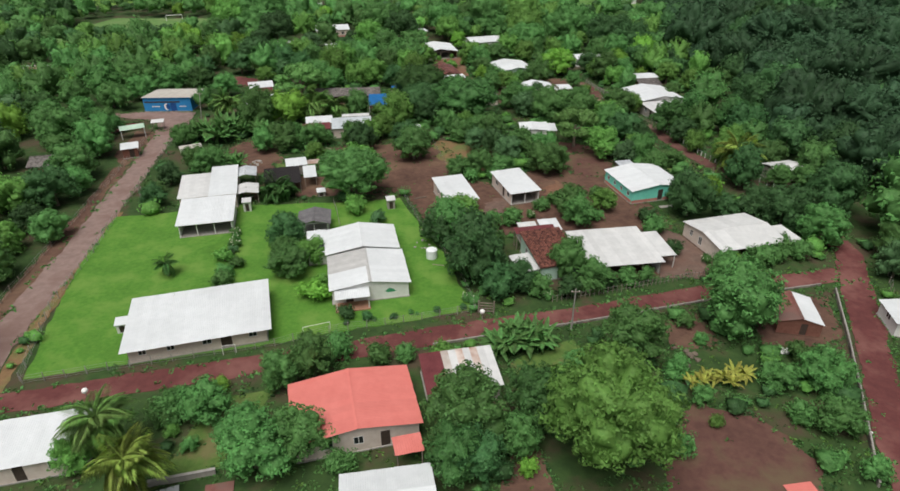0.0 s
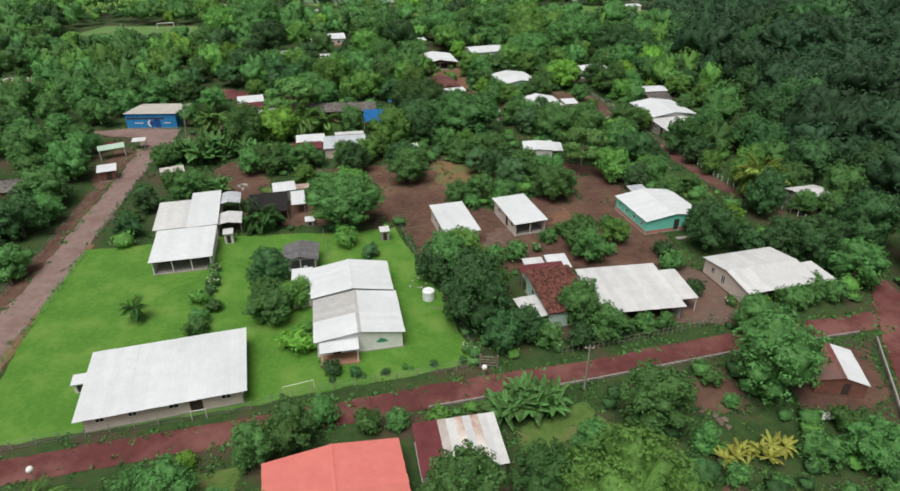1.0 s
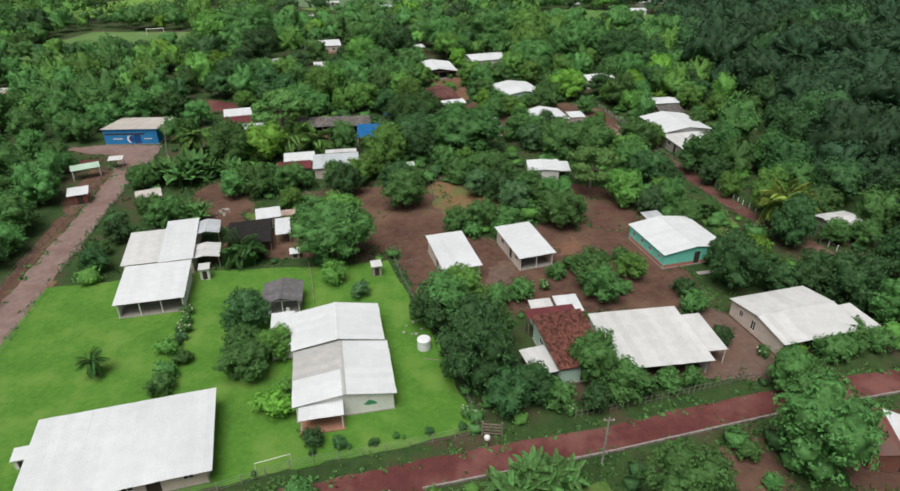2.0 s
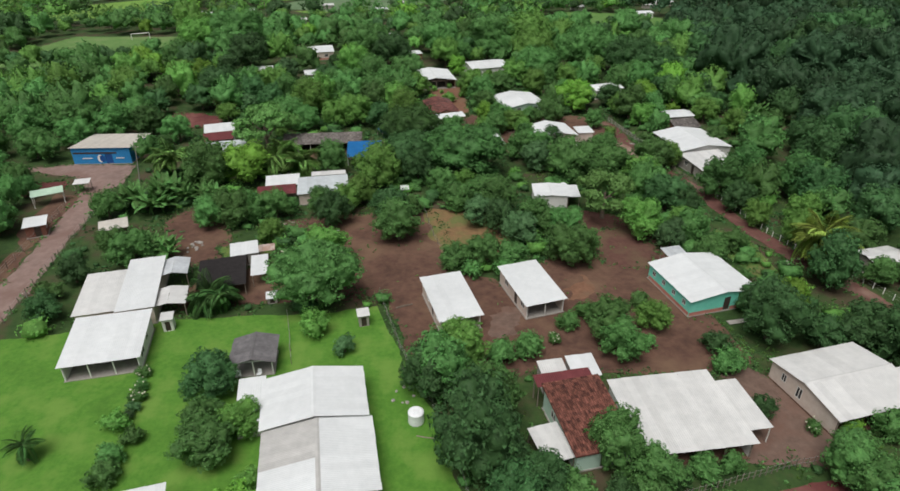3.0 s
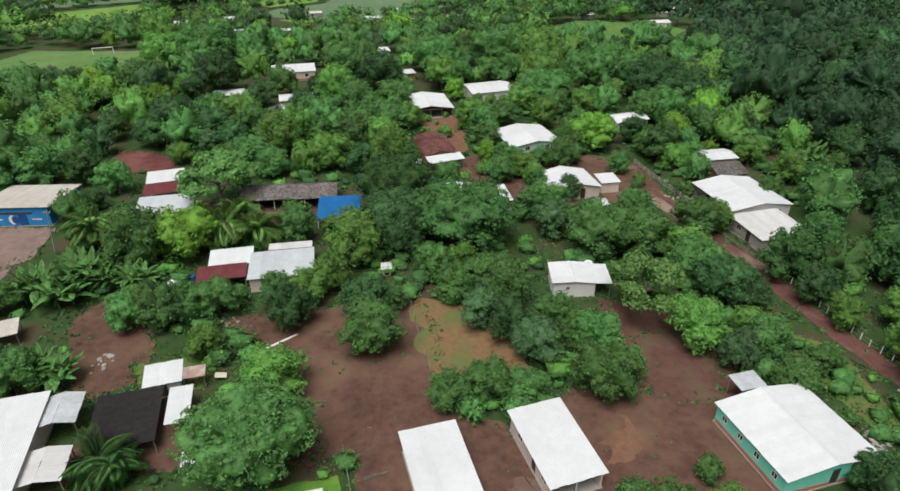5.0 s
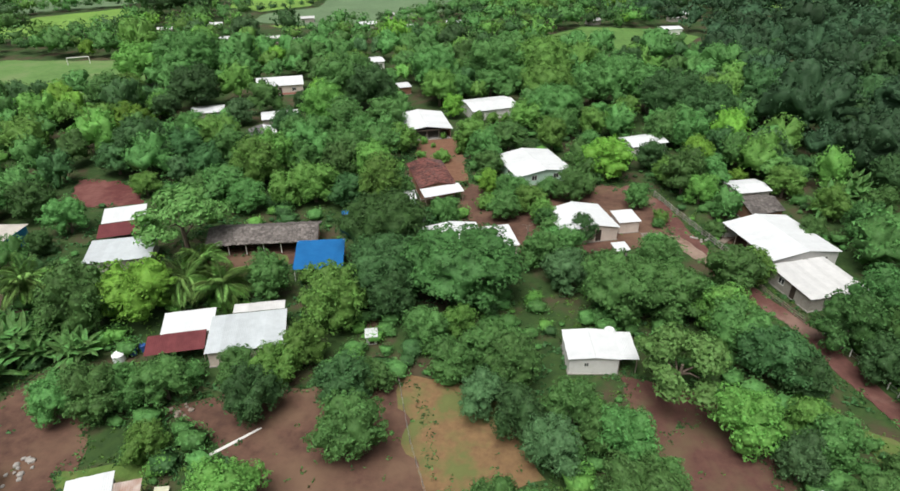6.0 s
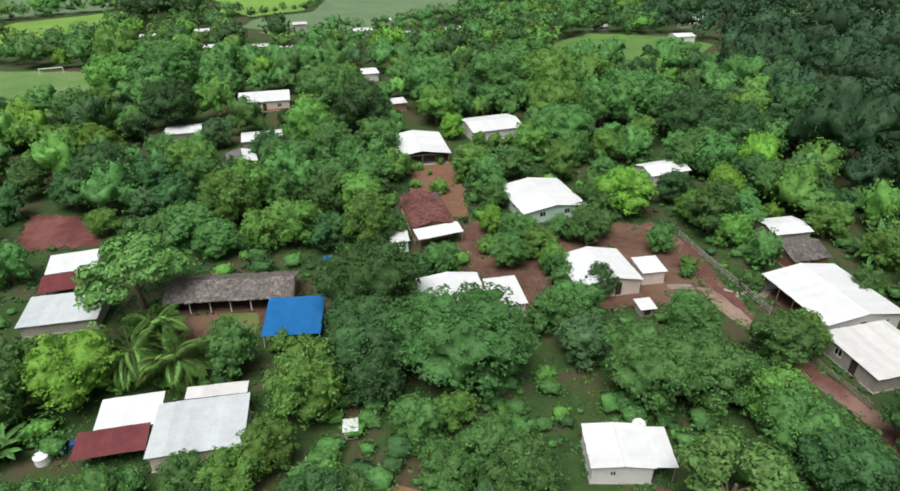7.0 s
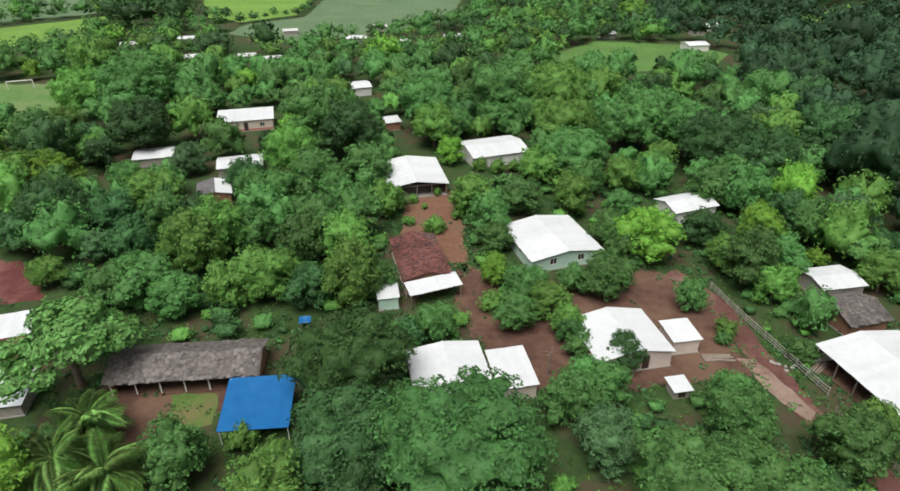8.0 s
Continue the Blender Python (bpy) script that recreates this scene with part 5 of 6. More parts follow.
# round the blue house
TREES["M"].extend([(-81.5, 164.5, 4.0), (-87, 158.5, 3.6), (-85, 171, 5.0), (-77, 172, 4.4), (-60.2, 168.4, 3.2), (-88.5, 146.4, 3.4), (-81, 142.2, 2.6), (-93, 141.5, 3.8), (-96, 157.6, 4.0), (-92, 166, 4.6)])
TREES["B"].extend([(-69, 173.5, 4.2), (-61.4, 161.6, 2.3), (-77.4, 138.4, 2.2), (-98, 146.5, 4.4)])
TREES["D"].extend([(58.3, 198.5, 3.7), (68.6, 187.7, 3.4)])
TREES["M"].append((55.0, 213.0, 4.7))
# beside the track
TREES["M"].extend([(15.2, 180.3, 2.2), (20.9, 181.4, 2.2), (67.0, 171.8, 3.0), (75.9, 172.4, 3.5), (59.7, 163.7, 2.4)])
TREES["B"].extend([(57.0, 142.3, 4.2), (50.8, 137.5, 4.0), (64.5, 137.4, 4.6), (68.3, 164.4, 3.3)])
TREES["D"].extend([(65.4, 131.8, 4.2), (72.8, 146.3, 5.2), (76.7, 158.3, 4.7)])
TREES["Y"].extend([(9.8, 183.3, 2.3)])
# yard before the wide white house
TREES["M"].extend([(13.0, 177.3, 3.2), (16.4, 175.0, 2.8), (27.6, 182.6, 2.6), (19.0, 160.6, 2.8)])
TREES["B"].extend([(11.2, 184.0, 2.1), (18.4, 169.6, 2.2)])
TREES["L"].extend([(9.4, 176.4, 1.9), (38.4, 171.0, 1.7)])
# bushes behind the front palms
TREES["M"].extend([(-29.8, 47.2, 1.6), (-29.5, 50.1, 1.4), (-25.8, 43.8, 1.0), (30.1, 63.7, 1.2), (30.9, 60.3, 1.1)])
TREES["L"].extend([(-26.8, 50.5, 1.2), (-28.3, 45.7, 0.8)])
# weeds before the porch house
TREES["L"].extend([(-3.1, 210.1, 1.0), (1.2, 213.3, 0.9), (1.0, 199.0, 1.9), (9.6, 225.0, 1.7), (13.2, 223.8, 1.9), (16.4, 224.6, 1.6), (-3.4, 201.4, 1.2), (5.1, 203.8, 1.4), (-1.0, 207.5, 0.7), (-4.6, 209.2, 0.8)])
# gardens near the front road
TREES["M"].extend([(36.6, 62.9, 4.7), (21.5, 57.5, 4.0), (1.6, 46.8, 3.6), (6.8, 43.2, 2.5), (41.5, 52.4, 2.7), (36.6, 52.8, 2.0), (41.4, 57.1, 1.6), (39.5, 45.8, 2.3), (36.9, 47.4, 1.6), (22.1, 43.3, 2.0), (27.4, 50.2, 1.4), (14.8, 53.1, 2.5), (40.2, 40.0, 1.6), (26.1, 54.7, 1.6), (20.8, 95.9, 3.1), (21.4, 91.5, 2.6), (19.1, 99.3, 1.9), (26.7, 102.2, 1.6), (10.6, 92.4, 2.0), (7.2, 90.8, 1.9), (24.8, 93.3, 1.5), (16.2, 97.6, 1.5)])
TREES["B"].extend([(0.6, 40.9, 3.1), (9.0, 47.9, 3.3)])
TREES["Y"].extend([(7.5, 40.8, 1.1)])
TREES["L"].extend([(27.7, 46.7, 0.9), (27.1, 97.2, 2.2), (2.1, 90.5, 3.3)])
TREES["D"].extend([(-1.1, 85.8, 3.7)])
TREES["G"].extend([(-11.8, 92.8, 1.5)])
grow(4.2, 148.6, 8.4, "B", rng, "", -0.36)
grow(-7.2, 159.4, 6.0, "B", rng, "", -0.08)
grow(-6.4, 149.8, 5.4, "D", rng, "", -0.10)
grow(15.0, 42.0, 5.8, "L", rng, "", 0.12)
for kind, spots in TREES.items():
    for k, spot in enumerate(spots):
        grow(*spot, "L" if kind == "M" and spot[1] > 170 and k % 4 == 0 else kind, rng)
for spot in [(-27.9, 37.5, 3.4), (-32.9, 42.6, 3.2), (55.9, 112.9, 4.6), (-53.1, 146.2, 4.1)]:
    gold = spot[1] < 40 or spot[0] > 50
    palm(*spot, leaf_gold if gold else leaf_palm, "coconut palm with yellowing fronds" if gold else "coconut palm with green fronds", rng, 5.6 if spot[1] < 60 else 4.6)
for spot in [(-33.3, 148.0, 3.9), (-28.1, 146.7, 3.9), (-32.8, 153.0, 3.6)]:
    palm(*spot, leaf_palm, "low coconut palm with long arching fronds", rng, 3.6, 28)
for spot in [(-31.4, 103.0, 3.5), (-29.9, 102.2, 2.7)]:
    palm(*spot, leaf_mid, "low spiky palm with long arching leaves", rng, 1.7, 32)
for spot in [(-40.7, 76.3, 1.8)]:
    palm(*spot, leaf_mid, "young slender palm on the lawn", rng, 2.0, 14)
for spot in [(6.4, 59.0, 2.7), (8.6, 59.8, 2.9), (10.8, 59.9, 2.6), (-42.6, 115.9, 2.8), (-45.8, 116.5, 2.9), (-50.7, 131.9, 3.8), (-55.3, 132.8, 3.8), (-42.4, 136.1, 3.1), (-46.5, 136.2, 3.1), (-50.2, 136.2, 3.9), (-52.8, 140.8, 2.9), (70.0, 164.6, 3.3), (73.6, 167.4, 3.4), (67.0, 173.2, 3.2), (70.6, 176.2, 3.4), (74.6, 178.2, 3.5), (77.8, 182.0, 3.4), (72.4, 171.6, 3.1), (13.4, 215.2, 2.8), (19.6, 222.7, 3.1)]:
    banana(*spot, leaf_banana, "clump of green banana plants", rng)
for spot in [(27.6, 52.4, 1.6), (29.4, 53.4, 1.5), (31.2, 52.8, 1.6), (33.0, 54.0, 1.7)]:
    banana(*spot, leaf_yellow_dry, "clump of yellowing banana plants", rng)


# ---------- woods round the village ----------
def inside(p, poly):
    x, y, hit = p[0], p[1], False
    for i, (x0, y0) in enumerate(poly):
        x1, y1 = poly[i - 1]
        if (y0 > y) != (y1 > y) and x < (x1 - x0) * (y - y0) / (y1 - y0) + x0:
            hit = not hit
    return hit


def off_line(p, line):
    p, best = Vector(p[:2]), 1e9
    for a, b in zip(line, line[1:]):
        a, b = Vector(a), Vector(b)
        f = max(0.0, min(1.0, (p - a).dot(b - a) / (b - a).length_squared))
        best = min(best, (p - a.lerp(b, f)).length)
    return best


OPEN = [LAWN, [(-160, 226), (-105, 226), (-76, 238), (-91, 295), (-155, 297)], [(-204, 336), (-189, 383), (-152, 412), (-130, 380), (-136, 352), (-172, 318)], [(-204, 388), (-154, 421), (-180, 476), (-246, 484), (-266, 420)], [(-112, 392), (-90, 372), (-65, 405), (-65, 464), (-90, 486), (-132, 466)],
        [(-90, 350), (-73, 330), (-46, 336), (-16, 364), (10, 388), (14, 458), (-30, 480), (-65, 466), (-64, 404), (-87, 388)], [(33, 297), (38, 328), (55, 347), (92, 344), (106, 327), (92, 293)], [(148, 390), (212, 444), (214, 408), (165, 380)], [(-92, 136), (-60, 136), (-60, 156), (-92, 156)],
        [(101, 279), (115, 279), (104, 240), (86, 236)], [(-6, 216), (7, 216), (9, 184), (-7, 184)], [(-68, 172), (-73, 192), (-57, 190), (-51, 175)], [(-52, 176), (-52, 168), (-10, 168), (-10, 160), (-52, 150)]]


def free(x, y, r, gap=0.75):
    for cx, cy, yaw, L, D in KEEP:
        c, s = math.cos(radians(yaw)), math.sin(radians(yaw))
        u, v = (x - cx) * c + (y - cy) * s, -(x - cx) * s + (y - cy) * c
        south = 1.0 + r * 0.6 + (1.5 + r * 1.2 if cy > 300 else 2.0 + r * 0.9 if cy > 60 else 0)
        if abs(u) < L / 2 + r * 0.75 and -D / 2 - south - r * 0.3 < v < D / 2 + r * 0.55:
            return False
    if min(off_line((x, y), ROAD_WEST) - 2.3, off_line((x, y), ROAD_FRONT) - 1.8, off_line((x, y), ROAD_EAST) - 1.8) < r * 0.7:
        return False
    if any(inside((x, y), poly) for poly in OPEN):
        return False
    return all((x - a) ** 2 + (y - b) ** 2 > (gap * (r + c)) ** 2 for a, b, c in GROWN)


VILLAGE = [(-48, 20), (-54, 50), (-66, 140), (-60, 168), (-62, 190), (45, 190), (58, 120), (66, 90), (50, 50), (44, 20)]
rng = random.Random(9)
far = {"west": [], "north": [], "east": []}
# hedgerows and big trees among the far fields
for line, gap, size in (([(-192, 384), (-156, 415)], 5.0, 2.2), ([(-86, 389), (-66, 406), (-64, 440)], 5.5, 2.4), ([(-202, 422), (-182, 416)], 5.0, 3.6), ([(-104, 399), (-88, 389)], 6.0, 3.4), ([(-48, 346), (-18, 368), (6, 390)], 6.5, 2.4), ([(30, 346), (56, 352), (92, 350)], 6.5, 3.6)):
    for (x0, y0), (x1, y1) in zip(line, line[1:]):
        count = round(math.hypot(x1 - x0, y1 - y0) / gap)
        for k in range(count):
            x, y = x0 + (x1 - x0) * k / count + rng.uniform(-1, 1), y0 + (y1 - y0) * k / count + rng.uniform(-1, 1)
            far["north"].append((x, y, size * rng.uniform(0.7, 1.3), rng.choice("DDMM")))
for x, y, r in ((-134, 376, 9.5), (-120, 368, 10.5), (-107, 373, 9.0), (-126, 392, 10.0), (-113, 390, 8.5), (-60, 330, 7.0)):
    far["north"].append((x, y, r, "D"))
    GROWN.append((x, y, r))
# trees along the near edge of the football pitch
for k in range(15):
    far["west"].append((-160 + k * 4.6 + rng.uniform(-1, 1), 236 + max(0, k - 10) * 1.6 + rng.uniform(-1.5, 1.5), rng.uniform(3.6, 4.8), rng.choice("MMDL")))
    GROWN.append(far["west"][-1][:3])
near = 0
step = 5.6
for j in range(int(500 / step)):
    for i in range(-60, 62):
        x = i * step + rng.uniform(-2.4, 2.4)
        y = 28 + j * step + rng.uniform(-2.4, 2.4)
        if abs(x) > 34 + 0.66 * y or inside((x, y), VILLAGE):
            continue
        east = x > 66 + 0.06 * y and y > 70
        r = (rng.uniform(7.0, 10.5) if rng.random() < 0.4 else rng.uniform(4.0, 6.8)) if east else (rng.uniform(5.0, 7.4) if rng.random() < 0.18 else rng.uniform(2.4, 5.2))
        if not free(x, y, r, 0.60 if east else 0.60):
            continue
        tone = rng.random()
        wild = (0.86 + 0.4 * noise.noise((x * 0.022, y * 0.022, 3.0))) * min(1.0, max(0.0, (x - 54 - 0.05 * y) / 18))
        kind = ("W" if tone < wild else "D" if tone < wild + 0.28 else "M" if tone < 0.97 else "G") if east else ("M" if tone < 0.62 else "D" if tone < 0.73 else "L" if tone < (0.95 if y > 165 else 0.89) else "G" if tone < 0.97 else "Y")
        if y < 215 and near < 60:
            grow(x, y, r, kind, rng, "trees of the wood")
            near += 1
        else:
            far["east" if east else "west" if x < -66 else "north"].append((x, y, r, kind))
            GROWN.append((x, y, r))

for x, y, r in ((118, 238, 8.0), (78, 222, 6.0), (128, 252, 8.5), (86, 268, 6.0)):
    grow(x, y, r, "F", rng, "")
grow(-69.8, 306, 5.5, "G", rng, "", 0.7)

GRAND = [crown(97 + k, 48, 2200, 0.042, tuft=(170, 0.10), low=-0.4, flat=0.85, lobe=(0.13, 0.26), spread=0.78, shell=3, deep=0.76) for k in range(3)]
NIGH = [crown(91 + k, 26, 950, 0.068, tuft=(80, 0.14), low=-0.6, flat=1.05, lobe=(0.16, 0.36), spread=0.70, shell=2, deep=0.78) for k in range(4)]
LOW = [crown(51 + k, 24, 520, 0.086, low=-0.5, flat=1.0, lobe=(0.15, 0.36), spread=0.72, shell=2, deep=0.80) for k in range(4)]
LOWER = [crown(61 + k, 18, 240, 0.125, low=-0.4, lobe=(0.16, 0.38), spread=0.74, shell=0, deep=0.78) for k in range(4)]


def woods(name, label, spots, material, seed):
    """A far wood of many crowns in one mesh."""
    if not spots:
        return
    r = np.random.RandomState(seed)
    V, F, base = [], [], 0
    for x, y, rad, _ in spots:
        v, f = (GRAND if rad > 6.4 and y < 270 else NIGH if y < 215 else LOW if y < 300 else LOWER)[r.randint(3)]
        a = r.uniform(0, math.tau)
        turn = np.array(((math.cos(a), -math.sin(a), 0), (math.sin(a), math.cos(a), 0), (0, 0, 1)))
        w = v @ turn.T * (rad, rad, rad * r.uniform(0.85, 1.25)) + (x, y, rad * 0.68 + 0.2 + r.uniform(0, 1.6))
        V.append(w)
        F.append(f + base)
        base += len(v)
    me = fast_mesh(name, np.concatenate(V), np.concatenate(F), material)
    tagged(new(name, me), label, "trees", kind="stuff")


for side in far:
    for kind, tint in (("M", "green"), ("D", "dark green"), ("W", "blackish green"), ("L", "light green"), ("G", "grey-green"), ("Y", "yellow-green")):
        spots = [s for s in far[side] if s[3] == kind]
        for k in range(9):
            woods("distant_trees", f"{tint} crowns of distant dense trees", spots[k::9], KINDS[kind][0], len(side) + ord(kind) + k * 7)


def weeds(name, label, count, area, size, material, seed, avoid=True):
    """Low weeds and tufts scattered over open ground, in one mesh."""
    r = np.random.RandomState(seed)
    g = random.Random(seed)
    V, F, base = [], [], 0
    made = 0
    for _ in range(count * 4):
        if made >= count:
            break
        x, y = g.uniform(area[0], area[1]), g.uniform(area[2], area[3])
        if noise.noise((x * 0.12, y * 0.12, seed)) < 0.02:
            continue
        if any(inside((x, y), o) for o in BARE) and g.random() > 0.05:
            continue
        if avoid and (inside((x, y), LAWN) or min(off_line((x, y), ROAD_WEST) - 2.5, off_line((x, y), ROAD_FRONT) - 1.9, off_line((x, y), ROAD_EAST) - 2.0) < 0):
            continue
        made += 1
        n = 5
        s = size * g.uniform(0.5, 1.4)
        c = np.array((x, y, 0)) + r.normal(size=(n, 3)) * (s * 0.5, s * 0.5, 0) + (0, 0, s * 0.30)
        t = unit(r.normal(size=(n, 3)) * (1, 1, 0.5) + (0, 0, 0.4))
        b = unit(np.cross(t, r.normal(size=(n, 3))))
        V.append(np.stack([c - t * s * 0.5, c + b * s * 0.28, c + t * s * 0.5, c - b * s * 0.28], 1).reshape(-1, 3))
        k = np.arange(n)[:, None] * 4 + base
        F.append(np.concatenate([k + (0, 1, 2), k + (0, 2, 3)]))
        base += 4 * n
    tagged(new(name, fast_mesh(name, np.concatenate(V), np.concatenate(F), material)), label, "weeds", kind="stuff")


weeds("weeds", "low green weeds on the earth around the houses", 4200, (-50, 62, 32, 135), 0.34, leaf_mid, 3)
weeds("weeds", "low dark weeds and saplings under the trees", 4200, (-62, 62, 110, 215), 0.5, leaf_dark, 4)
weeds("weeds", "light green grass tufts on the earth", 3800, (-50, 62, 32, 190), 0.30, leaf_lime, 5)


def fringe(label, lines, per_metre, size, material, seed):
    """Grass tufts that break up the edges of bare ground and roads, in one mesh."""
    r, g = np.random.RandomState(seed), random.Random(seed)
    V, F, base = [], [], 0
    for line in lines:
        for a, b in zip(line, line[1:]):
            a, b = Vector(a), Vector(b)
            side = Vector((a.y - b.y, b.x - a.x)).normalized()
            for _ in range(int((b - a).length * per_metre)):
                p = a.lerp(b, g.random()) + side * g.gauss(0, 0.45)
                if noise.noise((p.x * 0.25, p.y * 0.25, seed)) < -0.25:
                    continue
                n, s = 5, size * g.uniform(0.4, 1.3)
                c = np.array((p.x, p.y, s * 0.22)) + r.normal(size=(n, 3)) * (s * 0.5, s * 0.5, 0)
                t = unit(r.normal(size=(n, 3)) * (1, 1, 0.5) + (0, 0, 0.4))
                q = unit(np.cross(t, r.normal(size=(n, 3))))
                V.append(np.stack([c - t * s * 0.5, c + q * s * 0.3, c + t * s * 0.5, c - q * s * 0.3], 1).reshape(-1, 3))
                k = np.arange(n)[:, None] * 4 + base
                F.append(np.concatenate([k + (0, 1, 2), k + (0, 2, 3)]))
                base += 4 * n
    tagged(new("grass_fringe", fast_mesh("grass_fringe", np.concatenate(V), np.concatenate(F), material)), label, "grass", kind="stuff")


def side_lines(line, half):
    out = strip(line, half * 2, 0)
    n = len(line)
    return [out[:n], out[n:]]


EDGES = [o + o[:1] for o in BARE if o[0] != (-3.4, 132.5) and not any(sum(inside(p, q) for p in o) * 3 > len(o) for q in BARE if q is not o)]
fringe("low dark grass along the edges of bare earth", EDGES, 3.0, 0.34, leaf_dark, 21)
fringe("low green grass along the edges of bare earth", EDGES, 2.6, 0.30, leaf_mid, 22)
fringe("low green grass along the road edges", side_lines(ROAD_WEST[1:], 2.3) + side_lines(ROAD_FRONT, 1.7) + side_lines(ROAD_EAST[1:8], 2.0) + side_lines(ROAD_EAST[7:], 1.5), 1.6, 0.42, leaf_mid, 23)


def undergrowth(label, count, area, material, seed):
    """Low bushes that fill the gaps between the trees, in one mesh."""
    g, r = random.Random(seed), np.random.RandomState(seed)
    spots = []
    for _ in range(count * 6):
        if len(spots) == count:
            break
        x, y, q = g.uniform(area[0], area[1]), g.uniform(area[2], area[3]), 0.55 + 1.7 * g.random() ** 1.7
        if any(inside((x, y), o) for o in BARE) or any(inside((x, y), o) for o in OPEN[:1] + OPEN[8:10]):
            continue
        if min(off_line((x, y), ROAD_WEST) - 2.6, off_line((x, y), ROAD_FRONT) - 2.2, off_line((x, y), ROAD_EAST) - 2.2) < q * 0.8:
            continue
        if noise.noise((x * 0.09, y * 0.09, 7.0)) < -0.12:
            continue
        clash = False
        for cx, cy, yaw, L, D in KEEP:
            if abs(x - cx) < L * 0.62 + q and -D * 0.75 - q - 1.2 < y - cy < D * 0.6 + q:
                clash = True
        if not clash:
            spots.append((x, y, q))
    V, F, base = [], [], 0
    for x, y, q in spots:
        v, f = LOWEST[r.randint(3)]
        V.append(v * (q, q, q * r.uniform(0.7, 1.1)) + (x, y, q * 0.45))
        F.append(f + base)
        base += len(v)
    tagged(new("undergrowth", fast_mesh("undergrowth", np.concatenate(V), np.concatenate(F), material)), label, "bushes", kind="stuff")


LOWEST = [crown(81 + k, 11, 215, 0.098, low=-0.5, flat=0.75, lobe=(0.30, 0.48), shell=0) for k in range(3)]
undergrowth("low green bushes among the fruit trees", 170, (-12, 46, 112, 160), leaf_mid, 6)
undergrowth("low green bushes between houses and trees", 430, (-56, 66, 32, 215), leaf_mid, 1)
undergrowth("low dark green bushes between houses and trees", 280, (-60, 66, 34, 215), leaf_dark, 2)
undergrowth("low fresh green bushes between houses and trees", 200, (-52, 60, 50, 215), leaf_lime, 3)


# ---------- fences, poles and loose things ----------
def along(line, gap):
    """Points and headings at even gaps along a line."""
    out = []
    for a, b in zip(line, line[1:]):
        a, b = Vector(a), Vector(b)
        n = max(1, round((b - a).length / gap))
        out += [(a.lerp(b, k / n), math.degrees(math.atan2(b.y - a.y, b.x - a.x))) for k in range(n)]
    out.append((Vector(line[-1]), out[-1][1]))
    return out


def fence(label, line, gap, height, material, thick=0.06, wires=3, rail=False):
    """Posts with wires or rails between them."""
    g = random.Random(int(line[0][0] * 31))
    ob = thing("fence", pose(*line[0], 0), label, "fence")
    o = Vector(line[0])
    spots = along(line, gap)
    tops = []
    for p, _ in spots:
        bm = bmesh.new()
        q, lean = p - o, g.uniform(-0.06, 0.06)
        h = height * g.uniform(0.9, 1.08)
        tube(bm, [(q.x, q.y, -0.05), (q.x + lean, q.y + lean * 0.5, h)], [thick, thick * 0.85], 6)
        part("post", bm, material, ob)
        tops.append(Vector((q.x + lean, q.y + lean * 0.5, h)))
    for w in range(wires):
        f = (w + 0.7) / wires
        bm = bmesh.new()
        tube(bm, [(t.x, t.y, t.z * f) for t in tops], [0.045 if rail else 0.012] * len(tops), 4)
        part("rail" if rail else "wire", bm, material if rail else wire, ob)
    return ob


fence("wire fence on pale posts along the school lawn", [(-48.2, 53.4), (-39.6, 55.6), (-21.3, 60.0), (-15.1, 62.6), (3.4, 67.0)], 2.4, 1.25, concrete, 0.05, 4)
fence("wire fence on pale posts between lawn and gravel road", [(-48.8, 53.9), (-53.2, 68), (-54.9, 83), (-57.0, 95.2)], 2.4, 1.3, concrete, 0.055, 4)
fence("wire fence at the lawn edge beside the earth yard", [(-8.8, 105.4), (-5.2, 93.5), (-1.4, 84.5), (1.2, 78), (3.4, 68)], 2.5, 1.2, wood, 0.05, 3)
fence("wire fence crossing the lawn", [(-20.6, 100.4), (-19.2, 95.5), (-17.9, 90.6)], 2.4, 1.1, wood, 0.04, 3)
fence("white-painted fence posts with wire beside the track", [(49.8, 141.5), (51.6, 131.5), (53.6, 121.6), (56.4, 114.8), (60.4, 107.8), (64.0, 97.5)], 1.5, 1.05, white_paint, 0.07, 2)
fence("grey timber fence along the gravel road", [(-62.8, 140.5), (-60.4, 121), (-57.4, 99)], 2.3, 1.2, wood, 0.06, 3)
fence("grey timber fence on the far side of the gravel road", [(-68.2, 134), (-66.2, 118), (-63.4, 95), (-61.0, 72), (-57.0, 46)], 2.6, 1.2, wood, 0.06, 3)
fence("rough timber stake fence between house and red road", [(14, 69.2), (24, 71.8), (33.2, 74.6), (40, 76.2)], 0.7, 1.15, wood, 0.05, 2)
fence("grey rail fence with posts beside the earth track", [(40.4, 181.6), (42.6, 171.9), (44.4, 164.9), (45.6, 160.0)], 1.9, 1.15, concrete, 0.09, 3, True)
fence("low timber rail fence beside the low house", [(45.0, 157.5), (47.0, 148), (48.6, 142.4)], 2.0, 0.9, wood, 0.06, 3, True)
fence("wire fence along the dry grass plot", [(-3.4, 131.5), (-1.6, 122.5), (0.6, 114.6)], 2.6, 1.1, wood, 0.05, 2)
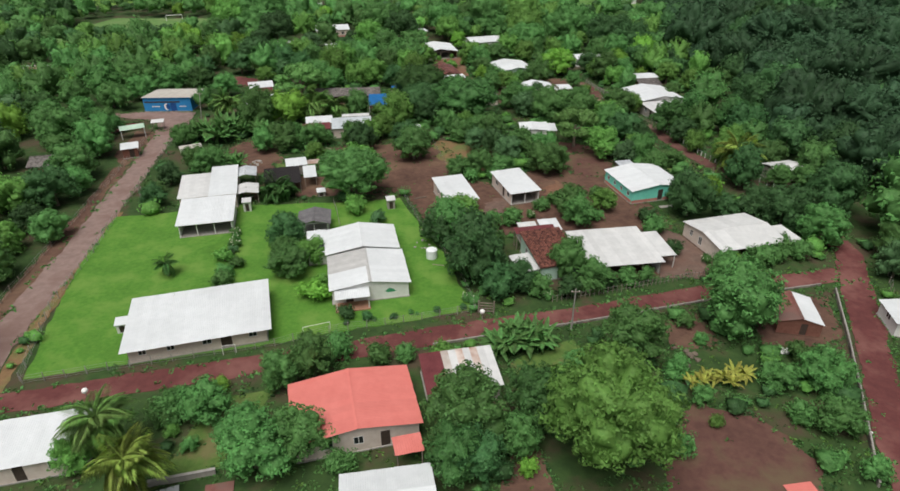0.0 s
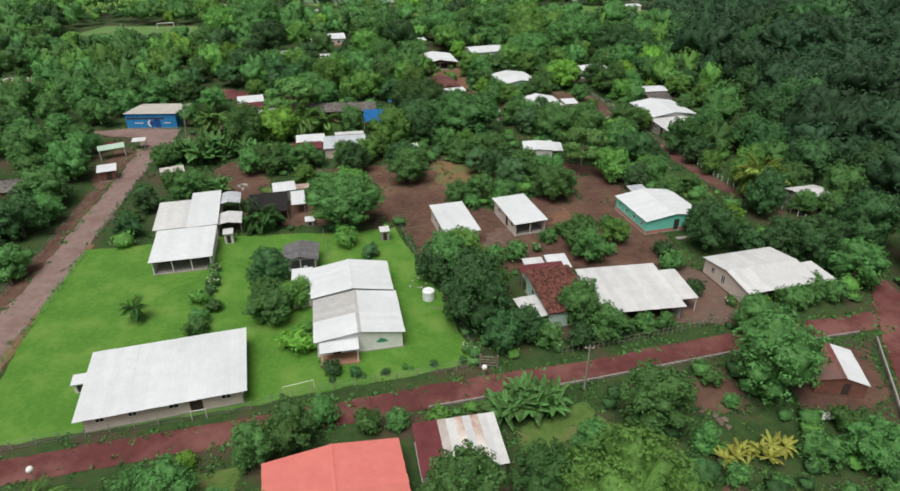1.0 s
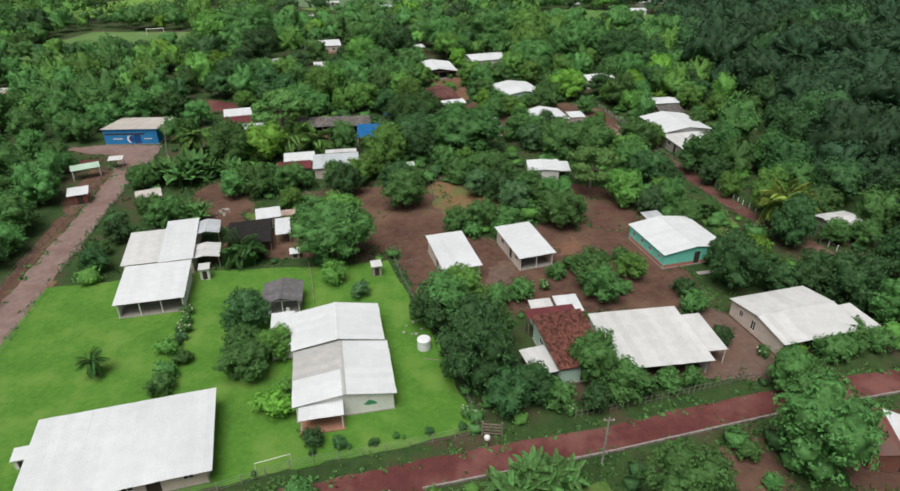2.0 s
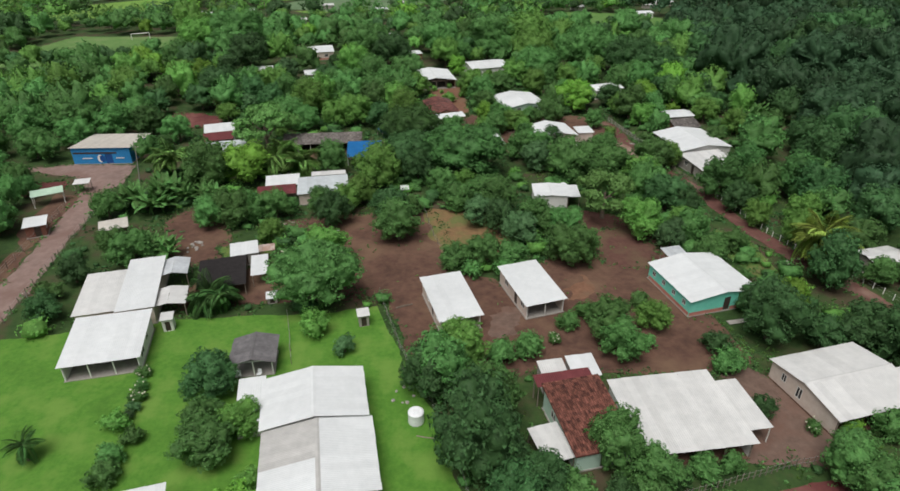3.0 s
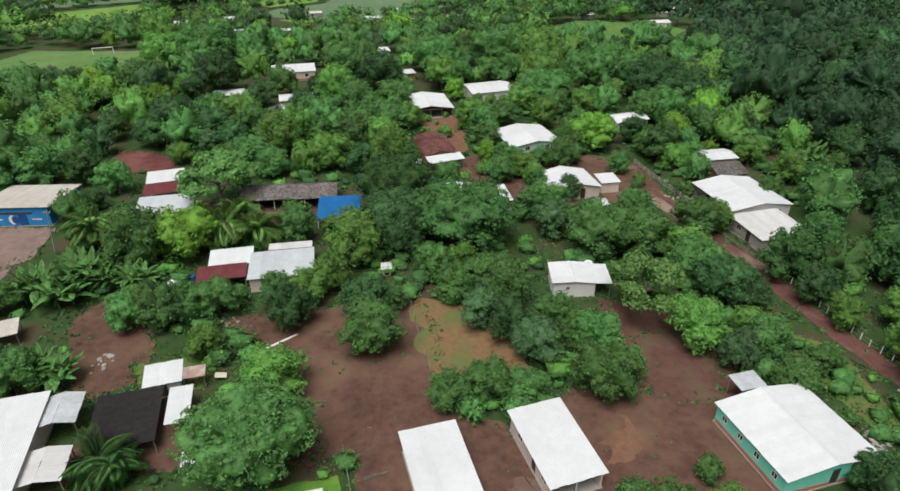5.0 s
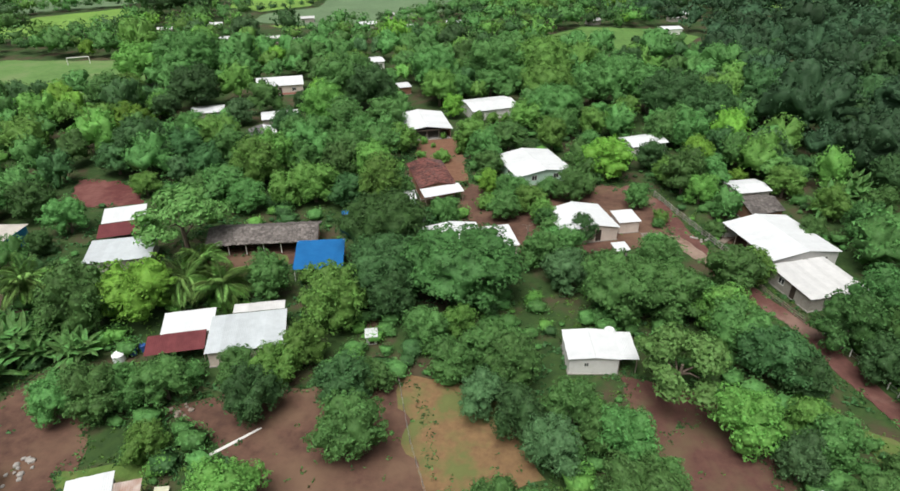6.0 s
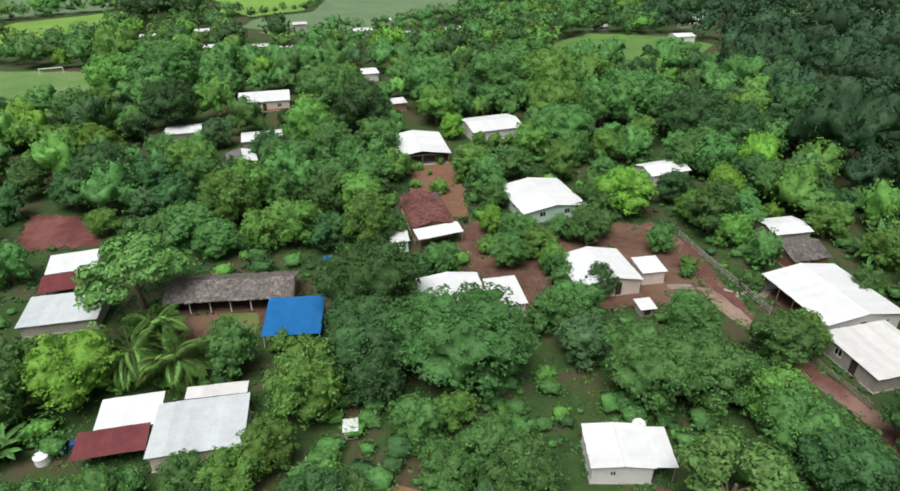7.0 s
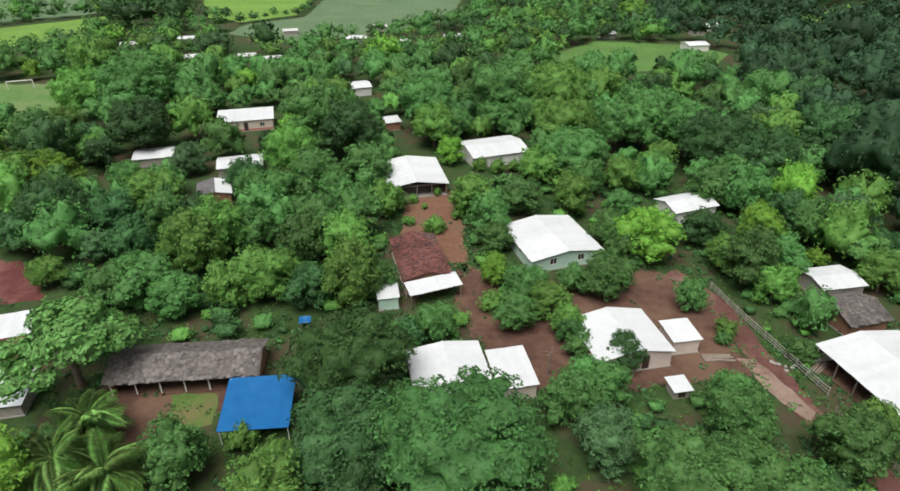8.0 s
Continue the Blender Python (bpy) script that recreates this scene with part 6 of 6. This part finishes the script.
fence("timber fence across the road from the brick shed", [(66.0, 84.0), (64.4, 77.5), (60.6, 70.0)], 2.0, 1.2, wood, 0.06, 3)


def kerb(label, line, height, width, gap):
    """A low kerb wall of single stone blocks with a pale capping."""
    ob = thing("kerb_wall", pose(*line[0], 0), label, "kerb", kind="structure")
    o = Vector(line[0])
    g = random.Random(5)
    stones, caps = [], []
    for h in (0, 1, 2):
        bm = bmesh.new()
        box(bm, 0, gap * 0.97, -width / 2, width / 2, -0.3, height + (h - 1) * 0.02)
        bmesh.ops.bevel(bm, geom=bm.edges[:], offset=0.03, segments=1, affect="EDGES")
        me = bpy.data.meshes.new("block")
        bm.to_mesh(me)
        bm.free()
        me.materials.append(stone)
        stones.append(me)
    bm = bmesh.new()
    box(bm, 0, gap * 0.99, -width / 2 + 0.05, width / 2 - 0.05, height + 0.02, height + 0.06)
    cap = bpy.data.meshes.new("capping")
    bm.to_mesh(cap)
    bm.free()
    cap.materials.append(concrete)
    for p, turn in along(line, gap)[:-1]:
        q = p - o
        shared("block", g.choice(stones), ob, pose(q.x, q.y, 0, 0, 0, turn))
        shared("capping", cap, ob, pose(q.x, q.y, g.uniform(0.0, 0.02), 0, 0, turn))
    return ob


kerb("low stone kerb wall with a pale capping along the red road", [(-2, 60.1), (5.5, 61.9), (16.4, 64.4), (35.9, 69.6), (52.5, 73.2)], 0.26, 0.22, 0.9)
kerb("pale concrete wall between brick shed yard and red road", [(53.6, 71.6), (49.6, 61.4), (45.3, 51.2), (43.2, 46.4), (39.9, 38.9)], 0.62, 0.24, 1.0)


def pole(x, y, height, label, lean=0.0, lamp_head=False):
    ob = thing("utility_pole", pose(x, y, 0), label, "utility pole")
    bm = bmesh.new()
    tube(bm, [(0, 0, -0.05), (lean, 0, height)], [0.12, 0.07], 10)
    part("pole", bm, concrete, ob)
    bm = bmesh.new()
    box(bm, lean - 0.55, lean + 0.55, -0.05, 0.05, height - 0.45, height - 0.35)
    part("crossarm", bm, wood, ob)
    for dx in (-0.45, 0.0, 0.45):
        bm = bmesh.new()
        tube(bm, [(lean + dx, 0, height - 0.35), (lean + dx, 0, height - 0.2)], [0.045, 0.035], 6)
        part("insulator", bm, white_paint, ob)
    return ob


pole(15.5, 63.1, 6.2, "slender concrete utility pole beside the red road")
pole(-60.0, 146.0, 7.4, "leaning grey utility pole by the blue house", 0.9)
pole(-56.2, 102.9, 2.4, "short pale post beside the gravel road")


def goal(x, y, turn, width, height, label, thick=0.06):
    ob = thing("football_goal", pose(x, y, 0, 0, 0, turn), label, "goal")
    for u in (-width / 2, width / 2):
        bm = bmesh.new()
        tube(bm, [(u, 0, 0), (u, 0, height)], [thick, thick], 8)
        part("goalpost", bm, white_paint, ob)
    bm = bmesh.new()
    tube(bm, [(-width / 2, 0, height), (width / 2, 0, height)], [thick, thick], 8)
    part("crossbar", bm, white_paint, ob)
    return ob


goal(-120.5, 287.0, 20, 6.6, 2.3, "white football goal on the pitch", 0.13)
goal(-26.4, 58.6, 14, 1.5, 1.3, "small white metal frame by the lawn fence", 0.035)
goal(-16.7, 62.9, 20, 3.4, 1.1, "white metal frame at the lawn fence", 0.03)


def gate(x, y, turn):
    ob = thing("timber_gate", pose(x, y, 0, 0, 0, turn), "weathered timber gate with two posts by the road", "gate")
    for u in (-1.0, 1.0):
        bm = bmesh.new()
        box(bm, u - 0.09, u + 0.09, -0.09, 0.09, 0, 1.9)
        part("gatepost", bm, wood, ob)
    for k in range(4):
        bm = bmesh.new()
        box(bm, -0.88, 0.88, -0.03, 0.03, 0.25 + k * 0.42, 0.37 + k * 0.42)
        part("board", bm, wood, ob)


gate(4.9, 66.8, -6)


def lamp_post(x, y, label):
    ob = thing("garden_lamp", pose(x, y, 0), label, "lamp")
    bm = bmesh.new()
    tube(bm, [(0, 0, 0), (0, 0, 1.0)], [0.05, 0.04], 8)
    part("post", bm, concrete, ob)
    bm = bmesh.new()
    bmesh.ops.create_icosphere(bm, subdivisions=2, radius=0.34, matrix=Matrix.Translation((0, 0, 1.3)))
    part("globe", bm, white_paint, ob, "round white globe")


lamp_post(-39.6, 50.9, "white globe on a short post beside the road")
lamp_post(4.3, 65.3, "white globe on a short post by the gate")


def tank(x, y, z, r, h, material, label, category="water tank"):
    ob = thing("water_tank", pose(x, y, z), label, category)
    bm = bmesh.new()
    tube(bm, [(0, 0, 0), (0, 0, 0.06), (0, 0, h * 0.5), (0, 0, h * 0.86), (0, 0, h * 0.95)], [r * 0.97, r, r * 0.98, r, r * 0.75], 18)
    part("barrel", bm, material, ob)
    bm = bmesh.new()
    tube(bm, [(0, 0, h * 0.95), (0, 0, h)], [r * 0.4, r * 0.36], 12)
    part("lid", bm, material, ob)
    return ob


tank(-2.6, 81.2, 0.04, 0.85, 1.6, plastic_white, "white plastic water tank on the lawn")
tank(-41.0, 107.0, 0, 0.55, 1.2, plastic_white, "white plastic water tank under the shelter")
tank(-36.2, 136.9, 0, 0.42, 1.0, plastic_blue, "blue plastic barrel beside the porch", "barrel")
tank(-35.3, 137.6, 0, 0.42, 1.0, plastic_blue, "blue plastic barrel beside the porch", "barrel")
tank(-37.4, 135.8, 0, 0.75, 1.1, plastic_white, "low pale water tank beside the porch")
tank(22.2, 138.6, 0, 0.7, 2.35, plastic_white, "tall white water tank behind the small white house")


def hut(x, y, turn, w, h, label, roof, wall):
    """A small booth with a pitched lid and a dark doorway."""
    ob = thing("privy", pose(x, y, 0, 0, 0, turn), label, "privy")
    bm = bmesh.new()
    wall_side(bm, w, h, [(w * 0.25, w * 0.75, 0.05, h * 0.82)], thick=0.06)
    part("front", bm, wall, ob).matrix_basis = pose(-w / 2, -w / 2, 0)
    for m in (pose(w / 2, w / 2, 0, 0, 0, 180), pose(-w / 2, w / 2 - 0.07, 0, 0, 0, -90), pose(w / 2, -w / 2 + 0.07, 0, 0, 0, 90)):
        bm = bmesh.new()
        box(bm, 0, w if m.to_euler().z > 3 else w - 0.14, 0, 0.06, 0, h)
        part("wall", bm, wall, ob).matrix_basis = m
    bm = bmesh.new()
    prism(bm, [(-w * 0.62, -w * 0.65, h + 0.01), (w * 0.62, -w * 0.65, h + 0.01), (w * 0.62, -w * 0.65, h + 0.08), (-w * 0.62, -w * 0.65, h + 0.08)], (0, w * 1.3, 0.15))
    part("roof", bm, roof, ob)
    bm = bmesh.new()
    box(bm, -w * 0.22, w * 0.22, -w / 2 + 0.08, -w / 2 + 0.11, 0.02, h * 0.8)
    part("door", bm, door_mat, ob)


hut(-10.2, 98.6, 14, 1.3, 1.7, "small pale privy with sheet roof at the lawn edge", roof_zinc, wall_block)
hut(-35.2, 97.8, 14, 1.3, 1.8, "small white privy beside the veranda house", roof_zinc, wall_white)
hut(29.0, 160.6, 10, 1.9, 1.2, "low white-roofed hutch in the earth yard", roof_white, wall_block)
hut(-7.3, 139.2, 8, 1.3, 1.2, "small white-roofed booth among bushes", roof_white, wall_white)
hut(-23.4, 103.9, 14, 1.3, 0.9, "low white-lidded hutch behind the lawn", roof_white, wall_block)
hut(-41.3, 63.4, 16, 1.3, 1.3, "small white annex booth beside the school", roof_white, wall_white)


def pile(name, label, category, x, y, count, spread, size, material, seed, flat=0.6):
    """A heap of uneven lumps."""
    g = random.Random(seed)
    ob = thing(name, pose(x, y, 0), label, category)
    for _ in range(count):
        bm = bmesh.new()
        bmesh.ops.create_icosphere(bm, subdivisions=1, radius=size * g.uniform(0.5, 1.2))
        for v in bm.verts:
            v.co *= g.uniform(0.75, 1.2)
            v.co.z *= flat
        bmesh.ops.translate(bm, verts=bm.verts, vec=(g.gauss(0, spread), g.gauss(0, spread), size * 0.3))
        part("lump", bm, material, ob)


pile("stone_heap", "heap of pale stones and rubble on red earth", "stones", -39.4, 119.6, 11, 0.8, 0.38, concrete, 1)
pile("stone_heap", "pale stones beside the brick shed", "stones", 40.8, 58.6, 6, 0.4, 0.35, white_paint, 2)
pile("stone_heap", "small pale rubble on the lawn", "stones", -3.9, 85.6, 7, 0.8, 0.28, concrete, 3)
pile("stone_heap", "scattered pale stones along the track edge", "stones", 52.6, 113.0, 9, 1.3, 0.25, concrete, 4)
pile("brush_heap", "heap of dry brown branches and rubbish", "brush", 28.6, 57.4, 10, 1.0, 0.4, bark, 5)
pile("stone_heap", "pale rubble beside the earth track", "stones", 43.6, 164.6, 9, 1.0, 0.3, concrete, 6)
pile("brush_heap", "heap of pale dry branches in the yard", "brush", -27.0, 127.4, 8, 0.7, 0.35, wood, 7)


def bars(name, label, category, x, y, turn, count, length, thick, material, seed):
    """Long pieces lying side by side on the ground."""
    g = random.Random(seed)
    ob = thing(name, pose(x, y, 0, 0, 0, turn), label, category)
    for k in range(count):
        bm = bmesh.new()
        u = (k - count / 2) * thick * 2.4
        tube(bm, [(-length / 2, u, thick), (0, u + g.uniform(-0.05, 0.05), thick), (length / 2 * g.uniform(0.8, 1.1), u + g.uniform(-0.2, 0.2), thick)], [thick] * 3, 7)
        part("bar", bm, material, ob)


bars("pipe_stack", "long white pipes lying on the earth yard", "pipes", -19.6, 122.9, 40, 2, 5.4, 0.08, white_paint, 1)
bars("log_stack", "pale logs lying by the track", "logs", 35.7, 166.6, 3, 4, 3.6, 0.14, wood, 2)
bars("log_stack", "cut branches lying on the bare yard", "logs", -5.2, 102.6, 25, 2, 2.4, 0.08, bark, 3)
bars("log_stack", "pale timber lengths near the low house", "logs", 47.2, 165.0, 40, 4, 3.2, 0.12, wood, 4)
bars("plank", "pale plank lying on the lawn", "plank", -1.6, 79.0, -15, 1, 1.8, 0.06, wood, 5)


def bare_tree(x, y, height, label, seed):
    g = random.Random(seed)
    ob = thing("bare_tree", pose(x, y, 0), label, "tree")
    bm = bmesh.new()
    tube(bm, [(0, 0, 0), (0.1, 0.1, height * 0.5), (0.3, 0.0, height)], [0.12, 0.08, 0.03], 7)
    part("trunk", bm, wood, ob)
    for k in range(9):
        bm = bmesh.new()
        a, z = g.uniform(0, 6.28), height * g.uniform(0.35, 0.95)
        d = height * g.uniform(0.2, 0.4)
        tube(bm, [(0.15, 0.05, z), (math.cos(a) * d * 0.5, math.sin(a) * d * 0.5, z + d * 0.4), (math.cos(a) * d, math.sin(a) * d, z + d * 0.5)], [0.05, 0.03, 0.012], 5)
        part("branch", bm, wood, ob)


bare_tree(14.8, 163.6, 3.6, "leafless pale tree in the earth yard", 1)
bare_tree(-82.0, 330.0, 14.0, "tall bare grey tree above the wood", 2)


def pickup(x, y, turn):
    """A parked dark pickup."""
    ob = thing("pickup", pose(x, y, 0.03, 0, 0, turn), "dark blue pickup parked under a tree", "car")
    bm = bmesh.new()
    side = [(-2.4, 0, 0.45), (2.3, 0, 0.45), (2.35, 0, 0.85), (1.2, 0, 0.98), (0.55, 0, 1.55), (-0.75, 0, 1.58), (-0.95, 0, 1.0), (-2.4, 0, 0.98)]
    prism(bm, [(a, -0.85, c) for a, _, c in side], (0, 1.7, 0))
    bmesh.ops.bevel(bm, geom=bm.edges[:], offset=0.06, segments=2, affect="EDGES")
    body = part("body", bm, car_paint, ob)
    for pts in ([(1.13, -0.7, 1.03), (1.13, 0.7, 1.03), (0.62, 0.62, 1.52), (0.62, -0.62, 1.52)], [(-0.96, 0.7, 1.05), (-0.96, -0.7, 1.05), (-0.80, -0.62, 1.5), (-0.80, 0.62, 1.5)]):
        bm = bmesh.new()
        prism(bm, pts, (0.05 if pts[0][0] > 0 else -0.05, 0, 0.03))
        part("windscreen", bm, dark_glass, body)
    bm = bmesh.new()
    box(bm, -2.3, -1.05, -0.72, 0.72, 0.99, 1.0)
    part("cargo_bed", bm, rubber, ob)
    for a in (-1.5, 1.45):
        for b in (-0.86, 0.70):
            bm = bmesh.new()
            tube(bm, [(a, b, 0.34), (a, b + 0.16, 0.34)], [0.34, 0.34], 14)
            wheel = part("wheel", bm, rubber, ob)
            bm = bmesh.new()
            tube(bm, [(a, b - 0.012, 0.34), (a, b + 0.172, 0.34)], [0.18, 0.18], 10)
            part("rim", bm, wire, wheel)


pickup(12.6, 182.0, -20)


def blossoms(x, y, label, seed, height=1.7):
    """A narrow flowering shrub: leaves with pale flower heads."""
    g = random.Random(seed)
    ob = grow(x, y, 0.95, "M", g)
    ob["label"], ob["category"] = label, "shrub"
    for _ in range(12):
        bm = bmesh.new()
        a, b = g.uniform(0, 6.28), g.uniform(0.2, 0.85)
        bmesh.ops.create_icosphere(bm, subdivisions=1, radius=0.12)
        bmesh.ops.translate(bm, verts=bm.verts, vec=(math.cos(a) * b, math.sin(a) * b, g.uniform(0.8, 1.35)))
        part("flower_head", bm, flower, ob)


for k, (x, y) in enumerate(((-34.6, 88.7), (-33.8, 86.3), (-33.5, 84.6), (-5.4, 58.6), (-8.6, 57.6), (13.6, 70.0), (2.6, 69.6), (38.6, 79.6), (-3.8, 88.2), (14, 94.4))):
    blossoms(x, y, "shrub with pale flower heads", k + 3)
for x, y, r in ((-13.2, 64.4, 0.5), (-10.6, 65.4, 0.85), (-9.7, 65.2, 0.4), (-7.2, 65.6, 0.6), (-5.0, 66.6, 0.45), (-4.2, 66.5, 0.3), (-1.6, 67.2, 0.5), (1.9, 67.8, 0.55), (-18.4, 61.9, 0.35)):
    grow(x, y, r, "D" if r > 0.45 else "M", rng)

def plank(x, y, z, turn, length, width, material, label, tilt=0.0):
    bm = bmesh.new()
    box(bm, -length / 2, length / 2, -width / 2, width / 2, 0, 0.05)
    bmesh.ops.bevel(bm, geom=bm.edges[:], offset=0.01, segments=1)
    ob = part("plank", bm, material)
    ob.matrix_basis = pose(x, y, z, 0, tilt, turn)
    tagged(ob, label, "plank")


def low_wall(x, y, turn, length, height):
    ob = thing("low_wall", pose(x, y, 0, 0, 0, turn), "low grey block wall with a worn coping in the garden", "wall")
    bm = bmesh.new()
    box(bm, -length / 2, length / 2, -0.1, 0.1, -0.05, height)
    part("wall_body", bm, wall_block, ob)
    bm = bmesh.new()
    box(bm, -length / 2 - 0.05, length / 2 + 0.05, -0.16, 0.16, height, height + 0.08)
    bmesh.ops.bevel(bm, geom=bm.edges[:], offset=0.015, segments=1)
    part("coping", bm, concrete, ob)


low_wall(-25.4, 40.0, 14, 6.4, 0.7)
plank(-21.4, 39.0, 0.05, 12, 2.6, 1.4, roof_rustred, "rusty red sheet lying in the garden")
plank(-26.0, 38.4, 0.05, 20, 2.0, 1.6, roof_white, "pale metal sheet lying in the garden")
plank(42.4, 46.3, 0.07, -40, 2.4, 0.3, white_paint, "pale wooden plank lying beside the red road")
plank(32.6, 38.8, 0.05, 8, 2.8, 1.2, roof_red, "salmon-red metal sheet lying on bare earth")
pile("sand_heap", "heap of pale sand beside the teal house", "sand", 45.4, 106.0, 14, 0.9, 0.5, concrete, 8)
plank(-10.2, 135.7, 0.3, 20, 2.2, 1.3, roof_zinc, "pale metal sheet lying on low bushes")
plank(-24.5, 116.5, 0.5, 15, 1.3, 0.9, flower, "cream board leaning by the shed", 12)
plank(38.6, 98.6, 0.06, 12, 2.8, 0.8, concrete, "grey concrete washing slab beside the teal house")


def plastic_chair(x, y, turn):
    """A stacking garden chair: seat, curved back and four legs."""
    ob = thing("plastic_chair", pose(x, y, 0.035, 0, 0, turn), "white plastic garden chair beside the pavilion", "chair", "garden chairs")
    bm = bmesh.new()
    box(bm, -0.25, 0.25, -0.24, 0.24, 0.42, 0.46)
    bmesh.ops.bevel(bm, geom=bm.edges[:], offset=0.015, segments=1)
    part("seat", bm, plastic_white, ob)
    bm = bmesh.new()
    prism(bm, [(-0.25, 0.20, 0.47), (-0.12, 0.26, 0.47), (0.12, 0.26, 0.47), (0.25, 0.20, 0.47), (0.25, 0.24, 0.47), (0.12, 0.30, 0.47), (-0.12, 0.30, 0.47), (-0.25, 0.24, 0.47)], (0, 0.06, 0.42))
    part("backrest", bm, plastic_white, ob)
    for u in (-0.21, 0.21):
        for v in (-0.20, 0.20):
            bm = bmesh.new()
            tube(bm, [(u * 1.1, v * 1.1, 0), (u, v, 0.42)], [0.022, 0.03], 6)
            part("leg", bm, plastic_white, ob)


plastic_chair(-23.4, 88.2, 20)
plastic_chair(-21.1, 88.4, -12)
